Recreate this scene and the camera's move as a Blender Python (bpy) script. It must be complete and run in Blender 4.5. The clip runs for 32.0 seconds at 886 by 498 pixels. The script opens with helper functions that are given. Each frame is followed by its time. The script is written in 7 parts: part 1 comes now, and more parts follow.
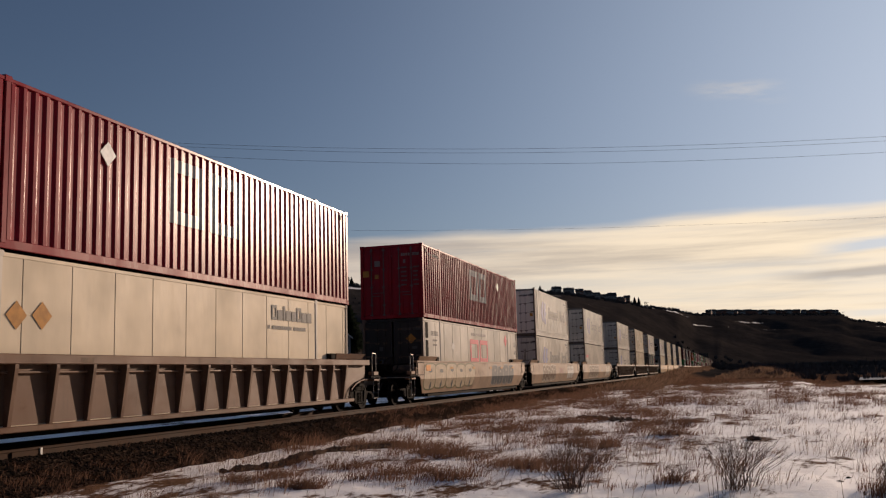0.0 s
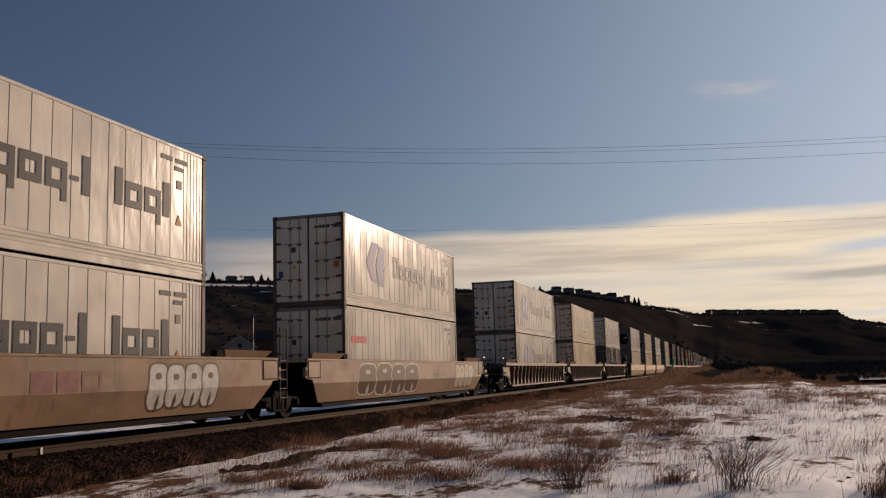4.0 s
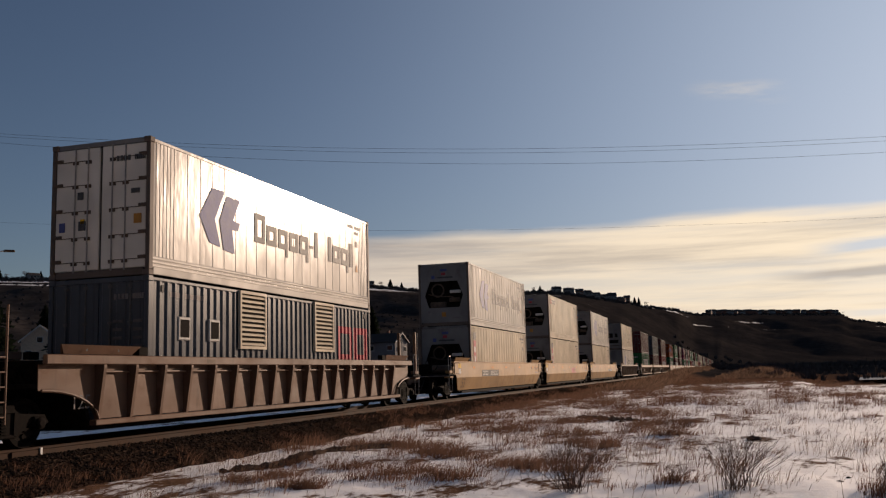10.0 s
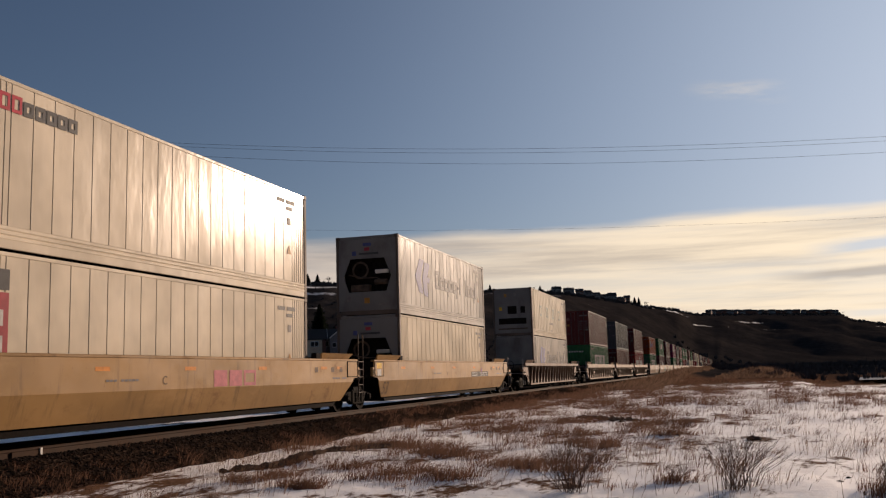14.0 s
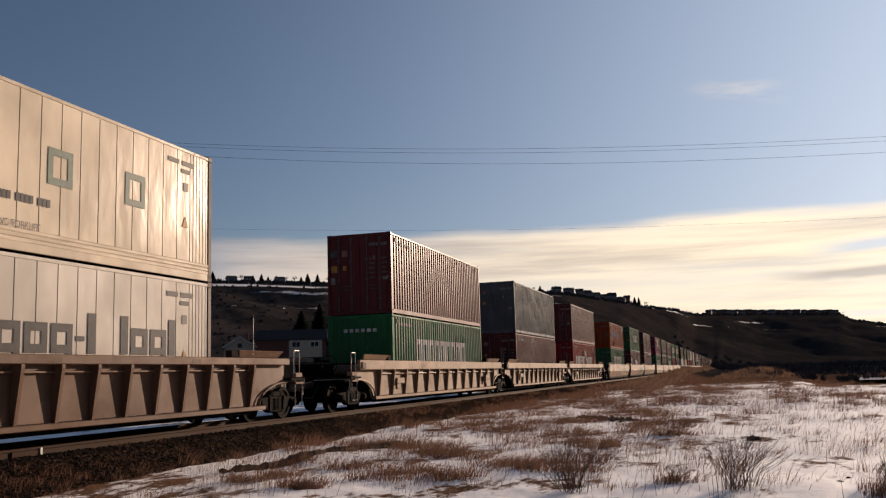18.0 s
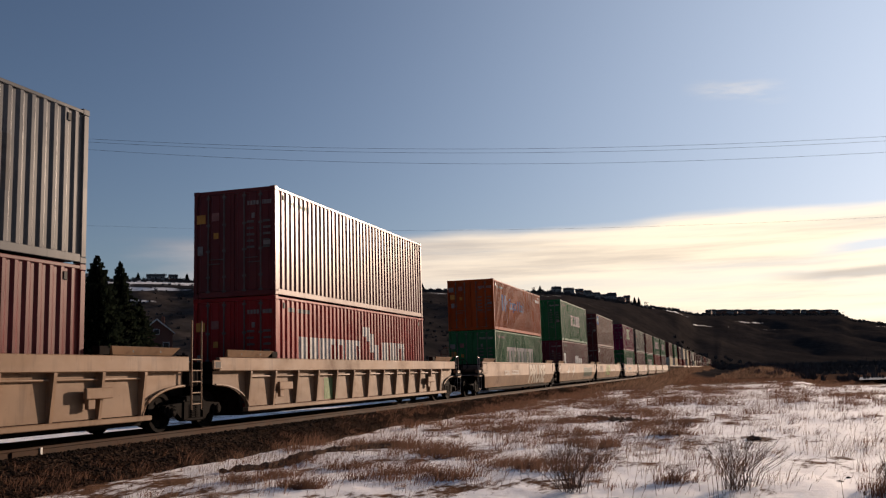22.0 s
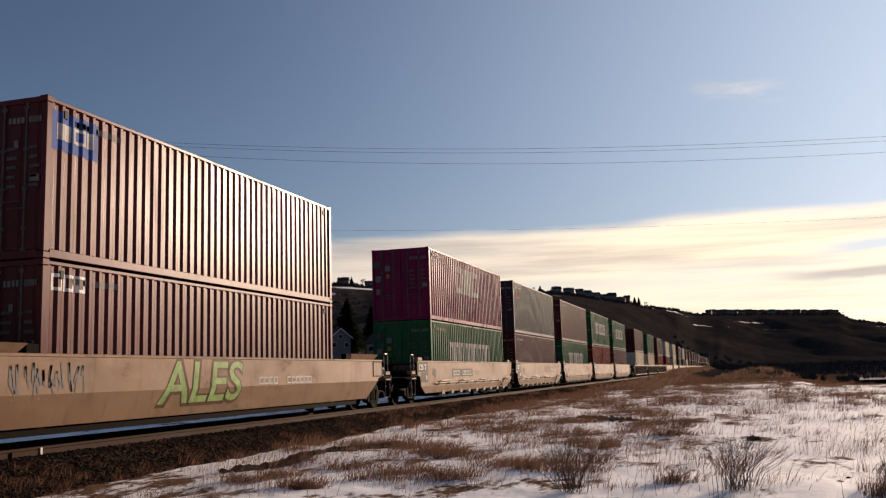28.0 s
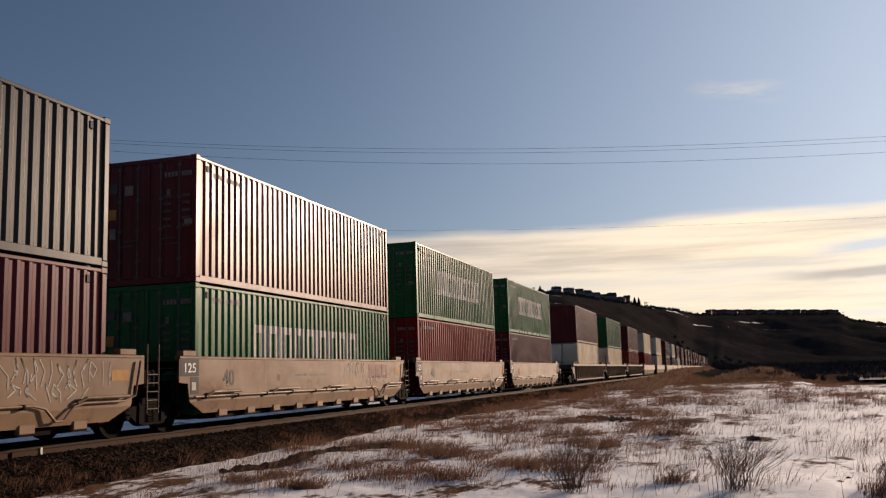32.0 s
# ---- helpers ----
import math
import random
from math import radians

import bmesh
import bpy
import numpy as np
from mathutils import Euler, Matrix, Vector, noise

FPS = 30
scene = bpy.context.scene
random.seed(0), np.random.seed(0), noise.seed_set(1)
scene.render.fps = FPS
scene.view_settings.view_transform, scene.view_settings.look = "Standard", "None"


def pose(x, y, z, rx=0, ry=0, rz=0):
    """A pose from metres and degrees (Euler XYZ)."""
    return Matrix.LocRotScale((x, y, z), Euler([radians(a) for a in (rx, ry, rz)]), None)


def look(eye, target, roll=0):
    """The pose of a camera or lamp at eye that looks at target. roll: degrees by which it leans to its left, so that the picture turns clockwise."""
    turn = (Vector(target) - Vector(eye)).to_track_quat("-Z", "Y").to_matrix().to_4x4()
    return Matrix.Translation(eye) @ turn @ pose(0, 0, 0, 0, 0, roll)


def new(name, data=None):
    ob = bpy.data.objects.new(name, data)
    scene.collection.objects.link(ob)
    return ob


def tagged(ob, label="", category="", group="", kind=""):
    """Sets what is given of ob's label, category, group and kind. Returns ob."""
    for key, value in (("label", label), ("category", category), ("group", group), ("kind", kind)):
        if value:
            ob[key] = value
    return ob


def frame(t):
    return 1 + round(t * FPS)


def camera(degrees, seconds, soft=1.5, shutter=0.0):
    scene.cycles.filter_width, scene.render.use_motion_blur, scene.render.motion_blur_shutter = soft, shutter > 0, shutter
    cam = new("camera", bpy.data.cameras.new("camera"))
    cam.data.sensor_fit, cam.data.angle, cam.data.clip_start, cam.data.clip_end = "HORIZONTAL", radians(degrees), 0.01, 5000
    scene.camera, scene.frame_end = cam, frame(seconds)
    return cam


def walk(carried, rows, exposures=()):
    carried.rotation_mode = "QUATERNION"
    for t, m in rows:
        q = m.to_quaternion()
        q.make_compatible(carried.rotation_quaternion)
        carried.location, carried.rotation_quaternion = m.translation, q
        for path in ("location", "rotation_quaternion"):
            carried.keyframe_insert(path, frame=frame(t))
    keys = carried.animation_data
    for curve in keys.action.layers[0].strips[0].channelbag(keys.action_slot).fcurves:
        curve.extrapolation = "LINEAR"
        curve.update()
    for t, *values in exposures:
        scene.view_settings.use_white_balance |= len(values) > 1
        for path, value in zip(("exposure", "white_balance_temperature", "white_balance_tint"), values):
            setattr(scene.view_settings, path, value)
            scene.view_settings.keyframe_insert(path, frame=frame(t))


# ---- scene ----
# Metres. y runs along the track, away from the camera; z = 0 is the top of the rails.
cam = camera(51.33, 32.0, soft=1.25)
EYE = (0.0, 0.0, 1.03)
YAW, TILT, ROLL = 16.85, 7.771, -1.687
AIM = look(EYE, (-100 * math.sin(radians(YAW)), 100 * math.cos(radians(YAW)), 1.03 + 100 * math.tan(radians(TILT))), ROLL)
# the picture's brightness as the film's camera sets it
GAIN = ((0, -0.16), (1, -0.06), (2, -0.32), (3, -0.36), (4.5, -0.30), (6, -0.08), (7, -0.28), (8, -0.19), (9, -0.17), (10, -0.17), (11, -0.13), (13, -0.24), (14, -0.13), (16, -0.06), (17, -0.02), (19, 0.18), (19.5, 0.14), (20, 0.24), (21, 0.20), (22, 0.24), (23, 0.17), (24, 0.26), (25, 0.20), (28, 0.22), (29, 0.24), (30, 0.06), (32, 0.05))
walk(cam, [(0.0, AIM), (32.0, AIM)], [(t, g, 6500, 20) for t, g in GAIN])

TRACK_X = -12.33          # middle of the track
GROUND = -0.45            # field level
# how far the train has come, at 0, 4, 8 ... 32 s
TRAVEL = (0.0, 49.79, 98.86, 148.09, 197.01, 245.36, 293.24, 340.36, 387.63)

# ---- light ----
SUN_AZ, SUN_EL = radians(25.6), radians(11.6)
world = bpy.data.worlds.new("world")
scene.world = world
world.use_nodes = True
nt = world.node_tree
nt.nodes.clear()


out = nt.nodes.new("ShaderNodeOutputWorld")
back = nt.nodes.new("ShaderNodeBackground")
sky = nt.nodes.new("ShaderNodeTexSky")
sky.sky_type, sky.sun_disc = "NISHITA", False
sky.sun_elevation, sky.sun_rotation = SUN_EL, SUN_AZ
sky.altitude, sky.air_density, sky.dust_density, sky.ozone_density = 900, 1.0, 1.2, 2.2
back.inputs["Strength"].default_value = 0.060
# a low band of thin cloud, stretched along the horizon
coord = nt.nodes.new("ShaderNodeTexCoord")
sep = nt.nodes.new("ShaderNodeSeparateXYZ")
nt.links.new(coord.outputs["Generated"], sep.inputs[0])


def wmath(op, a, b=None, c=None, clamp=False):
    n = nt.nodes.new("ShaderNodeMath")
    n.operation, n.use_clamp = op, clamp
    for k, v in enumerate((a, b, c)):
        if v is None:
            continue
        if isinstance(v, (int, float)):
            n.inputs[k].default_value = v
        else:
            nt.links.new(v, n.inputs[k])
    return n.outputs[0]


def wrange(v, a, b, c=0.0, d=1.0, smooth=True):
    n = nt.nodes.new("ShaderNodeMapRange")
    n.interpolation_type = "SMOOTHSTEP" if smooth else "LINEAR"
    nt.links.new(v, n.inputs["Value"])
    for k, x in zip(("From Min", "From Max", "To Min", "To Max"), (a, b, c, d)):
        n.inputs[k].default_value = x
    return n.outputs["Result"]


def wnoise(scale, zs, detail=5.0, rough=0.55, xs=1.0):
    m = nt.nodes.new("ShaderNodeMapping")
    m.inputs["Scale"].default_value = (xs, xs, zs)
    nt.links.new(coord.outputs["Generated"], m.inputs["Vector"])
    n = nt.nodes.new("ShaderNodeTexNoise")
    n.inputs["Scale"].default_value, n.inputs["Detail"].default_value, n.inputs["Roughness"].default_value = scale, detail, rough
    nt.links.new(m.outputs[0], n.inputs["Vector"])
    return n.outputs["Fac"]


# cloud top rises towards the sun: x/y is the bearing from the track's line
bearing = wmath("DIVIDE", sep.outputs["X"], wmath("MAXIMUM", sep.outputs["Y"], 0.15))
top = wrange(bearing, -0.16, 0.0, 0.1475, 0.1560)
soft_edge = wmath("MULTIPLY", wmath("SUBTRACT", wnoise(3.2, 9.0), 0.5), 0.026)
height = wmath("ADD", wmath("SUBTRACT", sep.outputs["Z"], top), soft_edge)
band = wrange(height, 0.005, -0.008)
front = wmath("MULTIPLY", wrange(sep.outputs["Y"], 0.0, 0.35), wrange(wmath("ADD", bearing, wmath("MULTIPLY", wmath("SUBTRACT", wnoise(6.0, 6.0), 0.5), 0.25)), -0.74, -0.52))
# a gap of clear sky above the long streak
gap_line = wmath("ABSOLUTE", wmath("ADD", wmath("SUBTRACT", wmath("ADD", sep.outputs["Z"], wmath("MULTIPLY", wmath("SUBTRACT", wnoise(7.0, 5.0), 0.5), 0.02)), 0.1075), wmath("MULTIPLY", bearing, -0.05)))
gap = wmath("MULTIPLY", wrange(gap_line, 0.0095, 0.002), wrange(bearing, 0.07, 0.14))
low_line = wmath("ABSOLUTE", wmath("SUBTRACT", wmath("ADD", sep.outputs["Z"], wmath("MULTIPLY", wmath("SUBTRACT", wnoise(6.0, 7.0), 0.5), 0.014)), 0.049))
gap = wmath("MAXIMUM", gap, wmath("MULTIPLY", wrange(low_line, 0.006, 0.001), wrange(bearing, 0.09, 0.14, 0.0, 0.8)))
streak = wrange(wnoise(1.8, 13.0, 7.0, 0.62), 0.33, 0.60)
cover = wmath("MULTIPLY", wmath("MULTIPLY", wmath("MULTIPLY", band, front), wmath("MULTIPLY_ADD", streak, 0.40, 0.60)), wmath("MULTIPLY_ADD", gap, -0.85, 1.0))
# one small wisp high above the ridge
wisp_line = wmath("ABSOLUTE", wmath("ADD", wmath("ADD", wmath("MULTIPLY", bearing, 0.127), sep.outputs["Z"]), wmath("MULTIPLY_ADD", wmath("SUBTRACT", wnoise(9.0, 5.0), 0.5), 0.03, -0.281)))
wisp = wmath("MULTIPLY", wmath("MULTIPLY", wrange(wisp_line, 0.012, 0.001), wrange(wmath("ABSOLUTE", wmath("SUBTRACT", bearing, 0.026)), 0.062, 0.012)), wrange(wnoise(14.0, 6.0, 7.0, 0.65), 0.30, 0.65))
cover = wmath("MAXIMUM", cover, wmath("MULTIPLY", wisp, 0.30))
toward = wmath("ADD", wmath("MULTIPLY", sep.outputs["X"], math.sin(SUN_AZ)), wmath("MULTIPLY", sep.outputs["Y"], math.cos(SUN_AZ)))
glow = wrange(toward, 0.35, 1.0)
grey = wrange(wnoise(1.5, 17.0, 7.0, 0.62), 0.46, 0.70)
# one long grey streak towards the sun
level = wmath("ABSOLUTE", wmath("SUBTRACT", wmath("ADD", sep.outputs["Z"], wmath("MULTIPLY", wmath("SUBTRACT", wnoise(5.0, 6.0), 0.5), 0.022)), 0.089))
long_streak = wmath("MULTIPLY", wrange(level, 0.0085, 0.002), wrange(bearing, 0.02, 0.11))
grey = wmath("MAXIMUM", wmath("MULTIPLY", grey, 0.7), wmath("MULTIPLY", long_streak, 0.85))
tone = nt.nodes.new("ShaderNodeMix")
tone.data_type = "RGBA"
nt.links.new(wmath("MULTIPLY", glow, 1.0), tone.inputs[0])
tone.inputs[6].default_value = (6.0, 5.8, 6.0, 1)
tone.inputs[7].default_value = (18.4, 16.1, 11.2, 1)
dark = nt.nodes.new("ShaderNodeMix")
dark.data_type, dark.blend_type = "RGBA", "MULTIPLY"
nt.links.new(grey, dark.inputs[0])
nt.links.new(tone.outputs[2], dark.inputs[6])
dark.inputs[7].default_value = (0.45, 0.47, 0.55, 1)
# a thin veil of high haze that thickens towards the sun
near_sun = wmath("ADD", wmath("MULTIPLY", toward, math.cos(SUN_EL)), wmath("MULTIPLY", sep.outputs["Z"], math.sin(SUN_EL)))
veil = nt.nodes.new("ShaderNodeMix")
veil.data_type = "RGBA"
nt.links.new(wmath("MULTIPLY", wmath("POWER", wrange(near_sun, 0.0, 1.05, 0.0, 1.0, False), 6.0), 1.0), veil.inputs[0])
nt.links.new(sky.outputs[0], veil.inputs[6])
veil.inputs[7].default_value = (9.7, 12.4, 14.6, 1)
mix = nt.nodes.new("ShaderNodeMix")
mix.data_type = "RGBA"
nt.links.new(cover, mix.inputs[0])
nt.links.new(veil.outputs[2], mix.inputs[6])
nt.links.new(dark.outputs[2], mix.inputs[7])
nt.links.new(mix.outputs[2], back.inputs["Color"])
nt.links.new(back.outputs[0], out.inputs["Surface"])

sun_data = bpy.data.lights.new("sun", "SUN")
sun_data.energy, sun_data.angle, sun_data.color = 4.8, radians(0.6), (1.0, 0.78, 0.55)
sun = new("sun", sun_data)
to_sun = Vector((math.sin(SUN_AZ) * math.cos(SUN_EL), math.cos(SUN_AZ) * math.cos(SUN_EL), math.sin(SUN_EL)))
sun.matrix_world = look(to_sun * 50, (0, 0, 0))


# ---- materials ----
def material(name):
    m = bpy.data.materials.new(name)
    m.use_nodes = True
    t = m.node_tree
    return m, t, t.nodes["Principled BSDF"]


class Nodes:
    """Short calls for the nodes of one material."""

    def __init__(self, name):
        self.mat, self.tree, self.bsdf = material(name)
        self.co = self.tree.nodes.new("ShaderNodeTexCoord")

    def link(self, a, b):
        self.tree.links.new(a, b)

    def noise(self, scale, stretch=(1, 1, 1), detail=4.0, rough=0.55, where="Object"):
        m = self.tree.nodes.new("ShaderNodeMapping")
        m.inputs["Scale"].default_value = stretch
        self.link(self.co.outputs[where], m.inputs["Vector"])
        n = self.tree.nodes.new("ShaderNodeTexNoise")
        n.noise_dimensions = "4D"
        n.inputs["Scale"].default_value, n.inputs["Detail"].default_value, n.inputs["Roughness"].default_value = scale, detail, rough
        info = self.tree.nodes.new("ShaderNodeObjectInfo")
        self.link(self.math("MULTIPLY", info.outputs["Random"], 37.0), n.inputs["W"])
        self.link(m.outputs[0], n.inputs["Vector"])
        return n.outputs["Fac"]

    def math(self, op, a, b=None, c=None):
        n = self.tree.nodes.new("ShaderNodeMath")
        n.operation = op
        for k, v in enumerate((a, b, c)):
            if v is None:
                continue
            if isinstance(v, (int, float)):
                n.inputs[k].default_value = v
            else:
                self.link(v, n.inputs[k])
        return n.outputs[0]

    def range(self, v, a, b, c=0.0, d=1.0):
        n = self.tree.nodes.new("ShaderNodeMapRange")
        n.interpolation_type = "SMOOTHSTEP"
        self.link(v, n.inputs["Value"])
        for k, x in zip(("From Min", "From Max", "To Min", "To Max"), (a, b, c, d)):
            n.inputs[k].default_value = x
        return n.outputs["Result"]

    def mix(self, f, a, b):
        n = self.tree.nodes.new("ShaderNodeMix")
        n.data_type = "RGBA"
        self.link(f, n.inputs[0])
        for k, v in ((6, a), (7, b)):
            if isinstance(v, tuple):
                n.inputs[k].default_value = (*v, 1)
            else:
                self.link(v, n.inputs[k])
        return n.outputs[2]

    def bump(self, v, strength, distance):
        n = self.tree.nodes.new("ShaderNodeBump")
        n.inputs["Strength"].default_value, n.inputs["Distance"].default_value = strength, distance
        self.link(v, n.inputs["Height"])
        self.link(n.outputs[0], self.bsdf.inputs["Normal"])

    def set(self, colour=None, rough=None, metal=None, shine=None):
        if shine is not None:
            self.bsdf.inputs["Specular IOR Level"].default_value = shine
        for key, v in (("Base Color", colour), ("Roughness", rough), ("Metallic", metal)):
            if v is None:
                continue
            if isinstance(v, tuple):
                self.bsdf.inputs[key].default_value = (*v, 1)
            elif isinstance(v, (int, float)):
                self.bsdf.inputs[key].default_value = v
            else:
                self.link(v, self.bsdf.inputs[key])
        return self.mat


def paint(name, colour, rough=0.42, dirt=0.35, rust=0.15, grime=(0.035, 0.024, 0.017), wave=0.25, shine=0.13):
    """Worn paint on steel: fading, streaks of dirt that run down, and spots of rust."""
    n = Nodes(name)
    fade = n.noise(0.6, (1, 1, 1), 3)
    pale = tuple(min(1, c * 1.15) for c in colour)
    deep = tuple(c * 0.82 for c in colour)
    base = n.mix(n.range(fade, 0.3, 0.7), deep, pale)
    streak = n.noise(1.0, (1, 1.5, 0.5), 6, 0.6)
    base = n.mix(n.math("MULTIPLY", n.range(streak, 0.5, 0.78), dirt), base, grime)
    spots = n.noise(9.0, (1, 1, 0.6), 6, 0.7)
    base = n.mix(n.math("MULTIPLY", n.range(spots, 0.66, 0.74), rust), base, (0.14, 0.05, 0.02))
    n.set(base, n.range(streak, 0.3, 0.8, rough - 0.05, rough + 0.10), None, shine)
    n.bump(n.noise(1.7, (1, 1.25, 0.45), 3), wave, 0.02)
    return n.mat


def plain(name, colour, rough=0.6, metal=0.0, vary=0.25, scale=6.0, shine=0.2, wobble=0.08):
    n = Nodes(name)
    f = n.noise(scale, (1, 1, 1), 5, 0.6)
    lo, hi = tuple(c * (1 - vary) for c in colour), tuple(min(1, c * (1 + vary)) for c in colour)
    n.set(n.mix(n.range(f, 0.3, 0.7), lo, hi), n.range(f, 0.3, 0.7, max(0.05, rough - wobble), min(1, rough + wobble)), metal, shine)
    return n.mat


COLOURS = {
    "white": (0.60, 0.55, 0.475), "cream": (0.64, 0.55, 0.42), "red": (0.19, 0.009, 0.016), "brown": (0.088, 0.015, 0.015),
    "maroon": (0.080, 0.010, 0.018), "green": (0.010, 0.090, 0.030), "grey": (0.075, 0.077, 0.08), "dark_grey": (0.026, 0.026, 0.028),
    "bright_red": (0.20, 0.011, 0.011), "orange": (0.235, 0.038, 0.006), "magenta": (0.155, 0.008, 0.045), "blue_grey": (0.066, 0.070, 0.078),
}
RUSTY = paint("rusty_white_paint", (0.10, 0.075, 0.06), 0.6, 0.6, 0.7)
GRIMY = paint("grimy_white_paint", (0.16, 0.15, 0.14), 0.5, 0.7, 0.4)
PALE_PAINT = ("white", "cream")
GLOSSY = ("brown", "maroon", "dark_grey")
PAINT = {k: paint("paint_" + k, c, 0.21 if k in PALE_PAINT else 0.26 if k == "red" else 0.34 if k in GLOSSY else 0.30, 0.16 if k in PALE_PAINT else 0.22, 0.10 if k == "white" else 0.2,
                  wave=0.65 if k in PALE_PAINT else 0.12, shine=0.062 if k == "white" else 0.04 if k == "cream" else 0.05 if k == "orange" else 0.105 if k == "green" else 0.125 if k == "dark_grey" else 0.115 if k in GLOSSY or k == "magenta" else 0.085) for k, c in COLOURS.items()}
INK = {k: plain("ink_" + k, c, 0.50, vary=0.2, shine=0.065, wobble=0.02) for k, c in {"white": (0.7, 0.69, 0.66), "slate": (0.065, 0.063, 0.062), "navy": (0.075, 0.085, 0.20), "blue": (0.03, 0.07, 0.25),
       "green": (0.02, 0.12, 0.07), "red": (0.4, 0.03, 0.05), "dull_red": (0.30, 0.045, 0.055), "yellow": (0.6, 0.36, 0.03), "black": (0.02, 0.02, 0.02), "orange": (0.55, 0.2, 0.03), "lime": (0.24, 0.34, 0.13), "dull_orange": (0.36, 0.17, 0.04), "pale": (0.42, 0.40, 0.37), "silver": (0.40, 0.36, 0.30), "pink": (0.42, 0.12, 0.14), "violet": (0.25, 0.1, 0.22), "panel_grey": (0.03, 0.028, 0.026), "dark_panel": (0.035, 0.032, 0.03), "primer_green": (0.14, 0.2, 0.09), "ghost_grey": (0.17, 0.15, 0.14), "tag_brown": (0.10, 0.06, 0.035), "tag_green": (0.06, 0.085, 0.06), "sage": (0.15, 0.19, 0.155), "print_grey": (0.09, 0.08, 0.075), "olive": (0.075, 0.075, 0.03), "tag_cream": (0.34, 0.27, 0.19), "tag_slate": (0.055, 0.06, 0.065), "dusty_pink": (0.19, 0.085, 0.075)}.items()}


def weathered(name, colour, rust=(0.085, 0.036, 0.019), pale=1.3):
    """Car paint that has seen years of weather: faded patches, rust, runs of dirt and scuffs."""
    n = Nodes(name)
    big = n.noise(0.35, (1, 1, 1.6), 4)
    base = n.mix(n.range(big, 0.32, 0.68), tuple(c * 0.8 for c in colour), tuple(min(1, c * 1.2) for c in colour))
    chalk = n.noise(1.3, (1, 0.5, 1.3), 6, 0.65)
    base = n.mix(n.range(chalk, 0.52, 0.72, 0.0, 0.55), base, tuple(min(1, c * pale + 0.02) for c in colour))
    run = n.noise(2.6, (1, 1.6, 0.22), 6, 0.65)
    base = n.mix(n.range(run, 0.52, 0.72, 0.0, 0.45), base, (0.045, 0.028, 0.018))
    blot = n.noise(1.1, (1, 0.8, 1.4), 7, 0.7)
    base = n.mix(n.range(blot, 0.56, 0.68, 0.0, 0.6), base, rust)
    fine = n.noise(16.0, (1, 1, 0.7), 5, 0.7)
    base = n.mix(n.range(fine, 0.62, 0.72, 0.0, 0.5), base, rust)
    n.set(base, n.range(blot, 0.3, 0.8, 0.5, 0.75), None, 0.13)
    n.bump(n.math("ADD", n.math("MULTIPLY", fine, 0.12), n.noise(0.9, (1, 1, 1.2), 3)), 0.25, 0.02)
    return n.mat


INK["gloss_white"] = plain("ink_gloss_white", (0.38, 0.34, 0.32), 0.28, vary=0.15, shine=0.085, wobble=0.02)
CAR_BROWN = weathered("car_paint_brown", (0.126, 0.069, 0.042))
CAR_TAN = weathered("car_paint_tan", (0.205, 0.127, 0.074))
CAR_YELLOW = weathered("car_paint_yellow", (0.29, 0.165, 0.058), (0.15, 0.07, 0.03))
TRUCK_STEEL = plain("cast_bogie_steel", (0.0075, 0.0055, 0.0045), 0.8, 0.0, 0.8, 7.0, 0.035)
# pale rods of the near doors, darkened in colour for the shade on them
ROD_STEEL = plain("shade_dimmed_rod_steel", (0.085, 0.078, 0.072), 0.6, 0.2)
STEEL_DARK = plain("near_black_steel", (0.010, 0.0075, 0.006), 0.8, 0.0, 0.6, 9.0, 0.03)
BLACK_DOOR = paint("black_door_paint", (0.02, 0.019, 0.019), 0.4, 0.3, 0.2)
STEEL_MID = plain("worn_steel", (0.075, 0.05, 0.034), 0.7, 0.0, 0.4)
RUBBER = plain("black_rubber", (0.02, 0.02, 0.02), 0.8)
GALV = plain("galvanised_steel", (0.30, 0.27, 0.24), 0.5, 0.5)
RAIL_STEEL = plain("rusty_rail_side", (0.055, 0.031, 0.02), 0.8, 0.0, 0.3, 3, 0.1)


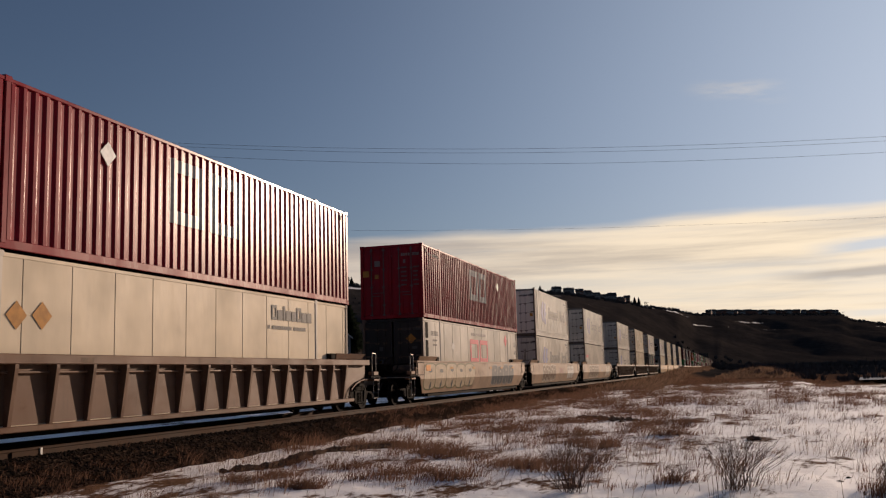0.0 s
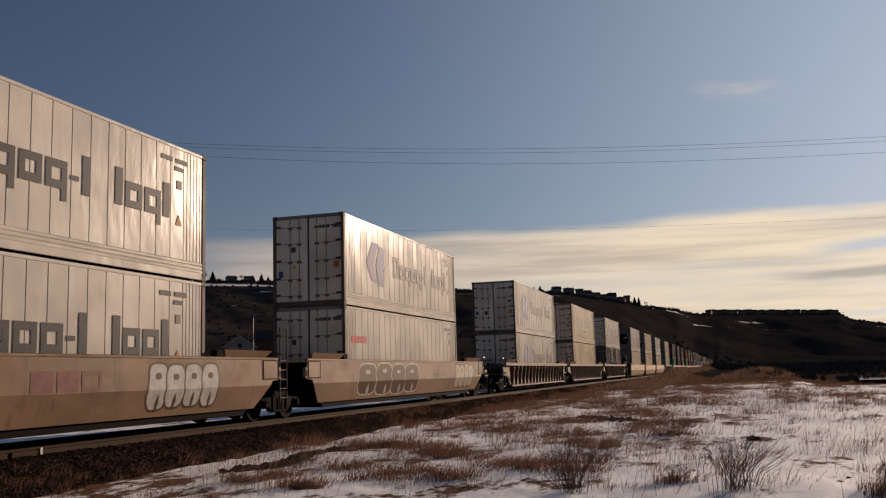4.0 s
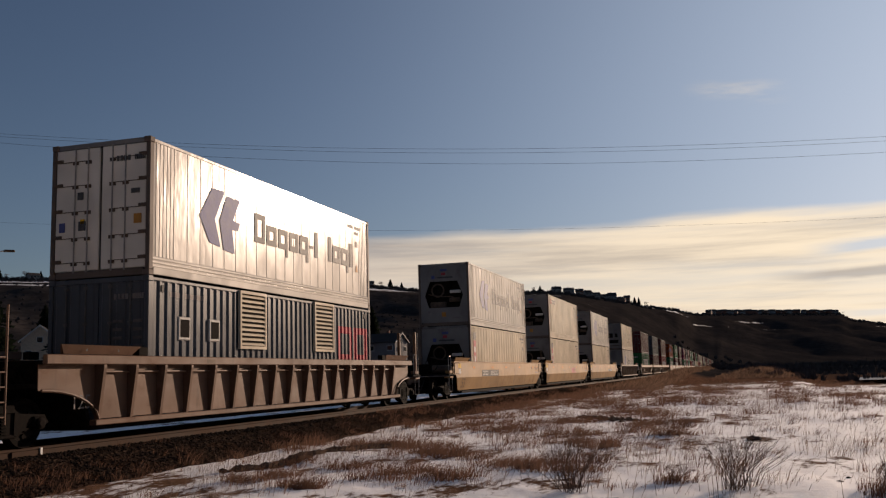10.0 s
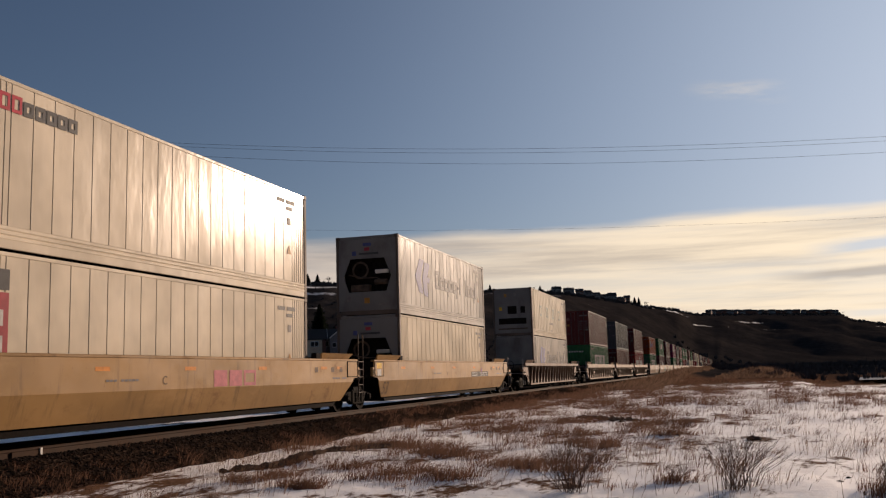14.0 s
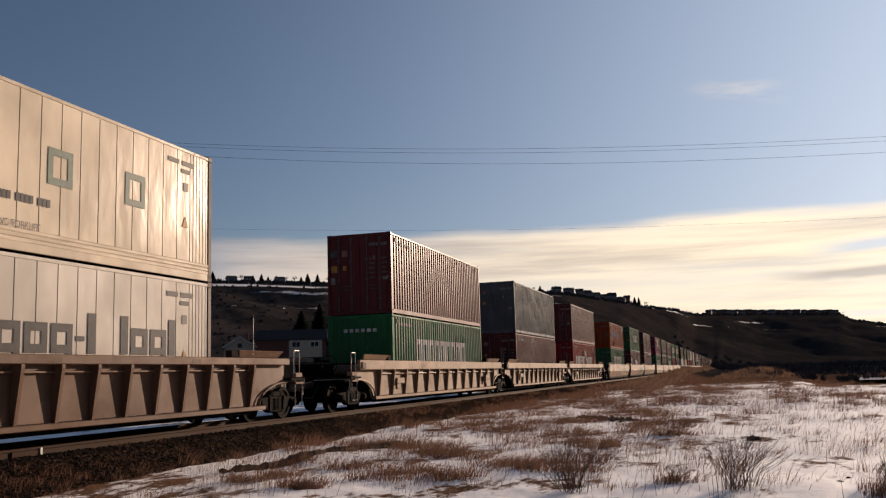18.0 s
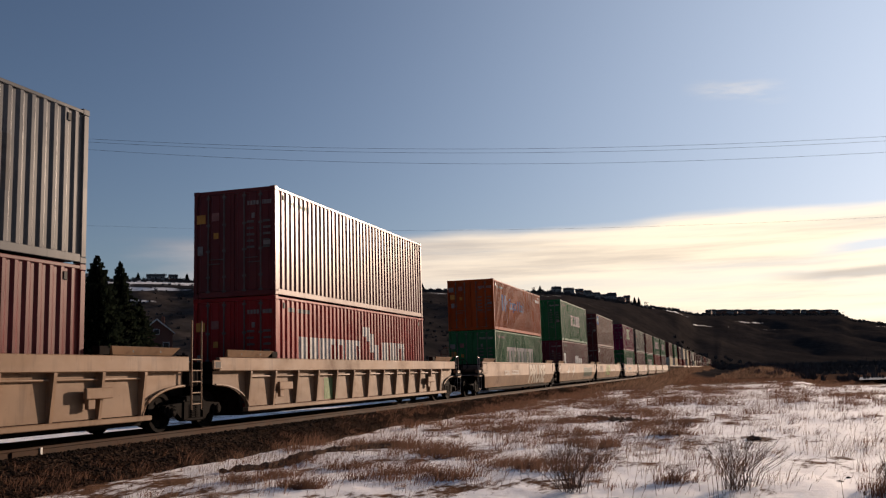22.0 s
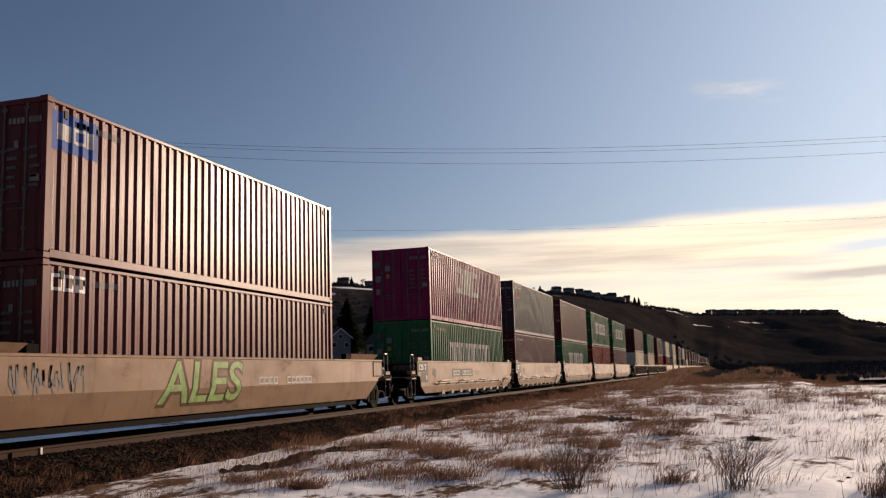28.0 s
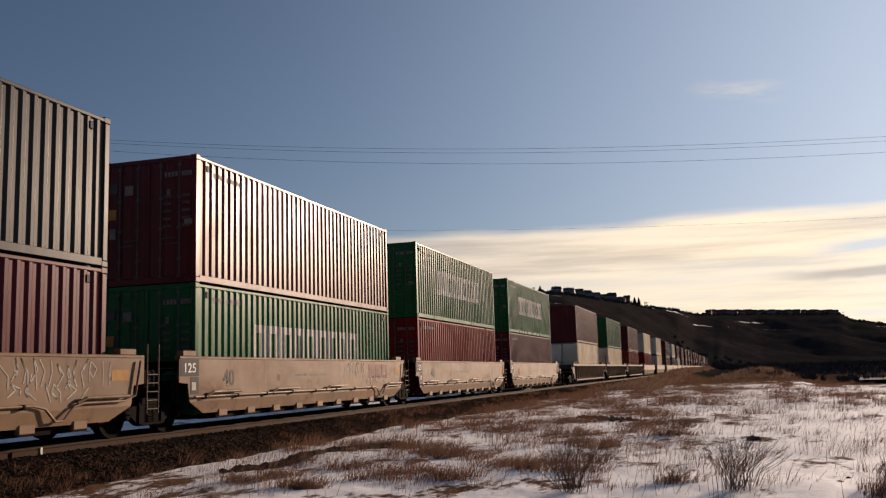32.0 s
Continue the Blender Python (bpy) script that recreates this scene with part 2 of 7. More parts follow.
# ---- mesh tools ----
class Build:
    """Collects vertices and faces of one mesh."""

    def __init__(self):
        self.v, self.f = [], []

    def add(self, verts, faces):
        k = len(self.v)
        self.v += [tuple(p) for p in verts]
        self.f += [tuple(i + k for i in q) for q in faces]
        return self

    def box(self, x0, x1, y0, y1, z0, z1, c=0.0):
        """A box from corner to corner; c cuts its edges."""
        if c <= 0:
            vs = [(x, y, z) for x in (x0, x1) for y in (y0, y1) for z in (z0, z1)]
            return self.add(vs, [(0, 1, 3, 2), (4, 6, 7, 5), (0, 4, 5, 1), (2, 3, 7, 6), (0, 2, 6, 4), (1, 5, 7, 3)])
        c = min(c, (x1 - x0) * 0.45, (y1 - y0) * 0.45, (z1 - z0) * 0.45)
        lo, hi = (x0, y0, z0), (x1, y1, z1)
        vs, at = [], {}
        for i in (0, 1):
            for j in (0, 1):
                for k in (0, 1):
                    for a in range(3):
                        p = [0, 0, 0]
                        for b, s in enumerate((i, j, k)):
                            e, d = (hi[b], -c) if s else (lo[b], c)
                            p[b] = e if b == a else e + d
                        at[i, j, k, a] = len(vs)
                        vs.append(tuple(p))
        fs = []
        for a in range(3):
            b, d = (a + 1) % 3, (a + 2) % 3
            for s in (0, 1):
                quad = []
                for u, w in ((0, 0), (1, 0), (1, 1), (0, 1)):
                    q = [0, 0, 0]
                    q[a], q[b], q[d] = s, u, w
                    quad.append(at[(*q, a)])
                fs.append(quad if s else quad[::-1])
            for u in (0, 1):
                for w in (0, 1):
                    p, q = [0, 0, 0], [0, 0, 0]
                    p[b], p[d], q[b], q[d] = u, w, u, w
                    q[a] = 1
                    quad = [at[(*p, b)], at[(*q, b)], at[(*q, d)], at[(*p, d)]]
                    fs.append(quad if u != w else quad[::-1])
        for i in (0, 1):
            for j in (0, 1):
                for k in (0, 1):
                    tri = [at[i, j, k, a] for a in range(3)]
                    fs.append(tri if (i + j + k) % 2 else tri[::-1])
        return self.add(vs, fs)

    def prism(self, outline, a, b, axis=1):
        """An outline of (u, w) pairs drawn out along an axis from a to b: axis 1 takes (x, z), axis 0 (y, z), axis 2 (x, y)."""
        def at(u, w, t):
            return {0: (t, u, w), 1: (u, t, w), 2: (u, w, t)}[axis]
        n = len(outline)
        vs = [at(u, w, a) for u, w in outline] + [at(u, w, b) for u, w in outline]
        fs = [tuple(range(n))[::-1], tuple(range(n, 2 * n))] + [(i, (i + 1) % n, (i + 1) % n + n, i + n) for i in range(n)]
        return self.add(vs, fs)

    def ring(self, x0, x1, y0, y1, z0, z1, t):
        """A frame round an opening in a wall that faces x, its bars t wide."""
        outer, inner = [(y0, z0), (y1, z0), (y1, z1), (y0, z1)], [(y0 + t, z0 + t), (y1 - t, z0 + t), (y1 - t, z1 - t), (y0 + t, z1 - t)]
        vs = [(x, u, w) for x in (x0, x1) for line in (outer, inner) for u, w in line]
        fs = []
        for q in range(4):
            e = (q + 1) % 4
            fs += [(q, e, 4 + e, 4 + q), (8 + q, 12 + q, 12 + e, 8 + e), (q, 8 + q, 8 + e, e), (4 + q, 4 + e, 12 + e, 12 + q)]
        return self.add(vs, fs)

    def tube(self, points, r, sides=6):
        """A round bar along a line of points."""
        pts = [Vector(p) for p in points]
        k = len(self.v)
        for i, p in enumerate(pts):
            d = (pts[min(i + 1, len(pts) - 1)] - pts[max(i - 1, 0)]).normalized()
            u = d.orthogonal().normalized()
            w = d.cross(u)
            rr = r[i] if isinstance(r, (list, tuple)) else r
            self.v += [tuple(p + (u * math.cos(a) + w * math.sin(a)) * rr) for a in (2 * math.pi * j / sides for j in range(sides))]
        for i in range(len(pts) - 1):
            for j in range(sides):
                a, b = k + i * sides + j, k + i * sides + (j + 1) % sides
                self.f.append((a, b, b + sides, a + sides))
        self.f.append(tuple(range(k, k + sides))[::-1])
        e = k + (len(pts) - 1) * sides
        self.f.append(tuple(range(e, e + sides)))
        return self

    def disc(self, x0, x1, y, z, profile, sides=20):
        """A turned piece round the x axis: profile of (x, r)."""
        k, n = len(self.v), len(profile)
        for x, r in profile:
            self.v += [(x, y + r * math.cos(2 * math.pi * j / sides), z + r * math.sin(2 * math.pi * j / sides)) for j in range(sides)]
        for i in range(n - 1):
            for j in range(sides):
                a, b = k + i * sides + j, k + i * sides + (j + 1) % sides
                self.f.append((a, b, b + sides, a + sides))
        self.f.append(tuple(range(k, k + sides))[::-1])
        e = k + (n - 1) * sides
        self.f.append(tuple(range(e, e + sides)))
        return self

    def mesh(self, name, smooth=False):
        me = bpy.data.meshes.new(name)
        me.from_pydata(self.v, [], self.f)
        bm = bmesh.new()
        bm.from_mesh(me)
        bmesh.ops.recalc_face_normals(bm, faces=bm.faces)
        bm.to_mesh(me)
        bm.free()
        if smooth:
            me.polygons.foreach_set("use_smooth", [True] * len(me.polygons))
        me.materials.append(None)
        return me


CACHE = {}


def shared(key, make):
    """The mesh kept under key, made at first call."""
    if key not in CACHE:
        CACHE[key] = make()
    return CACHE[key]


def part(name, data, mat, parent=None, label="", at=None):
    """One mesh object under a thing or a part."""
    me = data.mesh(name) if isinstance(data, Build) else data
    ob = new(name, me)
    ob.material_slots[0].link = "OBJECT"
    ob.material_slots[0].material = mat
    if parent:
        ob.parent = parent
    if at:
        ob.location = at
    return tagged(ob, label)


def thing(name, label, category, group="", at=(0, 0, 0)):
    ob = new(name)
    ob.empty_display_size = 0.3
    ob.location = at
    return tagged(ob, label, category, group)


# ---- ground and hills: one sheet, in rings round the camera ----
AZ = (-180, -120, -60, -43, -35, -27.5, -22.7, -18.5, -11.3, -9.4, -6, -4.6, -2.7, -1.8, 2, 6.3, 6.8, 8.6, 14, 30, 60, 120, 180)
EL = (8.0, 8.0, 6.5, 6.05, 6.1, 5.95, 5.7, 5.3, 4.95, 4.8, 4.15, 3.8, 3.5, 3.2, 3.05, 2.85, 2.5, 2.15, 1.6, 2.0, 5.0, 8.0, 8.0)
FAR = (800, 700, 600, 640, 680, 720, 740, 760, 840, 860, 950, 1020, 1200, 1500, 1900, 2000, 2000, 2100, 2200, 2000, 1300, 900, 800)
FOOT = (500, 350, 280, 260, 260, 280, 290, 300, 350, 360, 420, 460, 520, 600, 800, 900, 900, 950, 1000, 1200, 1000, 700, 500)


def along(az, table):
    return float(np.interp(az, AZ, table))


def field(x, y):
    """Height of the near ground."""
    d = math.hypot(x, y)
    v = Vector((x, y, 0))
    h = GROUND + 0.10 * noise.noise(v * 0.13) + 0.05 * noise.noise(v * 0.45 + Vector((7, 3, 0))) + 0.025 * noise.noise(v * 1.7) + (0.022 * noise.noise(v * 4.1) if d < 60 else 0.0)
    near_track = max(0.0, 1 - abs(x - TRACK_X) / 4.5)
    h -= 0.12 * near_track
    # a low grassy heap far out, a berm along the line, and the river's bed
    u, w = (x - 3.6) / 2.9, (y - 130) / 9.0
    h += 1.05 * math.exp(-(u * u + w * w))
    rise = min(1.0, max(0.0, (y - 58) / 100))
    h += 1.15 * rise * rise * (3 - 2 * rise) * math.exp(-((x + 6.4) / 2.3) ** 2)
    if d > 68:
        az = math.degrees(math.atan2(x, y))
        if 4 < az < 32 and d < 124:
            h -= 0.5 * min(1, (az - 4) / 1.5, (d - 68) / 5, (124 - d) / 5)
    if d > 60:
        h += min(1.0, (d - 60) / 200) * 0.5 * noise.noise(v * 0.02)
    return h


def terrain(x, y):
    d = math.hypot(x, y)
    base = field(x, y)
    if d < 120:
        return base
    az = math.degrees(math.atan2(x, y))
    foot, far = along(az, FOOT), along(az, FAR)
    s = (d - foot) / (far - foot)
    top = 1.03 + far * math.tan(radians(along(az, EL)))
    if x < 0 and d > 120:
        base += 2.2 * min(1.0, (d - 120) / 130) * min(1.0, max(0.0, -az - 12) / 8)
    if s <= 0:
        return base
    v = Vector((x, y, 0))
    if s < 1:
        bump = noise.fractal(v * 0.006, 1.0, 2.0, 5) * 0.10 + noise.ridged_multi_fractal(v * 0.009, 0.9, 2.0, 4, 1.0, 2.0) * 0.035
        shape = s ** 1.15 * (1 - 0.25 * math.sin(s * math.pi * 2.0) * 0.5)
        # no shoulder of the slope rises above the skyline
        most = 1.03 + d * math.tan(radians(along(az, EL) - 0.3 * min(1.0, (1 - s) * 5)))
        return min(most, base + top * max(0, shape + bump * math.sin(math.pi * s) * 1.2))
    return base * 0 + top - (d - far) * 0.02 + noise.noise(v * 0.02) * 0.5 * min(1, (s - 1) * 5)


def ground_sheet():
    azs = [-180 + 3.0 * i for i in range(43)] + [-51 + 0.2 * i for i in range(336)] + [16.2 + 3.0 * i for i in range(55)]
    azs = sorted(set(round(a, 3) for a in azs if a < 179))
    rs, r = [0.0], 1.2
    while r < 4500:
        rs.append(r)
        r *= 1.022 if r < 150 else 1.016 if r < 2300 else 1.08
    verts, faces = [(0, 0, field(0, 0.01))], []
    n = len(azs)
    for r in rs[1:]:
        for a in azs:
            x, y = r * math.sin(radians(a)), r * math.cos(radians(a))
            verts.append((x, y, terrain(x, y)))
    for j in range(n):
        faces.append((0, 1 + (j + 1) % n, 1 + j))
    for i in range(len(rs) - 2):
        for j in range(n):
            a, b = 1 + i * n + j, 1 + i * n + (j + 1) % n
            faces.append((a, b, b + n, a + n))
    me = bpy.data.meshes.new("ground")
    me.from_pydata(verts, [], faces)
    me.polygons.foreach_set("use_smooth", [True] * len(faces))
    me.materials.append(None)
    return me


def snow_ground():
    n = Nodes("snow_and_dry_grass")
    big = n.noise(0.35, (1, 0.8, 1), 5, 0.6)
    mid = n.noise(1.6, (1, 0.45, 1), 6, 0.65)
    fine = n.noise(14.0, (1, 0.6, 1), 6, 0.7)
    cover = n.math("ADD", n.math("MULTIPLY", big, 0.55), n.math("ADD", n.math("MULTIPLY", mid, 0.5), n.math("MULTIPLY", fine, 0.22)))
    sep_ = n.tree.nodes.new("ShaderNodeSeparateXYZ")
    n.link(n.co.outputs["Object"], sep_.inputs[0])
    # by the track the snow has gone; hillsides keep it in patches
    bare = n.math("MULTIPLY", n.range(sep_.outputs["X"], -9.95, -9.35, 0.22, 0.0), n.range(sep_.outputs["X"], -17.5, -16.0))
    hill = n.math("MAXIMUM", n.range(sep_.outputs["Z"], 0.6, 5.0), n.range(sep_.outputs["Y"], 112, 150))
    patch = n.math("MULTIPLY_ADD", n.noise(0.3, (1, 1, 2), 5, 0.7), 0.10, n.math("SUBTRACT", n.noise(0.012, (1, 1, 6), 7, 0.68), 0.05))
    away = n.range(sep_.outputs["Y"], 62, 108, 0.0, 0.30)
    open_field = n.range(sep_.outputs["X"], -2.0, 4.0, 0.0, 0.055)
    snow_near = n.range(n.math("ADD", open_field, n.math("SUBTRACT", n.math("SUBTRACT", cover, bare), away)), 0.555, 0.615)
    # snow lies in strips along the hillside: a broad one below the skyline, thin ones on the terraces
    high = n.math("MULTIPLY", n.range(sep_.outputs["Z"], 40, 54), 0.085)
    wavy = n.math("MULTIPLY_ADD", n.noise(0.012, (1, 1, 1), 3), 14.0, sep_.outputs["Z"])
    terrace = n.range(n.math("ABSOLUTE", n.math("SUBTRACT", wavy, 46.0)), 1.6, 0.5, 0.0, 0.12)
    terrace_low = n.range(n.math("ABSOLUTE", n.math("SUBTRACT", wavy, 33.0)), 1.3, 0.4, 0.0, 0.08)
    terrace_mid = n.range(n.math("ABSOLUTE", n.math("SUBTRACT", wavy, 58.0)), 2.4, 0.6, 0.0, 0.10)
    terrace_top = n.range(n.math("ABSOLUTE", n.math("SUBTRACT", wavy, 73.0)), 3.4, 0.8, 0.0, 0.10)
    more = n.math("ADD", n.math("ADD", high, n.math("ADD", terrace_mid, terrace_top)), n.math("ADD", terrace, terrace_low))
    snow_hill = n.range(n.math("ADD", patch, n.math("ADD", more, n.range(sep_.outputs["X"], -330, -90, 0.02, -0.13))), 0.62, 0.69, 0.0, 0.75)
    snow = n.math("ADD", n.math("MULTIPLY", snow_near, n.math("SUBTRACT", 1.0, hill)), n.math("MULTIPLY", snow_hill, hill))
    straw = n.mix(n.range(fine, 0.3, 0.7), (0.085, 0.045, 0.028), (0.22, 0.125, 0.074))
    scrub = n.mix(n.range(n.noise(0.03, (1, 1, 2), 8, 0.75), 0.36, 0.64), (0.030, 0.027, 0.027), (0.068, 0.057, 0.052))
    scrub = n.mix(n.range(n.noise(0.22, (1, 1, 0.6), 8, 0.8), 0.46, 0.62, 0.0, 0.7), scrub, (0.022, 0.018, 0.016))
    # the scrub's colour gets darker from x = -280 to x = -40
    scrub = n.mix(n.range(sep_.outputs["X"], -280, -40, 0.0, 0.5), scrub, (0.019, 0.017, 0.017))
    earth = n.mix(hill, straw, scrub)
    white = n.mix(n.range(mid, 0.3, 0.75), (0.87, 0.86, 0.87), (0.97, 0.96, 0.95))
    # dark flecks mixed into the snow's colour as shadows of crust edges
    crust_relief_shade = n.noise(4.5, (0.7, 1, 1), 7, 0.68)
    white = n.mix(n.range(crust_relief_shade, 0.53, 0.64, 0.0, 0.36), white, (0.42, 0.36, 0.33))
    n.set(n.mix(snow, earth, white), n.range(snow, 0, 1, 0.95, 0.7))
    n.link(n.range(snow, 0, 1, 0.0, 0.9), n.bsdf.inputs["Specular IOR Level"])
    ripple = n.noise(7.0, (0.22, 1, 1), 4, 0.6)
    n.bump(n.math("ADD", n.math("MULTIPLY", fine, 0.45), n.math("ADD", n.math("MULTIPLY", ripple, 0.55), n.math("SUBTRACT", mid, n.math("MULTIPLY", crust_relief_shade, 0.5)))), 0.75, 0.06)
    # a glazed crust that catches the low sun
    n.link(snow, n.bsdf.inputs["Coat Weight"])
    n.bsdf.inputs["Coat Roughness"].default_value = 0.85
    n.bsdf.inputs["Coat IOR"].default_value = 2.6
    return n.mat


SNOW = snow_ground()
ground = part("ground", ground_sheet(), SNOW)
tagged(ground, "snow-patched field of dry brown grass below dark hills", "ground", kind="structure")


# ---- track ----
def ballast_material():
    n = Nodes("ballast_stone")
    v = n.tree.nodes.new("ShaderNodeTexVoronoi")
    v.inputs["Scale"].default_value = 14.0
    n.link(n.co.outputs["Object"], v.inputs["Vector"])
    tint = n.noise(2.0, (1, 1, 1), 5, 0.6)
    stone = n.mix(v.outputs["Color"], (0.016, 0.011, 0.008), (0.056, 0.038, 0.028))
    n.set(n.mix(n.range(tint, 0.45, 0.7), stone, (0.03, 0.017, 0.011)), 0.95, None, 0.0)
    n.bump(v.outputs["Distance"], 1.0, 0.06)
    return n.mat


BALLAST = ballast_material()
TRACK_END = 1150.0
b = Build()
b.prism([(TRACK_X - 4.0, -0.75), (TRACK_X - 1.9, -0.22), (TRACK_X + 0.85, -0.2), (TRACK_X + 0.98, -0.13), (TRACK_X + 1.7, -0.14), (TRACK_X + 2.9, -0.52), (TRACK_X + 3.2, -0.75)], -60, TRACK_END)
tagged(part("ballast", b, BALLAST), "dark crushed stone ballast bed under the track", "ballast", kind="structure")

RAIL = [(-0.07, -0.19), (0.07, -0.19), (0.07, -0.175), (0.014, -0.155), (0.010, -0.055), (0.036, -0.042), (0.036, -0.008), (0.026, 0.0), (-0.026, 0.0), (-0.036, -0.008), (-0.036, -0.042), (-0.010, -0.055), (-0.014, -0.155), (-0.07, -0.175)]
for side in (-1, 1):
    b = Build()
    b.prism([(TRACK_X + side * 0.753 + u, w) for u, w in RAIL], -60, TRACK_END)
    tagged(part("rail", b, RAIL_STEEL), "rusty steel rail on the ballast", "rail", "rails of the track", "structure")


# ---- dry grass, shrubs, stones ----
def grass_material(name, dark, pale):
    n = Nodes(name)
    g = n.tree.nodes.new("ShaderNodeNewGeometry")
    colour = n.mix(g.outputs["Random Per Island"], dark, pale)
    n.set(colour, 0.85, None, 0.1)
    # thin blades let light through
    thin = n.tree.nodes.new("ShaderNodeBsdfTranslucent")
    n.link(colour, thin.inputs["Color"])
    both = n.tree.nodes.new("ShaderNodeMixShader")
    both.inputs[0].default_value = 0.4
    n.link(n.bsdf.outputs[0], both.inputs[1])
    n.link(thin.outputs[0], both.inputs[2])
    n.link(both.outputs[0], n.tree.nodes["Material Output"].inputs["Surface"])
    return n.mat


GRASS_RED = grass_material("dry_red_grass", (0.062, 0.034, 0.024), (0.235, 0.130, 0.088))
GRASS_PALE = grass_material("dry_pale_grass", (0.080, 0.050, 0.036), (0.27, 0.175, 0.12))
TWIG = plain("bare_twigs", (0.095, 0.060, 0.046), 0.85, 0, 0.4)
# far brush: its colour is greyed and lifted to stand in for haze
HAZY_SCRUB = plain("hazy_far_scrub", (0.060, 0.052, 0.050), 0.9, 0, 0.4, 0.05)
EARTH_AND_SHADE = plain("dark_soil_and_crust_shadow", (0.035, 0.022, 0.016), 0.95, 0, 0.5)
rng = np.random.default_rng(7)


def grass(name, centres, height, radius, blades, mat, label, lean=0.45, width=0.0042):
    """Clumps of thin bent blades, all in one mesh."""
    c = np.asarray(centres, float)
    n = len(c) * blades
    k = np.repeat(np.arange(len(c)), blades)
    a, r = rng.uniform(0, 2 * np.pi, n), np.sqrt(rng.uniform(0, 1, n)) * np.asarray(radius)[k] if np.ndim(radius) else np.sqrt(rng.uniform(0, 1, n)) * radius
    base = c[k] + np.stack([r * np.cos(a) * 1.4, r * np.sin(a), np.zeros(n)], 1)
    tall = np.clip(rng.lognormal(0.0, 0.35, len(c)), 0.45, 1.7)
    h = height * rng.uniform(0.35, 1.15, n) * tall[k]
    out_ = a + rng.normal(0, 0.8, n)
    ln = h * np.abs(rng.normal(lean, 0.3, n))
    d = np.stack([np.cos(out_) * 0.9 + 0.7, np.sin(out_), np.zeros(n)], 1)
    w = width * (1 + np.linalg.norm(base[:, :2], axis=1) / 26)
    turn = rng.uniform(0, np.pi, n)
    s = np.stack([np.cos(turn), np.sin(turn) * 0.3, np.zeros(n)], 1) * w[:, None]
    up = np.array([0, 0, 1.0])
    mid = base + d * (ln * 0.3)[:, None] + up * (h * 0.55)[:, None]
    tip = base + d * ln[:, None] + up * h[:, None]
    low = up * 0.04
    v = np.stack([base - s - low, base + s - low, mid + s * 0.7, mid - s * 0.7, tip], 1).reshape(-1, 3)
    i = np.arange(n) * 5
    quads, tris = np.stack([i, i + 1, i + 2, i + 3], 1), np.stack([i + 3, i + 2, i + 4], 1)
    me = bpy.data.meshes.new(name)
    me.from_pydata(v.tolist(), [], quads.tolist() + tris.tolist())
    me.materials.append(None)
    return tagged(part(name, me, mat), label, "grass", kind="stuff")


def on_ground(x, y):
    return (x, y, terrain(x, y))


def scatter(n, x0, x1, y0, y1, keep, power=1.0):
    """Places on the field, thinned by keep(x, y)."""
    pts = []
    while len(pts) < n:
        x = rng.uniform(x0, x1)
        y = y0 + (y1 - y0) * rng.uniform() ** power
        if rng.uniform() < keep(x, y):
            pts.append(on_ground(x, y))
    return pts


def patchy(x, y):
    v = Vector((x * 0.55, y * 0.16, 3.7))
    return min(1.0, max(0.035, 2.2 * (noise.noise(v) + 0.6 * noise.noise(v * 2.7) + 0.3 * noise.noise(v * 7.0) - 0.02)))


def bank(x, y):
    return 1.0 if noise.noise(Vector((x * 0.8, y * 0.25, 9.1))) > 0.42 - 0.012 * y else 0.05


# the band along the foot of the ballast, and the berm further out
grass("dry_grass", scatter(1250, -9.9, -8.6, 9, 150, bank, 1.1), 0.2, 0.16, 20, GRASS_RED, "dense red-brown dry grass along the foot of the ballast", 0.7)
grass("dry_grass", scatter(420, -8.8, -6.9, 24, 170, lambda x, y: bank(x, y) * min(1, (y - 20) / 60), 1.1), 0.22, 0.25, 14, GRASS_RED, "brown dry grass beside the railway", 0.7)
grass("berm_grass", scatter(1200, -9.5, -5.0, 66, 330, lambda x, y: 1.0, 1.4), 0.36, 0.5, 14, GRASS_PALE, "thick brown grass on a low berm by the track", 0.6, width=0.008)
grass("heap_grass", scatter(500, -1.5, 9.0, 112, 150, lambda x, y: math.exp(-((x - 3.6) / 3.2) ** 2)), 0.36, 0.5, 14, GRASS_PALE, "pale brown grass on a low heap of earth", 0.6, width=0.008)
# loose clumps on the snow
grass("grass_clumps", scatter(560, -7.8, 9, 11, 60, lambda x, y: patchy(x, y) * (1.0 if x < -1 else 0.35), 1.2), 0.15, 0.16, 30, GRASS_RED, "scattered tufts of dry brown grass in the snow", 1.1, 0.003)
grass("grass_clumps", scatter(1500, -8, 18, 24, 120, lambda x, y: patchy(x, y) * (1.0 if x < 1 else 0.6), 1.1), 0.18, 0.26, 22, GRASS_RED, "scattered tufts of dry brown grass in the snow", 1.1, 0.0028)
grass("pale_stalks", scatter(3400, -8.9, 9, 10.5, 70, lambda x, y: (0.12 + 0.88 * patchy(x + 3, y)) * (1.0 if x < 0 else 0.55), 1.2), 0.25, 0.22, 6, GRASS_PALE, "thin pale stalks standing in the snow", 0.9, 0.0022)
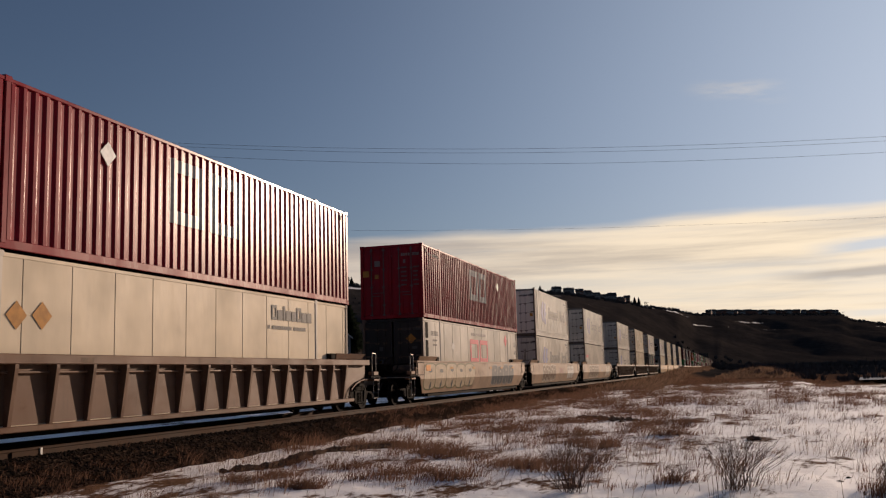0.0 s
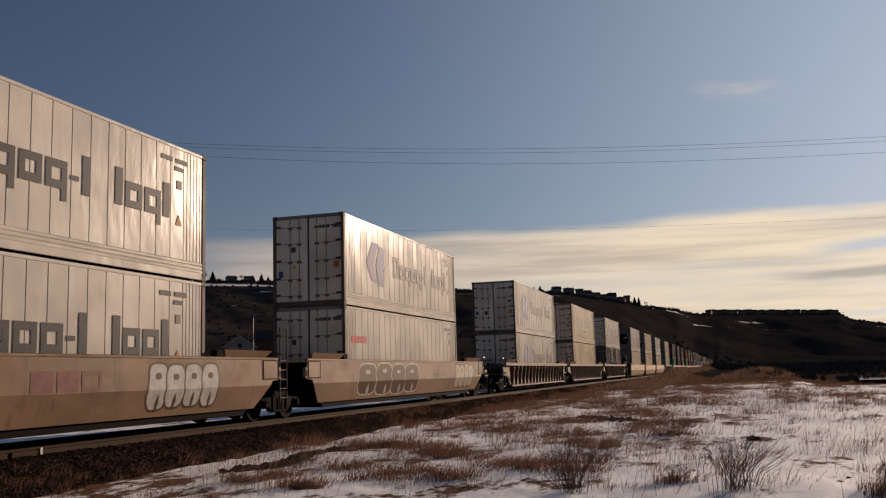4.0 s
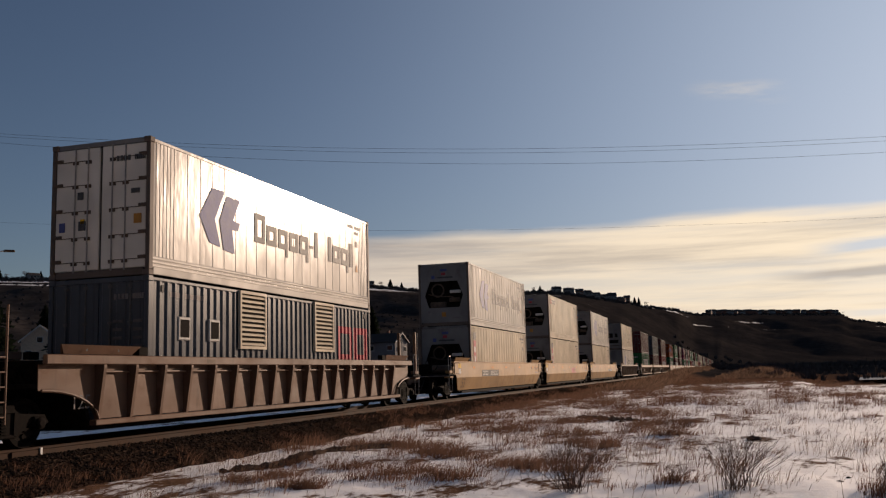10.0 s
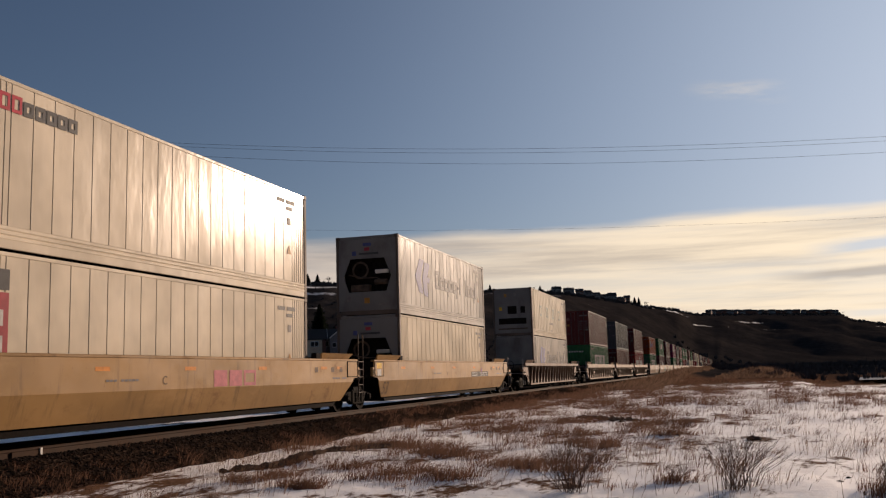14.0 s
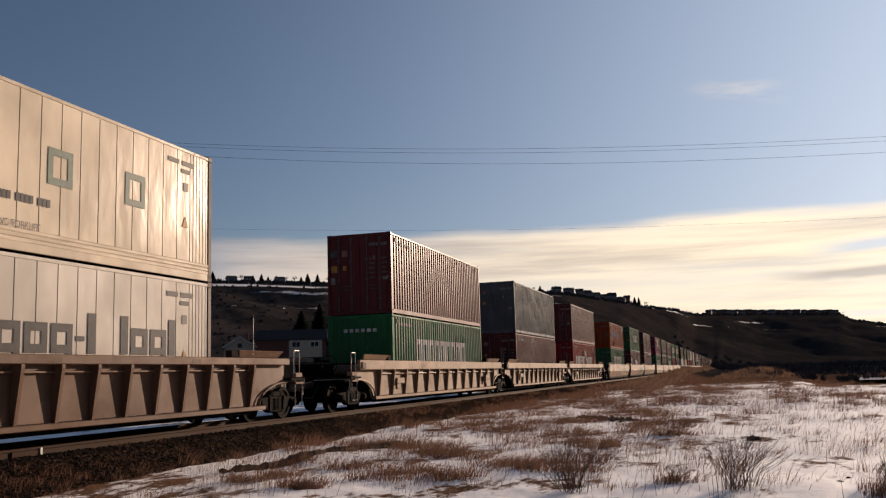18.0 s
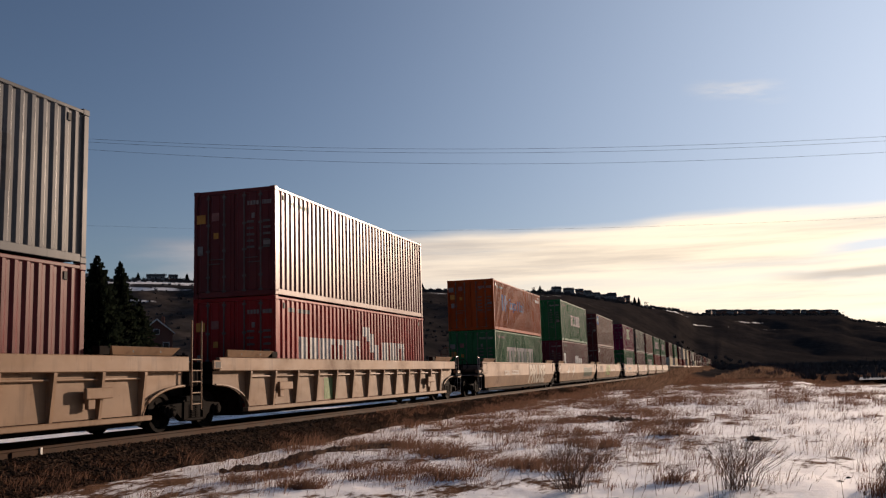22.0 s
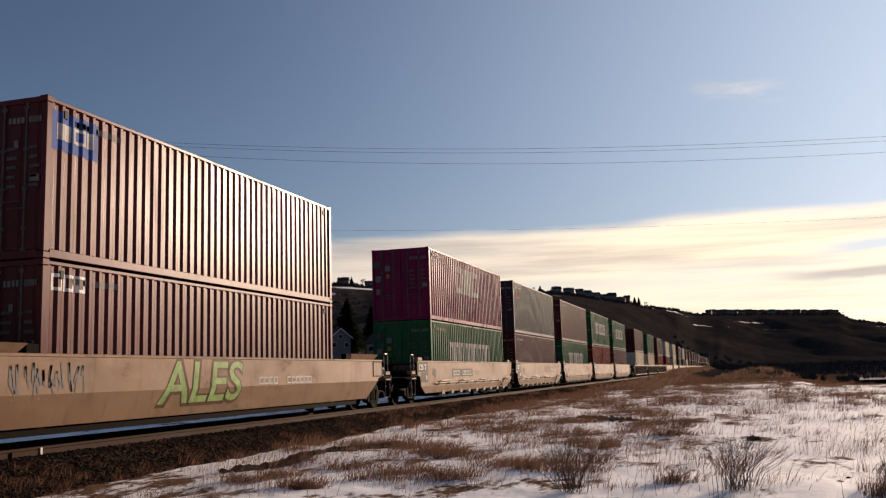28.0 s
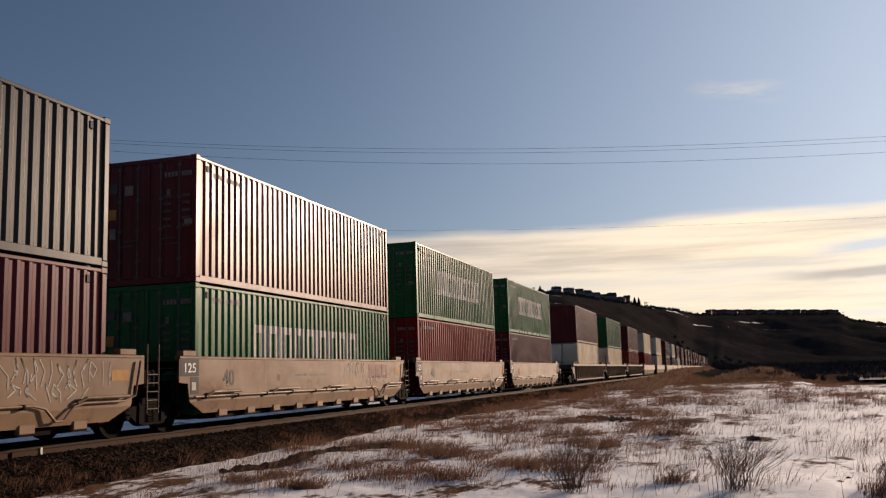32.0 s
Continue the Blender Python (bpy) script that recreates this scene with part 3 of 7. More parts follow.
TUFTS = ((-7.7, 19.0, 0.55), (-7.0, 19.2, 0.5), (-6.4, 18.6, 0.6), (-7.4, 15.2, 0.35), (-2.9, 13.8, 0.5), (-2.3, 13.6, 0.45), (-3.3, 14.6, 0.6), (-2.6, 15.0, 0.5), (-5.8, 11.75, 0.3), (-5.5, 11.6, 0.25),
         (-7.9, 29.9, 0.9), (-6.8, 13.2, 0.4), (-7.1, 12.6, 0.4), (-0.75, 12.2, 0.22), (-5.6, 17.0, 0.5), (-4.7, 16.2, 0.5), (-3.6, 22.0, 0.8), (-1.4, 21.0, 0.5), (-4.4, 27.0, 0.9), (-5.2, 16.6, 0.5), (-4.3, 13.0, 0.45), (-3.8, 12.6, 0.35), (-5.0, 13.4, 0.5), (-6.2, 14.6, 0.5), (-2.4, 18.4, 0.7), (-3.1, 19.4, 0.6), (-1.9, 26.0, 0.9), (-3.4, 33.0, 1.1), (-5.6, 24.0, 0.9), (1.55, 11.2, 0.28), (1.7, 11.6, 0.2))
grass("grass_tussock", [on_ground(x + rng.normal(0, r * 0.6), y + rng.normal(0, r * 0.45)) for x, y, r in TUFTS for _ in range(int(30 * r) + 5)], 0.15, 0.12, 26, GRASS_RED, "thick tussocks of red-brown grass", 1.0, 0.0032)


def shrub(x, y, w, h, n, label):
    ob = thing("bare_shrub", label, "shrub", "bare shrubs in the snow", on_ground(x, y))
    for _ in range(n):
        a, f = rng.uniform(0, 2 * math.pi), rng.uniform(0.25, 1.0)
        dx, dy, hh = math.cos(a) * f * w / 2, math.sin(a) * f * w / 2, h * (1.05 - 0.35 * f) * rng.uniform(0.7, 1.1)
        wob = [Vector((rng.normal(0, 0.03), rng.normal(0, 0.03), 0)) for _ in range(3)]
        wind = 0.16 * w * rng.uniform(0.2, 1.2)
        p = [Vector((dx * 0.28 + rng.normal(0, 0.06), dy * 0.3, -0.05)), Vector((dx * 0.52 + wind * 0.15, dy * 0.6, hh * 0.42)) + wob[0], Vector((dx * 0.85 + wind * 0.55, dy * 0.8, hh * 0.78)) + wob[1], Vector((dx + wind, dy, hh)) + wob[2]]
        b = Build().tube(p, [0.0045, 0.0035, 0.0025, 0.001], 5)
        for _ in range(int(rng.integers(3, 7))):
            t = rng.uniform(0.3, 0.85)
            q = p[1].lerp(p[3], t)
            e = q + Vector((rng.normal(0, 0.07) + dx * 0.2, rng.normal(0, 0.07) + dy * 0.2, rng.uniform(0.08, 0.2)))
            b.tube([q, q.lerp(e, 0.5) + Vector((0, 0, -0.012)), e], [0.002, 0.0015, 0.0007], 4)
        part("stem", b, TWIG, ob)
    return ob


shrub(0.02, 11.5, 1.2, 0.64, 50, "leafless grey-brown shrub standing in the snow")
shrub(-1.9, 11.3, 1.0, 0.68, 45, "leafless grey-brown shrub among dry grass")
shrub(1.62, 11.3, 0.4, 0.42, 16, "small leafless reddish shrub in the snow")
shrub(-0.74, 12.2, 0.35, 0.2, 12, "small leafless shrub poking out of snow")
shrub(-1.2, 21.5, 0.8, 0.4, 18, "small leafless shrub far out on the snow")


def lumps(name, pts, lo, hi, mat, label, category, flat=0.7):
    """Rough stones or clods, all in one mesh."""
    vs, fs = [], []
    ico = [(0, 0, 1), (0.9, 0, 0.35), (0.25, 0.85, 0.4), (-0.75, 0.5, 0.3), (-0.7, -0.55, 0.35), (0.3, -0.85, 0.3), (0.5, 0.4, -0.6), (-0.5, 0.1, -0.7), (0.2, -0.5, -0.6)]
    tri = [(0, 1, 2), (0, 2, 3), (0, 3, 4), (0, 4, 5), (0, 5, 1), (1, 6, 2), (2, 6, 7), (2, 7, 3), (3, 7, 4), (4, 7, 8), (4, 8, 5), (5, 8, 1), (1, 8, 6), (6, 8, 7)]
    for x, y, z in pts:
        r, a = rng.uniform(lo, hi), rng.uniform(0, 6.28)
        ca, sa, k = math.cos(a), math.sin(a), len(vs)
        j = rng.uniform(0.75, 1.25, (9, 3))
        vs += [(x + r * (u * q[0] * ca - w * q[1] * sa), y + r * (u * q[0] * sa + w * q[1] * ca), z + r * flat * t * q[2]) for (u, w, t), q in zip(ico, j)]
        fs += [tuple(i + k for i in q) for q in tri]
    me = bpy.data.meshes.new(name)
    me.from_pydata(vs, [], fs)
    me.materials.append(None)
    return tagged(part(name, me, mat), label, category, kind="stuff")


def bed_height(x):
    u = x - TRACK_X
    return float(np.interp(u, (0.85, 0.98, 1.7, 2.9, 3.2), (-0.2, -0.13, -0.14, -0.52, -0.75)))


def stone_material():
    n = Nodes("ballast_pieces")
    g = n.tree.nodes.new("ShaderNodeNewGeometry")
    n.set(n.mix(g.outputs["Random Per Island"], (0.011, 0.008, 0.006), (0.055, 0.036, 0.026)), 0.9, None, 0.05)
    return n.mat


STONE = stone_material()
stones = []
for _ in range(15000):
    x, y = TRACK_X + rng.uniform(0.86, 3.15), 8 + 62 * rng.uniform() ** 1.8
    stones.append((x, y, bed_height(x) + 0.01))
lumps("ballast_stones", stones, 0.014, 0.034, STONE, "loose dark ballast stones on the shoulder of the track", "stones")
weeds = []
for _ in range(900):
    x, y = TRACK_X + 3.2 - 1.9 * rng.uniform() ** 1.3, 9 + 75 * rng.uniform() ** 1.3
    if noise.noise(Vector((x * 0.9, y * 0.35, 4.4))) > -0.12:
        weeds.append((x, y, bed_height(x)))
grass("ballast_weeds", weeds, 0.13, 0.12, 14, GRASS_RED, "dry brown weeds growing through the ballast", 1.1, 0.003)
# a broken line of dark lumps, standing in for the snow crust's edge shadow
edge_lumps = []
for k in range(760):
    t = rng.uniform()
    x, y = -8.1 + 0.9 * t + 0.25 * math.sin(t * 9) + rng.normal(0, 0.07), 14.2 + 5.2 * t + rng.normal(0, 0.15)
    edge_lumps.append((x, y, terrain(x, y) + 0.01))
for k in range(120):
    t = rng.uniform()
    x, y = -4.6 + 2.0 * t + rng.normal(0, 0.15), 29.5 - 2.5 * t + rng.normal(0, 0.3)
    edge_lumps.append((x, y, terrain(x, y) + 0.01))
edge_lumps += [on_ground(0.44 + rng.normal(0, 0.06), 20.0 + rng.normal(0, 0.05)) for _ in range(14)]
lumps("soil_clods", edge_lumps, 0.04, 0.11, EARTH_AND_SHADE, "dark lumps drawn for the shadow along a snow edge", "soil")
hoof = []
for k in range(260):
    x, y = rng.uniform(-7, 6), 10.5 + 26 * rng.uniform()
    if noise.noise(Vector((x * 0.4, y * 0.2, 2))) > 0.05:
        hoof.append((x, y, terrain(x, y) - 0.005))
lumps("soil_crumbs", hoof, 0.02, 0.06, EARTH_AND_SHADE, "crumbs of dark soil on the snow", "soil", 0.4)

# ---- sleepers ----
sleeper = Build().box(-1.28, 1.28, -0.115, 0.115, -0.36, -0.185, 0.012).mesh("sleeper")
SLEEPER = plain("weathered_sleeper", (0.07, 0.05, 0.04), 0.9, 0, 0.4)
bed = bpy.data.objects["ballast"]
for k in range(220):
    part("sleeper", sleeper, SLEEPER, bed, "", (TRACK_X, 4 + k * 0.55, 0))
joint = part("joint_bar", Build().box(TRACK_X + 0.753 + 0.012, TRACK_X + 0.753 + 0.045, 12.9, 13.8, -0.15, -0.05, 0.008), RAIL_STEEL, bed)
part("reflector", Build().box(TRACK_X + 0.753 + 0.05, TRACK_X + 0.753 + 0.065, 13.55, 13.61, -0.14, -0.02, 0.005), INK["white"], bed, "small white marker on the rail")


# ---- trees ----
NEEDLES = grass_material("dark_needles", (0.006, 0.009, 0.006), (0.018, 0.025, 0.015))
BARK = plain("grey_bark", (0.07, 0.05, 0.04), 0.9, 0, 0.4)


def spruce_crown(h, w, levels, fans, seed):
    r = np.random.default_rng(seed)
    b = Build()
    for k in range(levels):
        f = k / (levels - 1)
        z = h * (0.08 + 0.9 * f)
        reach = w / 2 * (1 - f) ** 0.85 * (1 if k % 2 else 0.8) + 0.12
        n = max(4, int(fans * (1 - 0.6 * f)))
        for j in range(n):
            a = 2 * math.pi * (j + r.uniform(-0.35, 0.35)) / n
            L = reach * r.uniform(0.65, 1.2)
            d, s = Vector((math.cos(a), math.sin(a), 0)), Vector((-math.sin(a), math.cos(a), 0))
            lift = h * 0.012 * r.uniform(-1, 1)
            root = Vector((0, 0, z + lift)) + d * 0.05
            drop = L * r.uniform(0.1, 0.35) * (1 - f * 0.9)
            for m in range(8):
                t = 0.12 + 0.125 * m
                p = root + d * L * t + Vector((0, 0, -drop * t * t))
                wd = (L * 0.13 * (1.15 - t) + 0.03) * r.uniform(0.6, 1.3)
                q = p + d * L * 0.15 + s * wd * r.uniform(-0.8, 0.8) + Vector((0, 0, r.uniform(-0.05, 0.07) * L))
                b.add([p + s * wd + Vector((0, 0, -0.16 * wd)), p - s * wd + Vector((0, 0, -0.16 * wd)), q, p - d * L * 0.12], [(0, 2, 3), (1, 3, 2)])
                b.add([p - d * L * 0.12, q, p + d * L * 0.04 + Vector((0, 0, -h * 0.03 * r.uniform(0.4, 1.3)))], [(0, 1, 2)])
                b.add([p + s * wd, p - s * wd, p + Vector((0, 0, -h * 0.032 * r.uniform(0.4, 1.2)))], [(0, 1, 2)])
    return b


def plain_mesh(b, name):
    me = bpy.data.meshes.new(name)
    me.from_pydata(b.v, [], b.f)
    me.materials.append(None)
    return me


SPRUCE = [plain_mesh(spruce_crown(10, w, lv, fn, sd), "crown") for w, lv, fn, sd in ((6.0, 36, 26, 1), (4.8, 34, 24, 2), (6.6, 32, 27, 3))]
SPRUCE_TRUNK = Build().tube([(0, 0, -0.5), (0, 0, 4), (0, 0, 9.6)], [0.22, 0.14, 0.03], 8).mesh("trunk")


def spruce(az, dist, h, kind, label, sink=0.0):
    x, y = dist * math.sin(radians(az)), dist * math.cos(radians(az))
    ob = thing("spruce_tree", label, "tree", "spruce trees", (x, y, terrain(x, y) - sink))
    ob.scale = (h / 10,) * 3
    ob.rotation_euler[2] = az * 7.0
    part("trunk", SPRUCE_TRUNK, BARK, ob)
    part("crown", SPRUCE[kind % 3], NEEDLES, ob)
    return ob


def bare_crown(seed, n=7, depth=4):
    r = np.random.default_rng(seed)
    b = Build()
    def grow(p, d, L, rad, k):
        e = p + d * L
        b.tube([p, p.lerp(e, 0.5) + Vector(r.normal(0, 0.03 * L, 3)), e], [rad, rad * 0.8, rad * 0.6], 4 if k > 1 else 6)
        if k >= depth:
            return
        for _ in range(int(r.integers(3, 5))):
            q = (d + Vector(r.normal(0, 0.5, 3)) + Vector((0, 0, 0.15))).normalized()
            grow(p + d * L * r.uniform(0.45, 1.0), q, L * r.uniform(0.55, 0.78), rad * 0.55, k + 1)
    for k in range(n):
        a = 2 * math.pi * k / n
        grow(Vector((0, 0, 1.6)), Vector((math.cos(a) * 0.6, math.sin(a) * 0.6, 0.9)).normalized(), 1.7, 0.07, 1)
    return b


BARE = [plain_mesh(bare_crown(s_), "crown") for s_ in (4, 5)]
BARE_TRUNK = Build().tube([(0, 0, -0.4), (0.05, 0, 0.8), (0, 0, 1.9)], [0.16, 0.13, 0.11], 8).mesh("trunk")


def bare_tree(az, dist, h, kind, label="leafless broad-crowned tree on the hill"):
    x, y = dist * math.sin(radians(az)), dist * math.cos(radians(az))
    ob = thing("bare_tree", label, "tree", "bare trees", (x, y, terrain(x, y)))
    ob.scale = (h / 6,) * 3
    ob.rotation_euler[2] = az * 5.0
    part("trunk", BARE_TRUNK, BARK, ob)
    part("crown", BARE[kind % 2], TWIG, ob)
    return ob


def top_of(az, dist, el):
    """The height that a thing standing out there needs to reach an elevation angle."""
    x, y = dist * math.sin(radians(az)), dist * math.cos(radians(az))
    return 1.03 + dist * math.tan(radians(el)) - terrain(x, y)


spruce(-37.6, 150, top_of(-37.6, 150, 7.6), 0, "tall dark spruce beside the village houses")
spruce(-36.3, 158, top_of(-36.3, 158, 7.25), 1, "tall slender spruce beside the village houses")
spruce(-38.9, 154, top_of(-38.9, 154, 5.2), 2, "dark spruce beside the village houses")
spruce(-40.3, 190, top_of(-40.3, 190, 4.7), 1, "dark spruce behind a gabled house")
spruce(-35.2, 175, top_of(-35.2, 175, 4.9), 2, "dark spruce behind a gabled house")
spruce(-25.7, 260, top_of(-25.7, 260, 4.2), 0, "dark spruce behind a long white house")
spruce(-24.6, 270, top_of(-24.6, 270, 4.6), 1, "dark spruce behind a long white house")
spruce(-22.9, 280, top_of(-22.9, 280, 4.9), 2, "dark spruce at the foot of the hill")
spruce(-21.4, 300, top_of(-21.4, 300, 4.4), 1, "dark spruce at the foot of the hill")
spruce(-43.2, 250, top_of(-43.2, 250, 5.9), 2, "dark spruce at the foot of the hill")
for k, (az, up) in enumerate(((-42.8, 0.75), (-42.4, 0.4), (-39.9, 0.55), (-39.6, 0.3), (-38.9, 0.4), (-36.0, 0.35), (-35.3, 0.45), (-34.6, 0.3), (-33.2, 0.4), (-31.9, 0.65), (-31.5, 0.7), (-31.0, 0.6), (-30.0, 0.35), (-29.3, 0.5), (-28.6, 0.4), (-27.2, 0.4),
                             (-26.1, 0.5), (-25.3, 0.6), (-24.7, 0.6), (-24.0, 0.55), (-23.4, 0.45), (-22.6, 0.5), (-21.9, 0.55), (-18.2, 0.4), (-14.0, 0.4), (-11.3, 0.35), (-10.9, 0.4), (-5.2, 0.42), (-4.95, 0.45), (-28.1, 0.5), (-27.7, 0.35), (-26.6, 0.45), (-25.7, 0.4), (-23.0, 0.5), (-20.8, 0.45), (-20.2, 0.55), (-19.5, 0.4), (-33.8, 0.5), (-32.5, 0.45), (-40.6, 0.5), (-41.4, 0.6))):
    dist = along(az, FAR) * 0.995
    if k % 3 == 1 and az < -11:
        bare_tree(az, dist, top_of(az, dist, along(az, EL) + up), k, "leafless tree on the skyline of the hill")
    else:
        spruce(az, dist, top_of(az, dist, along(az, EL) + up), k, "small dark spruce on the skyline of the hill")
bare_tree(-4.55, 1000, top_of(-4.55, 1000, 4.15), 1, "round leafless tree on the skyline of the hill")
bare_tree(6.45, 1990, top_of(6.45, 1990, 2.95), 0, "single leafless tree at the end of the ridge")
for k, (az, d, h) in enumerate(((-33.0, 200, 6), (-31.0, 210, 7), (-27.4, 215, 7), (-22.0, 230, 8), (-20.5, 240, 8), (-19.0, 250, 9), (-41.9, 170, 6))):
    bare_tree(az, d, h, k, "leafless garden tree beside the village houses")

# ---- houses ----
WALLS = {"cream": plain("cream_siding", (0.58, 0.46, 0.33), 0.8), "white": plain("white_siding", (0.62, 0.60, 0.56), 0.8), "brown": plain("brown_siding", (0.16, 0.07, 0.05), 0.8), "grey": plain("grey_siding", (0.2, 0.19, 0.19), 0.8)}
ROOF = plain("dark_shingles", (0.045, 0.038, 0.036), 0.9)
GLASS = plain("dark_window_glass", (0.02, 0.022, 0.025), 0.12, 0, 0.2, 6.0, 0.5)


def house(az, dist, w, d, wall_h, roof_h, wall, turn, label, windows=3, z=None, chimney=True):
    """A house with a gabled roof; w is the gable front, which turn = 0 points at the camera."""
    x, y = dist * math.sin(radians(az)), dist * math.cos(radians(az))
    ob = thing("house", label, "house", "houses of the village", (x, y, (terrain(x, y) if z is None else z) - 0.2))
    ob.rotation_euler[2] = radians(-az + turn)
    part("wall", Build().prism([(-w / 2, -1.5), (w / 2, -1.5), (w / 2, wall_h), (0, wall_h + roof_h), (-w / 2, wall_h)], -d / 2, d / 2), WALLS[wall], ob)
    for s in (-1, 1):
        e = 0.4
        sl = roof_h / (w / 2)
        part("roof", Build().prism([(0, wall_h + roof_h + 0.18), (s * (w / 2 + e), wall_h - e * sl + 0.18), (s * (w / 2 + e), wall_h - e * sl), (0, wall_h + roof_h + 0.005)], -d / 2 - 0.4, d / 2 + 0.4), ROOF, ob)
        part("bargeboard", Build().prism([(0, wall_h + roof_h + 0.2), (s * (w / 2 + e), wall_h - e * sl + 0.2), (s * (w / 2 + e), wall_h - e * sl - 0.1), (0, wall_h + roof_h - 0.1)], -d / 2 - 0.47, -d / 2 - 0.41), WALLS["white"], ob)
    if chimney:
        part("chimney", Build().box(w * 0.2, w * 0.2 + 0.6, 0, 0.6, wall_h, wall_h + roof_h + 0.9, 0.03), WALLS["brown"], ob)
    def window(px, pz, ww, wh, side):
        if side == 0:
            f = part("window", Build().box(px - ww / 2, px + ww / 2, -d / 2 - 0.06, -d / 2 - 0.005, pz, pz + wh, 0.02), WALLS["white"], ob)
            part("pane", Build().box(px - ww / 2 + 0.1, px + ww / 2 - 0.1, -d / 2 - 0.08, -d / 2 - 0.064, pz + 0.1, pz + wh - 0.1), GLASS, f)
        else:
            xx = side * w / 2
            f = part("window", Build().box(min(xx, xx + side * 0.06), max(xx, xx + side * 0.06), px - ww / 2, px + ww / 2, pz, pz + wh, 0.02), WALLS["white"], ob)
            part("pane", Build().box(min(xx + side * 0.064, xx + side * 0.08), max(xx + side * 0.064, xx + side * 0.08), px - ww / 2 + 0.1, px + ww / 2 - 0.1, pz + 0.1, pz + wh - 0.1), GLASS, f)
    window(0, wall_h * 0.9, 1.1, 1.1, 0)
    for k in range(windows):
        window(-w * 0.3 + w * 0.6 * k / max(1, windows - 1), wall_h * 0.35, 1.2, 1.2, 0)
        for s in (-1, 1):
            window(-d * 0.32 + d * 0.64 * k / max(1, windows - 1), wall_h * 0.42, 1.6, 1.3, s)
    return ob


def seat(az, dist, el_top, total):
    """Base height of a house whose ridge stands at an elevation angle."""
    return 1.03 + dist * math.tan(radians(el_top)) - total + 0.2


house(-40.4, 185, 6.2, 9, 4.6, 2.6, "cream", -6, "cream gabled house beyond the track", 2, seat(-40.4, 185, 3.35, 7.2))
house(-38.4, 170, 5, 7, 3.2, 1.6, "cream", 48, "small cream outbuilding beyond the track", 1, seat(-38.4, 170, 2.3, 4.8), False)
house(-34.3, 190, 6.0, 8, 4.8, 2.4, "brown", 4, "brown gabled house with white trim beyond the track", 2, seat(-34.3, 190, 3.65, 7.2))
house(-29.4, 200, 6.2, 8, 3.4, 2.0, "cream", 0, "pale gabled house with white trim beyond the track", 2, seat(-29.4, 200, 2.58, 5.4))
bungalow = house(-26.33, 215, 7.5, 15.5, 2.6, 2.2, "brown", 90, "long bungalow with a dark roof and a cream front", 0, seat(-26.33, 215, 2.96, 4.8), False)
part("front_wall", Build().box(-4.05, -3.755, -6.9, 0.5, -1.5, 2.35, 0.02), WALLS["cream"], bungalow, "cream front wall")
for y_ in (-1.1, -5.2):
    f_ = part("window", Build().box(-4.12, -4.055, y_ - 0.95, y_ + 0.95, 0.75, 2.05, 0.02), WALLS["white"], bungalow)
    for q_ in (-0.45, 0.45):
        part("pane", Build().box(-4.14, -4.124, y_ + q_ - 0.38, y_ + q_ + 0.38, 0.88, 1.92), GLASS, f_)
house(-23.8, 222, 5.6, 7.0, 3.6, 2.0, "grey", 30, "grey gabled house behind the bungalow", 2, seat(-23.8, 222, 2.95, 5.6))
house(-20.5, 225, 6.0, 8, 3.6, 2.0, "grey", 60, "grey house at the edge of the village", 2, seat(-20.5, 225, 2.6, 5.6))
SKYLINE = ((-34.3, 17, 0.30), (-33.3, 8, 0.22), (-29.9, 9, 0.30), (-28.9, 8, 0.25), (-27.0, 9, 0.3), (-23.1, 12, 0.35), (-21.5, 10, 0.3), (-9.9, 11, 0.33), (-9.15, 13, 0.32), (-8.5, 10, 0.34), (-8.0, 9, 0.3), (-7.5, 9, 0.3), (-7.0, 9, 0.32), (-6.55, 11, 0.34), (-6.0, 12, 0.30), (-5.65, 8, 0.34), (-41.0, 9, 0.25), (-37.9, 9, 0.2))
for az, w, up in SKYLINE:
    dist = along(az, FAR) * 0.99
    total = max(4.5, top_of(az, dist, along(az, EL) + up * (0.85 + 0.4 * ((w * 7.3 + az * 3.1) % 1.0))))
    house(az, dist, 8, w * 0.7, total * 0.62, total * 0.38, "grey" if int(w) % 2 else "brown", 80 + (w * 13) % 30, "dark house on the skyline of the hill", 3, None, w > 9)


for k in range(26):
    az = -0.9 + 0.275 * k + 0.09 * math.sin(k * 5.1)
    dist = along(az, FAR) * 0.99
    house(az, dist, 9, 9 + 5 * (k * 0.37 % 1), 3.6 + 1.5 * (k * 0.61 % 1), 3.0, ("brown", "grey", "brown")[k % 3], 80 + (k * 17) % 40, "small dark house on the far ridge", 1, None, False)


def street_lamp(az, dist, top, arm, label):
    x, y = dist * math.sin(radians(az)), dist * math.cos(radians(az))
    ob = thing("street_lamp", label, "street lamp", "street lamps", (x, y, terrain(x, y) - 0.1))
    ob.rotation_euler[2] = radians(-az)
    h = top - terrain(x, y)
    part("pole", Build().tube([(0, 0, 0), (0, 0, h * 0.5), (0, 0, h - 0.9), (arm * 0.15, 0, h - 0.35), (arm * 0.55, 0, h - 0.08), (arm, 0, h)], [0.11, 0.09, 0.07, 0.055, 0.05, 0.045], 8), GALV, ob)
    part("lamp_head", Build().box(arm - 0.1, arm + 0.7, -0.14, 0.14, h - 0.08, h + 0.1, 0.04), STEEL_MID, ob)


street_lamp(-43.6, 78, 1.03 + 78 * math.tan(radians(7.7)), 1.5, "grey street lamp with a curved arm")
street_lamp(-28.6, 170, 1.03 + 170 * math.tan(radians(4.1)), 1.0, "grey street lamp by the village street")

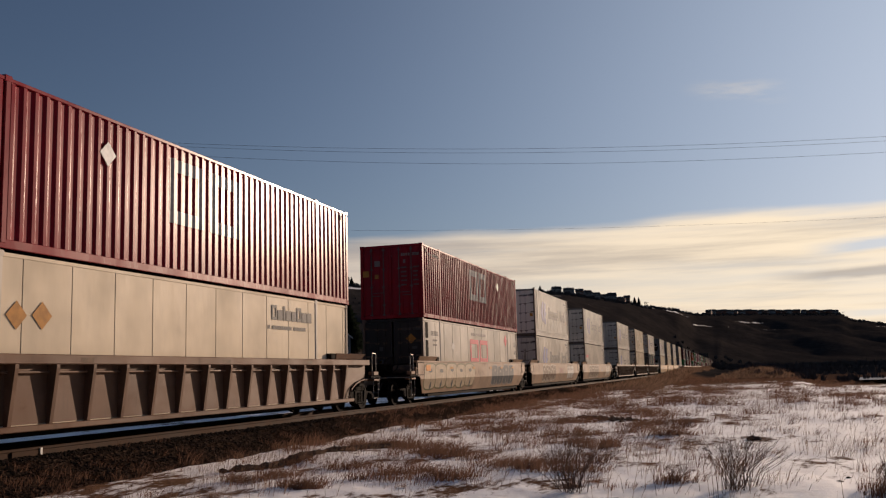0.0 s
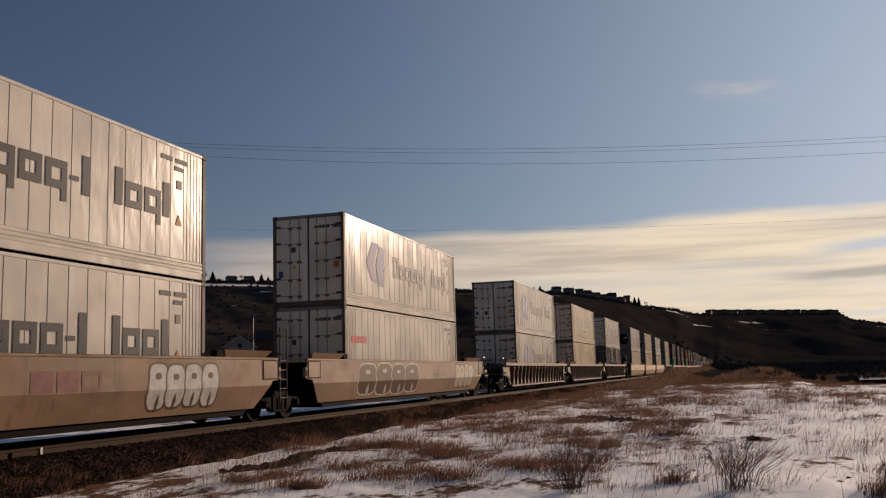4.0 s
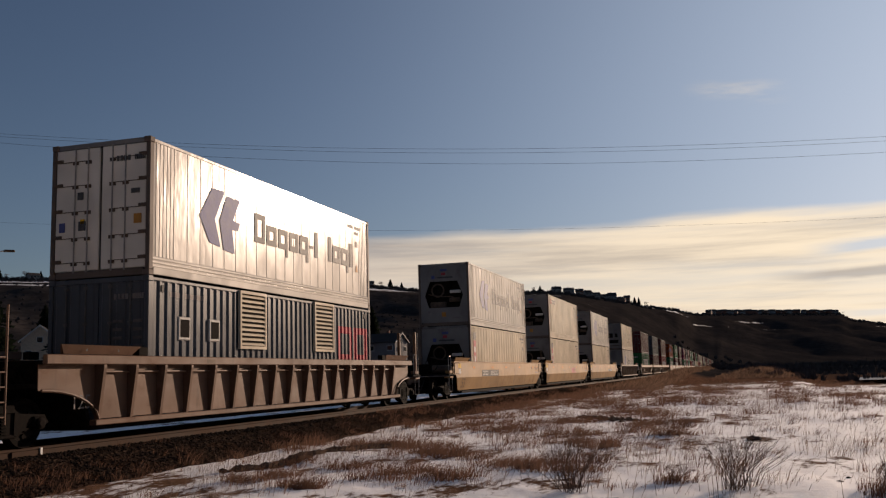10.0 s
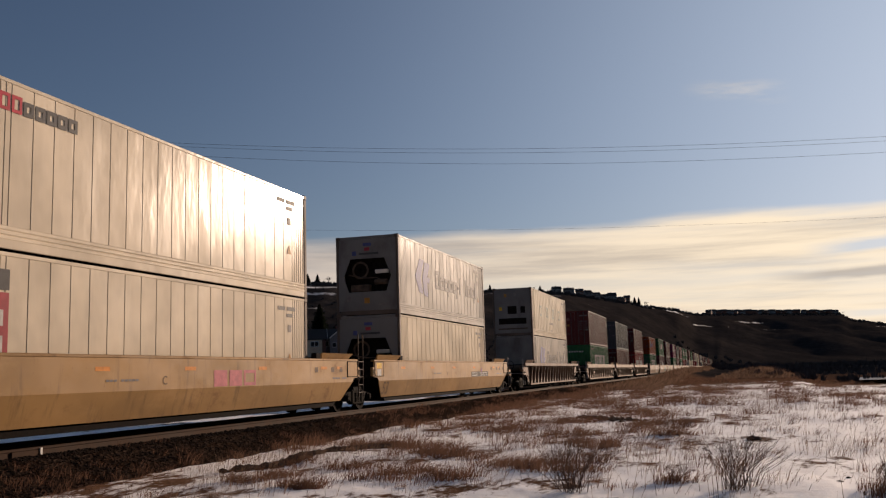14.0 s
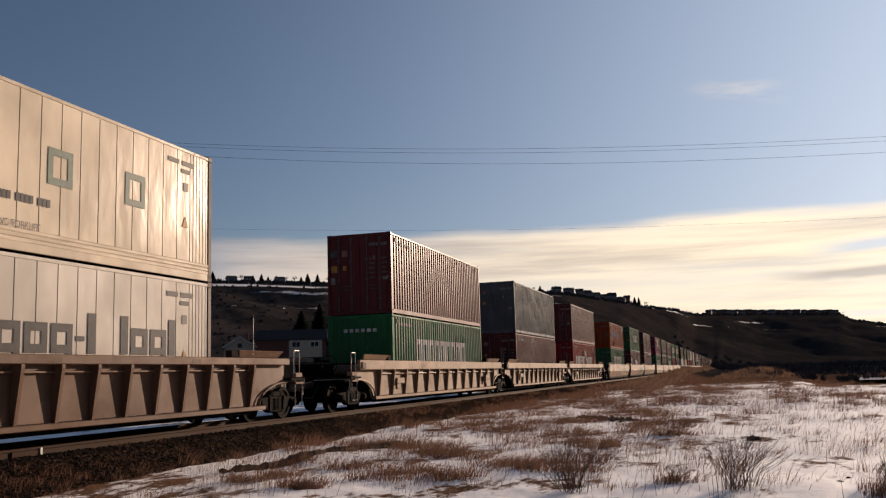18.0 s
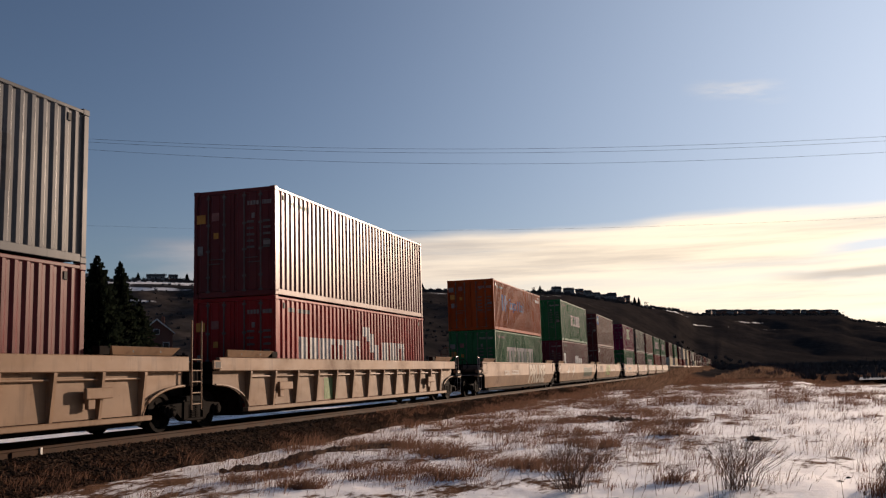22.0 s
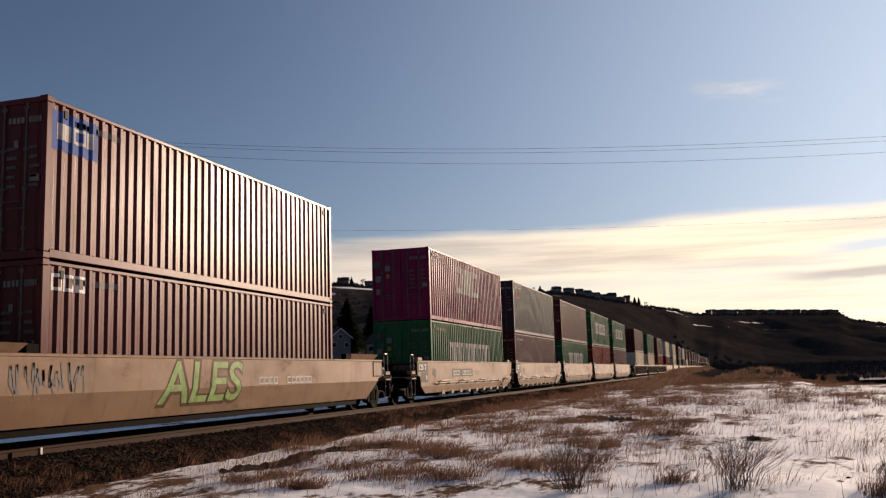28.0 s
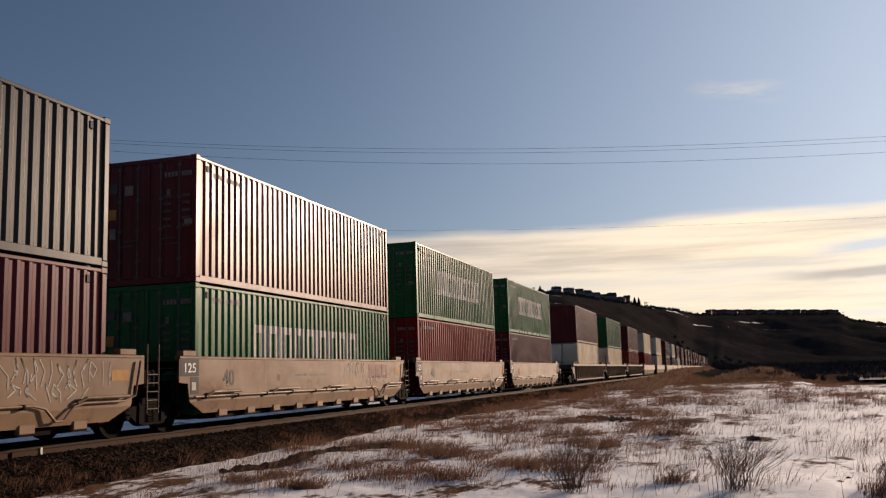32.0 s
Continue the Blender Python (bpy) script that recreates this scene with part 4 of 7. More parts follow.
# ---- overhead wires ----
WIRE = plain("power_line", (0.06, 0.06, 0.065), 0.6, 0.5)
for el in ((14.16, 13.96, 12.52), (14.0, 13.72, 12.28), (13.65, 13.06, 11.65), (9.22, 8.93, 8.04)):
    c = np.polyfit((-42.97, -16.66, 9.52), el, 2)
    pts = []
    for k in range(61):
        a = -58 + 80 * k / 60
        rr = 150 / math.cos(radians(a + 17))
        pts.append((rr * math.sin(radians(a)), rr * math.cos(radians(a)), 1.03 + rr * math.tan(radians(float(np.polyval(c, a))))))
    ob = tagged(part("power_line", Build().tube(pts, 0.022 if el[0] > 10 else 0.012, 5), WIRE), "thin dark power line strung across the sky", "power line", "power lines", "structure")

# ---- river and brush in the distance ----
def brush(name, n, az0, az1, r0, r1, h, label, seed, ridge=False):
    r = np.random.default_rng(seed)
    b = Build()
    for _ in range(n):
        a, d = radians(r.uniform(az0, az1)), r.uniform(r0, r1)
        if ridge:
            d = along(math.degrees(a), FAR) * r.uniform(0.94, 0.998)
        x, y = d * math.sin(a), d * math.cos(a)
        z = terrain(x, y)
        hh = h * r.uniform(0.5, 1.2)
        for _ in range(14):
            dx, dy = r.normal(0, hh * 0.28, 2)
            q = r.normal(0, 0.12 * hh, 2)
            t = hh * r.uniform(0.5, 1.05)
            w = 0.0011 * d * r.uniform(0.4, 1.0)
            b.add([(x + dx * 0.4 - w, y + dy * 0.4, z - 0.2), (x + dx * 0.4 + w, y + dy * 0.4, z - 0.2), (x + dx + q[0], y + dy + q[1], z + t)], [(0, 1, 2)])
    return tagged(part(name, plain_mesh(b, name), HAZY_SCRUB), label, "brush", kind="stuff")


brush("far_brush", 520, 1.5, 15, 104, 300, 1.0, "dark leafless brush beyond the field", 11)
brush("far_woods", 700, -3.0, 16, 380, 820, 3.0, "dark leafless woods at the foot of the hills", 12)
brush("hill_brush", 1300, -45, -3, 250, 560, 1.3, "dark leafless scrub on the lower hillside", 13)
brush("ridge_scrub", 1700, -45, 9, 1, 2, 2.3, "dark scrub along the skyline of the hills", 14, True)
n_ = Nodes("dark_river_ice")
n_.set(n_.mix(n_.range(n_.noise(0.2, (1, 0.3, 1), 5), 0.4, 0.6), (0.016, 0.018, 0.024), (0.05, 0.055, 0.07)), 0.5, None, 0.3)
b = Build()
ring = [(d * math.sin(radians(a)), d * math.cos(radians(a)), -0.62) for d, aa in ((98, range(7, 30, 2)), (116, range(29, 6, -2))) for a in aa]
b.add(ring, [tuple(range(len(ring)))])
tagged(part("water", b, n_.mat), "dull grey half-frozen water at the edge of the field", "water", kind="structure")


# ---- the train ----
def travel(t):
    """How far the train has come at t seconds (smooth through TRAVEL)."""
    n, h = len(TRAVEL), 4.0
    a, r = np.eye(n), np.zeros(n)
    for i in range(1, n - 1):
        a[i, i - 1:i + 2] = (1, 4, 1)
        r[i] = 6 * (TRAVEL[i - 1] - 2 * TRAVEL[i] + TRAVEL[i + 1]) / h / h
    m = np.linalg.solve(a, r)
    i = min(int(t / h), n - 2)
    u, w = (h * (i + 1) - t) / h, (t - h * i) / h
    return u * TRAVEL[i] + w * TRAVEL[i + 1] + ((u ** 3 - u) * m[i] + (w ** 3 - w) * m[i + 1]) * h * h / 6


MOVING = []      # (thing, place along the train, height)
W = 1.22         # half a container's width


def corrugated(y0, y1, z0, z1, x=1.205, depth=0.036, pitch=0.278, start=None):
    """A pressed steel wall facing +x, between y0 and y1."""
    start = y0 if start is None else start
    keys = ((0.0, 0.0), (0.072, 0.0), (0.140, -depth), (0.210, -depth))
    ys = [(y0, None)]
    k = math.floor((y0 - start) / pitch) - 1
    pts = []
    while start + k * pitch < y1 + pitch:
        pts += [(start + k * pitch + u * pitch / 0.278, d) for u, d in keys]
        k += 1
    yy, dd = [p[0] for p in pts], [p[1] for p in pts]
    line = [(y0, float(np.interp(y0, yy, dd)))] + [p for p in pts if y0 + 1e-4 < p[0] < y1 - 1e-4] + [(y1, float(np.interp(y1, yy, dd)))]
    b = Build()
    n = len(line)
    b.v = [(x + d, y, z0) for y, d in line] + [(x + d, y, z1) for y, d in line]
    b.f = [(i, i + 1, i + 1 + n, i + n) for i in range(n - 1)]
    return b


def dry_parts(L, H=2.896):
    """Shared meshes of a corrugated container."""
    h = L / 2
    side = corrugated(-h + 0.14, h - 0.14, 0.15, H - 0.09)
    other = Build().add([(-x, y, z) for x, y, z in side.v], side.f)
    castings = [Build().box(sx * W - (0.162 if sx > 0 else 0), sx * W + (0 if sx > 0 else 0.162), sy * h - (0.178 if sy > 0 else 0), sy * h + (0 if sy > 0 else 0.178), z, z + 0.118, 0.012) for sx in (-1, 1) for sy in (-1, 1) for z in (0, H - 0.118)]
    posts = [Build().box(sx * (W - 0.055) - 0.05, sx * (W - 0.055) + 0.05, sy * (h - 0.08) - 0.07, sy * (h - 0.08) + 0.07, 0.118, H - 0.118, 0.012) for sx in (-1, 1) for sy in (-1, 1)]
    top = [Build().box(sx * (W - 0.035) - 0.03, sx * (W - 0.035) + 0.03, -h + 0.15, h - 0.15, H - 0.10, H - 0.03, 0.01) for sx in (-1, 1)]
    low = [Build().box(sx * (W - 0.03) - 0.025, sx * (W - 0.03) + 0.025, -h + 0.17, h - 0.17, 0.02, 0.17, 0.008) for sx in (-1, 1)]
    roof = Build().box(-W + 0.05, W - 0.05, -h + 0.1, h - 0.1, H - 0.06, H - 0.035)
    floor = Build().box(-W + 0.06, W - 0.06, -h + 0.1, h - 0.1, 0.05, 0.16)
    end = Build()
    wall = corrugated(-W + 0.1, W - 0.1, 0.15, H - 0.1, h - 0.03, 0.04)
    end.add([(y, x, z) for x, y, z in wall.v], wall.f)
    near_end = Build().add([(y, -x, z) for x, y, z in wall.v], wall.f)
    doors = []
    for sx in (-1, 1):
        x0, x1 = (0.012, W - 0.11) if sx > 0 else (-W + 0.11, -0.012)
        w = x1 - x0
        face = [(x0, -h + 0.09), (x0, -h + 0.05)]
        for k in range(3):
            u = x0 + w * (0.06 + 0.32 * k)
            face += [(u, -h + 0.05), (u + 0.02, -h + 0.03), (u + w * 0.22 - 0.02, -h + 0.03), (u + w * 0.22, -h + 0.05)]
        d = Build().prism(face + [(x1, -h + 0.05), (x1, -h + 0.09)], 0.17, H - 0.12, 2)
        doors.append(d)
    rods = []
    for sx in (-1, 1):
        for k in (0.30, 0.78):
            x = sx * k
            rod = Build().tube([(x, -h + 0.018, 0.13), (x, -h + 0.018, H - 0.1)], 0.019)
            for z in (0.16, 0.55, 1.25, 1.95, H - 0.2):
                rod.box(x - 0.055, x + 0.055, -h + 0.006, -h + 0.03, z - 0.03, z + 0.03, 0.008)
            z = 1.02 if k < 0.5 else 0.9
            rod.tube([(x, -h + 0.002, z), (x + sx * (0.40 if k < 0.5 else -0.36), -h + 0.002, z)], 0.013)
            rods.append(rod.mesh("locking_rod"))
    head = Build().box(-W + 0.16, W - 0.16, -h + 0.02, -h + 0.12, H - 0.115, H - 0.01, 0.01)
    sill = Build().box(-W + 0.16, W - 0.16, -h + 0.02, -h + 0.12, 0.01, 0.16, 0.01)
    return dict(side=side.mesh("side_panel"), other=other.mesh("side_panel"), castings=[c.mesh("corner_casting") for c in castings], posts=[p.mesh("corner_post") for p in posts],
                top=[p.mesh("top_rail") for p in top], low=[p.mesh("bottom_rail") for p in low], roof=roof.mesh("roof"), floor=floor.mesh("floor"), end=end.mesh("front_wall"), near_end=near_end.mesh("front_wall"),
                doors=[d.mesh("door") for d in doors], rods=rods, head=head.mesh("door_header"), sill=sill.mesh("door_sill"))


def sheet(line, z0, z1, x):
    """A wall facing +x that follows a line of (y, depth)."""
    b, n = Build(), len(line)
    b.v = [(x + d, y, z0) for y, d in line] + [(x + d, y, z1) for y, d in line]
    b.f = [(i, i + 1, i + 1 + n, i + n) for i in range(n - 1)]
    return b


def seams(h, step, ribs):
    """The line of a smooth wall with low seams, and close ribs at its ends."""
    line = [(-h + 0.12, -0.01)]
    def seam(y):
        line.extend([(y - 0.018, 0.0), (y - 0.012, -0.012), (y - 0.004, -0.012), (y, 0.007), (y + 0.018, 0.007), (y + 0.024, 0.0)])
    y = -h + 0.25
    for k in range(ribs):
        seam(y)
        y += 0.13
    n = max(1, round((2 * h - 0.5 - 0.13 * 2 * ribs) / step))
    p = (h - 0.22 - 0.13 * ribs - y) / n
    for k in range(n):
        seam(y + k * p)
    y = h - 0.22 - 0.13 * ribs
    for k in range(ribs + 1):
        seam(y + k * 0.13 - 0.02)
    line.append((h - 0.12, -0.01))
    return line


def reefer_parts(L, H=2.896):
    h = L / 2
    d = dry_parts(L, H)
    wall = sheet(seams(h, 0.52 if L < 14 else 1.18, 5 if L < 14 else 1), 0.40 if L < 14 else 0.16, H - 0.09, 1.20)
    d["side"], d["other"] = wall.mesh("side_panel"), Build().add([(-x, y, z) for x, y, z in wall.v], wall.f).mesh("side_panel")
    d["rub"] = [Build().prism([(sx * 1.15, 0.16 + 0.08 * k), (sx * 1.195, 0.16 + 0.08 * k), (sx * 1.212, 0.18 + 0.08 * k), (sx * 1.212, 0.215 + 0.08 * k), (sx * 1.195, 0.24 + 0.08 * k), (sx * 1.15, 0.24 + 0.08 * k)], -h + 0.14, h - 0.14).mesh("rub_rail") for sx in (-1, 1) for k in range(3)] if L < 14 else []
    doors = []
    for sx in (-1, 1):
        x0, x1 = (0.03, W - 0.11) if sx > 0 else (-W + 0.11, -0.03)
        doors.append(Build().box(x0, x1, -h + 0.03, -h + 0.09, 0.17, H - 0.12, 0.015).mesh("door"))
    d["doors"] = doors
    d["hinges"] = []
    for sx in (-1, 1):
        for z in (0.34, 0.86, 1.42, 1.98, 2.5):
            g = Build().prism([(sx * u, z + w) for u, w in ((0.23, -0.06), (0.37, -0.06), (0.37, 0), (0.55, 0), (0.55, -0.06), (0.69, -0.06), (0.69, 0), (1.14, 0), (1.14, 0.075), (0.94, 0.075), (0.94, 0.014), (0.23, 0.014))], -h + 0.008, -h + 0.034)
            d["hinges"].append(g.mesh("hinge"))
    d["rods"] = [Build().tube([(x, -h + 0.012, 0.13), (x, -h + 0.012, H - 0.1)], 0.016).mesh("locking_rod") for x in (-0.62, -0.30, 0.30, 0.62)]
    # machinery end: a frame round a deep recess with the cooling unit in it
    a, lo, hi, y0, y1 = W - 0.11, 0.84, 2.06, -h + 0.02, -h + 0.06
    ring = [(-a, 0.16), (0, 0.16), (a, 0.16), (a, 1.4), (a, H - 0.12), (0, H - 0.12), (-a, H - 0.12), (-a, 1.4)]
    hole = [(-a + 0.38, lo), (0, lo), (a - 0.38, lo), (a - 0.19, 1.4), (a - 0.45, hi), (0, hi), (-a + 0.45, hi), (-a + 0.19, 1.4)]
    f = Build()
    f.v = [(u, y, w) for y in (y0, y1) for line in (ring, hole) for u, w in line]
    for q in range(8):
        e = (q + 1) % 8
        f.f += [(q, e, 8 + e, 8 + q), (16 + q, 24 + q, 24 + e, 16 + e), (q, 16 + q, 16 + e, e), (8 + q, 8 + e, 24 + e, 24 + q)]
    d["unit_frame"] = f.mesh("machinery_panel")
    d["closed"] = Build().box(-a, a, y0, y1, 0.16, H - 0.12, 0.012).mesh("machinery_panel")
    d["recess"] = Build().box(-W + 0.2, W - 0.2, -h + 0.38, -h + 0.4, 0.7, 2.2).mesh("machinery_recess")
    d["unit"] = Build().box(-0.7, 0.05, -h + 0.12, -h + 0.36, 0.86, 1.12, 0.03).disc(0, 0, -h + 0.24, 1.2, [(0.2, 0.02), (0.22, 0.1), (0.7, 0.1), (0.72, 0.02)], 12).tube([(-0.8, -h + 0.2, 1.5), (-0.2, -h + 0.18, 1.36), (0.3, -h + 0.2, 1.36), (0.8, -h + 0.2, 1.1)], 0.025).mesh("compressor")
    d["controller"] = Build().box(0.28, 0.78, -h + 0.07, -h + 0.2, 1.5, 1.64, 0.02).mesh("control_box")
    d["fan"] = Build().add([(x, y - h + 0.24, z + 1.66) for z, x, y in [(0.33 * math.cos(a) * r, 0.33 * math.sin(a) * r - 0.35, 0.0) for r in (1.0, 0.75) for a in (2 * math.pi * k / 18 for k in range(18))]], [(k, (k + 1) % 18, 18 + (k + 1) % 18, 18 + k) for k in range(18)]).mesh("fan_ring")
    return d


def blocks(spec, y0, y1, z0, h):
    """Plain bars in place of a word: c tall block, o tall ring, l tall thin, x low block, a low ring, g hanging, - dash. Gives rectangles."""
    n = sum(0.5 if c in "l-" else 1 for c in spec)
    step = (y1 - y0) / n
    out_, at = [], y0
    for c in spec:
        w = step * (0.5 if c in "l-" else 1)
        a, e = at + step * 0.07, at + w - step * 0.07
        at += w
        lo, hi = {"c": (0, 1), "o": (0, 1), "l": (0, 1), "x": (0, 0.7), "a": (0, 0.7), "g": (-0.28, 0.7), "-": (0.3, 0.42), " ": (0, 0)}[c]
        if hi <= lo:
            continue
        lo, hi = z0 + lo * h, z0 + hi * h
        if c in "oag":
            t = min(0.2 * h, (e - a) * 0.3)
            m = hi - 0.7 * h if c == "g" else lo
            out_ += [(a, a + t, m, hi), (e - t, e, lo, hi), (a + t, e - t, hi - t, hi), (a + t, e - t, m, m + t)]
        else:
            out_.append((a, e, lo, hi))
    return out_


def letters(spec, y0, y1, z0, h):
    """The same bars, grouped letter by letter."""
    n = sum(0.5 if c in "l-" else 1 for c in spec)
    step, at, out_ = (y1 - y0) / n, y0, []
    for c in spec:
        w = step * (0.5 if c in "l-" else 1)
        if c != " ":
            out_.append(blocks(c, at, at + w, z0, h))
        at += w
    return out_


def on_side(rects, dry, L, lift=0.004):
    """Painted rectangles that follow a container's side."""
    b = Build()
    for a, e, z0, z1 in rects:
        q = corrugated(a, e, z0, z1, 1.205 + lift, start=-L / 2 + 0.14) if dry else sheet([(a, 0), (e, 0)], z0, z1, 1.209 + lift)
        b.add(q.v, q.f)
    return b


def flat_shape(polys, x):
    """Flat painted outlines of (y, z) on a wall facing +x."""
    b = Build()
    for p in polys:
        b.add([(x, y, z) for y, z in p], [tuple(range(len(p)))])
    return b


def emblem(y0, y1, z0, z1):
    """Two slanted, notched blocks side by side."""
    one = [(0, 0.5), (0.3, 1), (0.6, 1), (0.36, 0.5), (0.5, 0.06), (0.24, 0.1)]
    two = [(0.48, 0.5), (0.66, 0.95), (1, 0.93), (0.82, 0.56), (1, 0.54), (0.95, 0.4), (0.8, 0.4), (0.86, 0), (0.58, 0.03)]
    return [[(y0 + u * (y1 - y0), z0 + w * (z1 - z0)) for u, w in p] for p in (one, two)]


def diamond(y, z, r):
    return [[(y - r, z), (y, z + r), (y + r, z), (y, z - r)]]


def container(style, colour, L, s, z, label, near="doors", marks=(), far=False):
    """style: dry or reefer. s: place of its near end along the train. marks: (name, ink, rectangles)."""
    name = "shipping_container"
    ob = thing(name, label, "container", "containers on the train")
    m = PAINT[colour]
    H = 2.59 if colour == "orange" else 2.896
    d = shared((style, L, H), lambda: dry_parts(L, H) if style == "dry" else reefer_parts(L, H))
    for q in d.get("rub", ()):
        part("rub_rail", q, m, ob)
    part("side_panel", d["side"], m, ob)
    part("side_panel", d["other"], m, ob)
    part("roof", d["roof"], m, ob)
    part("front_wall", d["end"], m, ob)
    if near == "doors":
        for q in d["doors"]:
            door = part("door", q, m, ob)
        if not far:
            for q in d["rods"]:
                part("locking_rod", q, GALV if style == "reefer" else ROD_STEEL, ob)
            if style == "reefer":
                for q in d["hinges"]:
                    part("hinge", q, STEEL_MID, ob)
    elif near == "front":
        part("front_wall", d["near_end"], m, ob)
        if not far:
            for j in range(6):
                part("code_mark", Build().box(-0.62 + 0.22 * j, -0.48 + 0.22 * j, -L / 2 + 0.012, -L / 2 + 0.028, H - 0.62, H - 0.50, 0.003), INK["pale"], ob)
    elif near == "panel":
        h = L / 2
        part("machinery_panel", d["closed"], GRIMY, ob, "closed white end panel with dark hatches")
        if z > 2:
            for x0, x1, z0, z1 in ((-0.30, 0.26, 1.32, 1.80), (0.5, 0.78, 1.36, 1.76), (-0.86, 0.84, 0.70, 1.06)):
                part("hatch", Build().box(x0, x1, -h + 0.008, -h + 0.028, z0, z1, 0.008), STEEL_DARK, ob)
            for x0, z0, ink in ((-0.82, 1.55, "yellow"), (-0.8, 1.95, "ghost_grey"), (0.1, 2.4, "ghost_grey"), (-0.5, 2.35, "dull_orange")):
                part("sticker", Build().box(x0, x0 + 0.16, -h + 0.008, -h + 0.026, z0, z0 + 0.2, 0.004), INK[ink], ob)
            part("cable_tray", Build().box(-0.9, 0.9, -h + 0.0, -h + 0.03, 0.38, 0.46, 0.008), STEEL_MID, ob)
    else:
        part("machinery_panel", d["unit_frame"], GRIMY, ob, "white end panel round a dark opening")
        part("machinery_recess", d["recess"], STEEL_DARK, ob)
        part("compressor", d["unit"], STEEL_MID, ob, "grey cooling unit")
        part("control_box", d["controller"], PAINT["white"], ob)
        part("fan_ring", d["fan"], STEEL_MID, ob)
        h = L / 2
        for x, zz, w, t, ink in ((-0.15, 2.52, 0.32, 0.11, "navy"), (-0.58, 2.18, 0.16, 0.16, "navy"), (-0.3, 2.2, 0.75, 0.07, "slate"), (-0.12, 0.42, 0.2, 0.2, "dull_orange"), (-0.8, 0.5, 0.16, 0.2, "ghost_grey"), (-0.1, 2.34, 0.2, 0.12, "dull_red"), (0.4, 0.32, 0.4, 0.07, "ghost_grey")):
            part("sticker", Build().box(x, x + w, -h + 0.008, -h + 0.024, zz, zz + t, 0.003), INK[ink], ob)
    for q in d["posts"]:
        part("corner_post", q, RUSTY if colour in PALE_PAINT and not far else m, ob)
    for q in d["top"]:
        part("top_rail", q, m, ob)
    for q in d["low"]:
        part("bottom_rail", q, m, ob)
    part("floor", d["floor"], STEEL_DARK, ob)
    part("door_header", d["head"], GRIMY if colour in PALE_PAINT else m, ob)
    part("door_sill", d["sill"], RUSTY if colour in PALE_PAINT else m, ob)
    if not far:
        for q in d["castings"]:
            part("corner_casting", q, RUSTY if colour in PALE_PAINT else m, ob)
    # what is painted or stuck on: bars as rectangles, emblems as outlines
    for step, (nm, ink, shapes) in enumerate(marks):
        lift = 0.004 + 0.0015 * step
        if isinstance(shapes[0], tuple):
            part(nm, on_side(shapes, style == "dry", L, lift), INK[ink], ob)
        elif len(shapes[0][0]) == 4:
            for one in shapes:
                part("letter", on_side(one, style == "dry", L, lift), INK[ink], ob)
        else:
            part(nm, flat_shape(shapes, 1.214), INK[ink], ob)
    if not far:
        h = L / 2
        if style == "reefer" and L < 14:
            for q in ((h - 1.75, h - 1.34, H - 0.41, H - 0.31), (h - 1.22, h - 0.75, H - 0.41, H - 0.31), (h - 1.25, h - 0.9, H - 0.58, H - 0.49)):
                part("code_mark", on_side([q], False, L), INK["slate"], ob)
            part("label_plate", on_side([(h - 1.17, h - 0.99, H - 0.98, H - 0.79)], False, L), INK["ghost_grey"], ob)
            part("warning_triangle", flat_shape([[(h - 1.21, 1.12), (h - 0.97, 1.12), (h - 1.09, 1.37)]], 1.2135), INK["dull_orange"], ob)
        if style == "dry":
            for yy in (-h + 0.5, h - 0.55):
                part("vent_cover", Build().box(1.16, 1.222, yy - 0.05, yy + 0.05, H - 0.33, H - 0.18, 0.01), INK["black"] if colour != "orange" else INK["white"], ob)
            for q in ((-h + 0.75, -h + 1.2, H - 0.40, H - 0.29), (-h + 1.35, -h + 2.1, H - 0.40, H - 0.29)):
                part("code_mark", on_side([q], True, L), INK["ghost_grey"], ob)
        # placards, stickers and lines of small print on the near doors
        if near == "doors":
            r = random.Random(int(s * 10))
            y0, y1 = -h + 0.004, -h + 0.024
            def stick(ink, x, zz, ww, hh):
                x, zz = x + r.uniform(-0.04, 0.04), zz + r.uniform(-0.12, 0.12)
                part("sticker", Build().box(x - ww / 2, x + ww / 2, y0, y1, zz, zz + hh, 0.003), INK[ink], ob)
            # inks chosen darker than the real stickers, for shade on the near ends
            spots = [(r.choice(("dull_orange", "ghost_grey")), -0.98, 1.55, 0.24, 0.24), ("ghost_grey", -0.98, 1.05, 0.16, 0.24), (r.choice(("slate", "ghost_grey", "dull_orange")), -0.98, 2.1, 0.26, 0.24), (r.choice(("ghost_grey", "dusty_pink")), -0.54, 2.1, 0.22, 0.22), ("dull_orange", -0.54, 1.6, 0.14, 0.16), ("ghost_grey", 0.54, 2.05, 0.09, 0.14), ("ghost_grey", 0.98, 1.3, 0.2, 0.12)]
            if style == "reefer":
                spots = [("slate", -0.46, 1.0, 0.17, 0.2), ("navy", -0.96, 0.95, 0.14, 0.2), ("dull_orange", 0.95, 1.15, 0.18, 0.2), ("slate", -0.46, 1.7, 0.14, 0.16), ("yellow", -0.46, 1.2, 0.1, 0.1), ("slate", 0.9, 1.62, 0.2, 0.1)]
            for q in spots:
                if r.random() < (0.2 if colour == "blue_grey" else 0.85):
                    stick(*q)
            ink = "ghost_grey" if style == "dry" else "slate"
            code = Build()
            for j in range(4):
                code.box(0.40 + 0.09 * j, 0.46 + 0.09 * j, y0, y1, H - 0.47, H - 0.36, 0.003)
            for j in range(6):
                code.box(0.84 + 0.045 * j, 0.87 + 0.045 * j, y0, y1, H - 0.47, H - 0.36, 0.003)
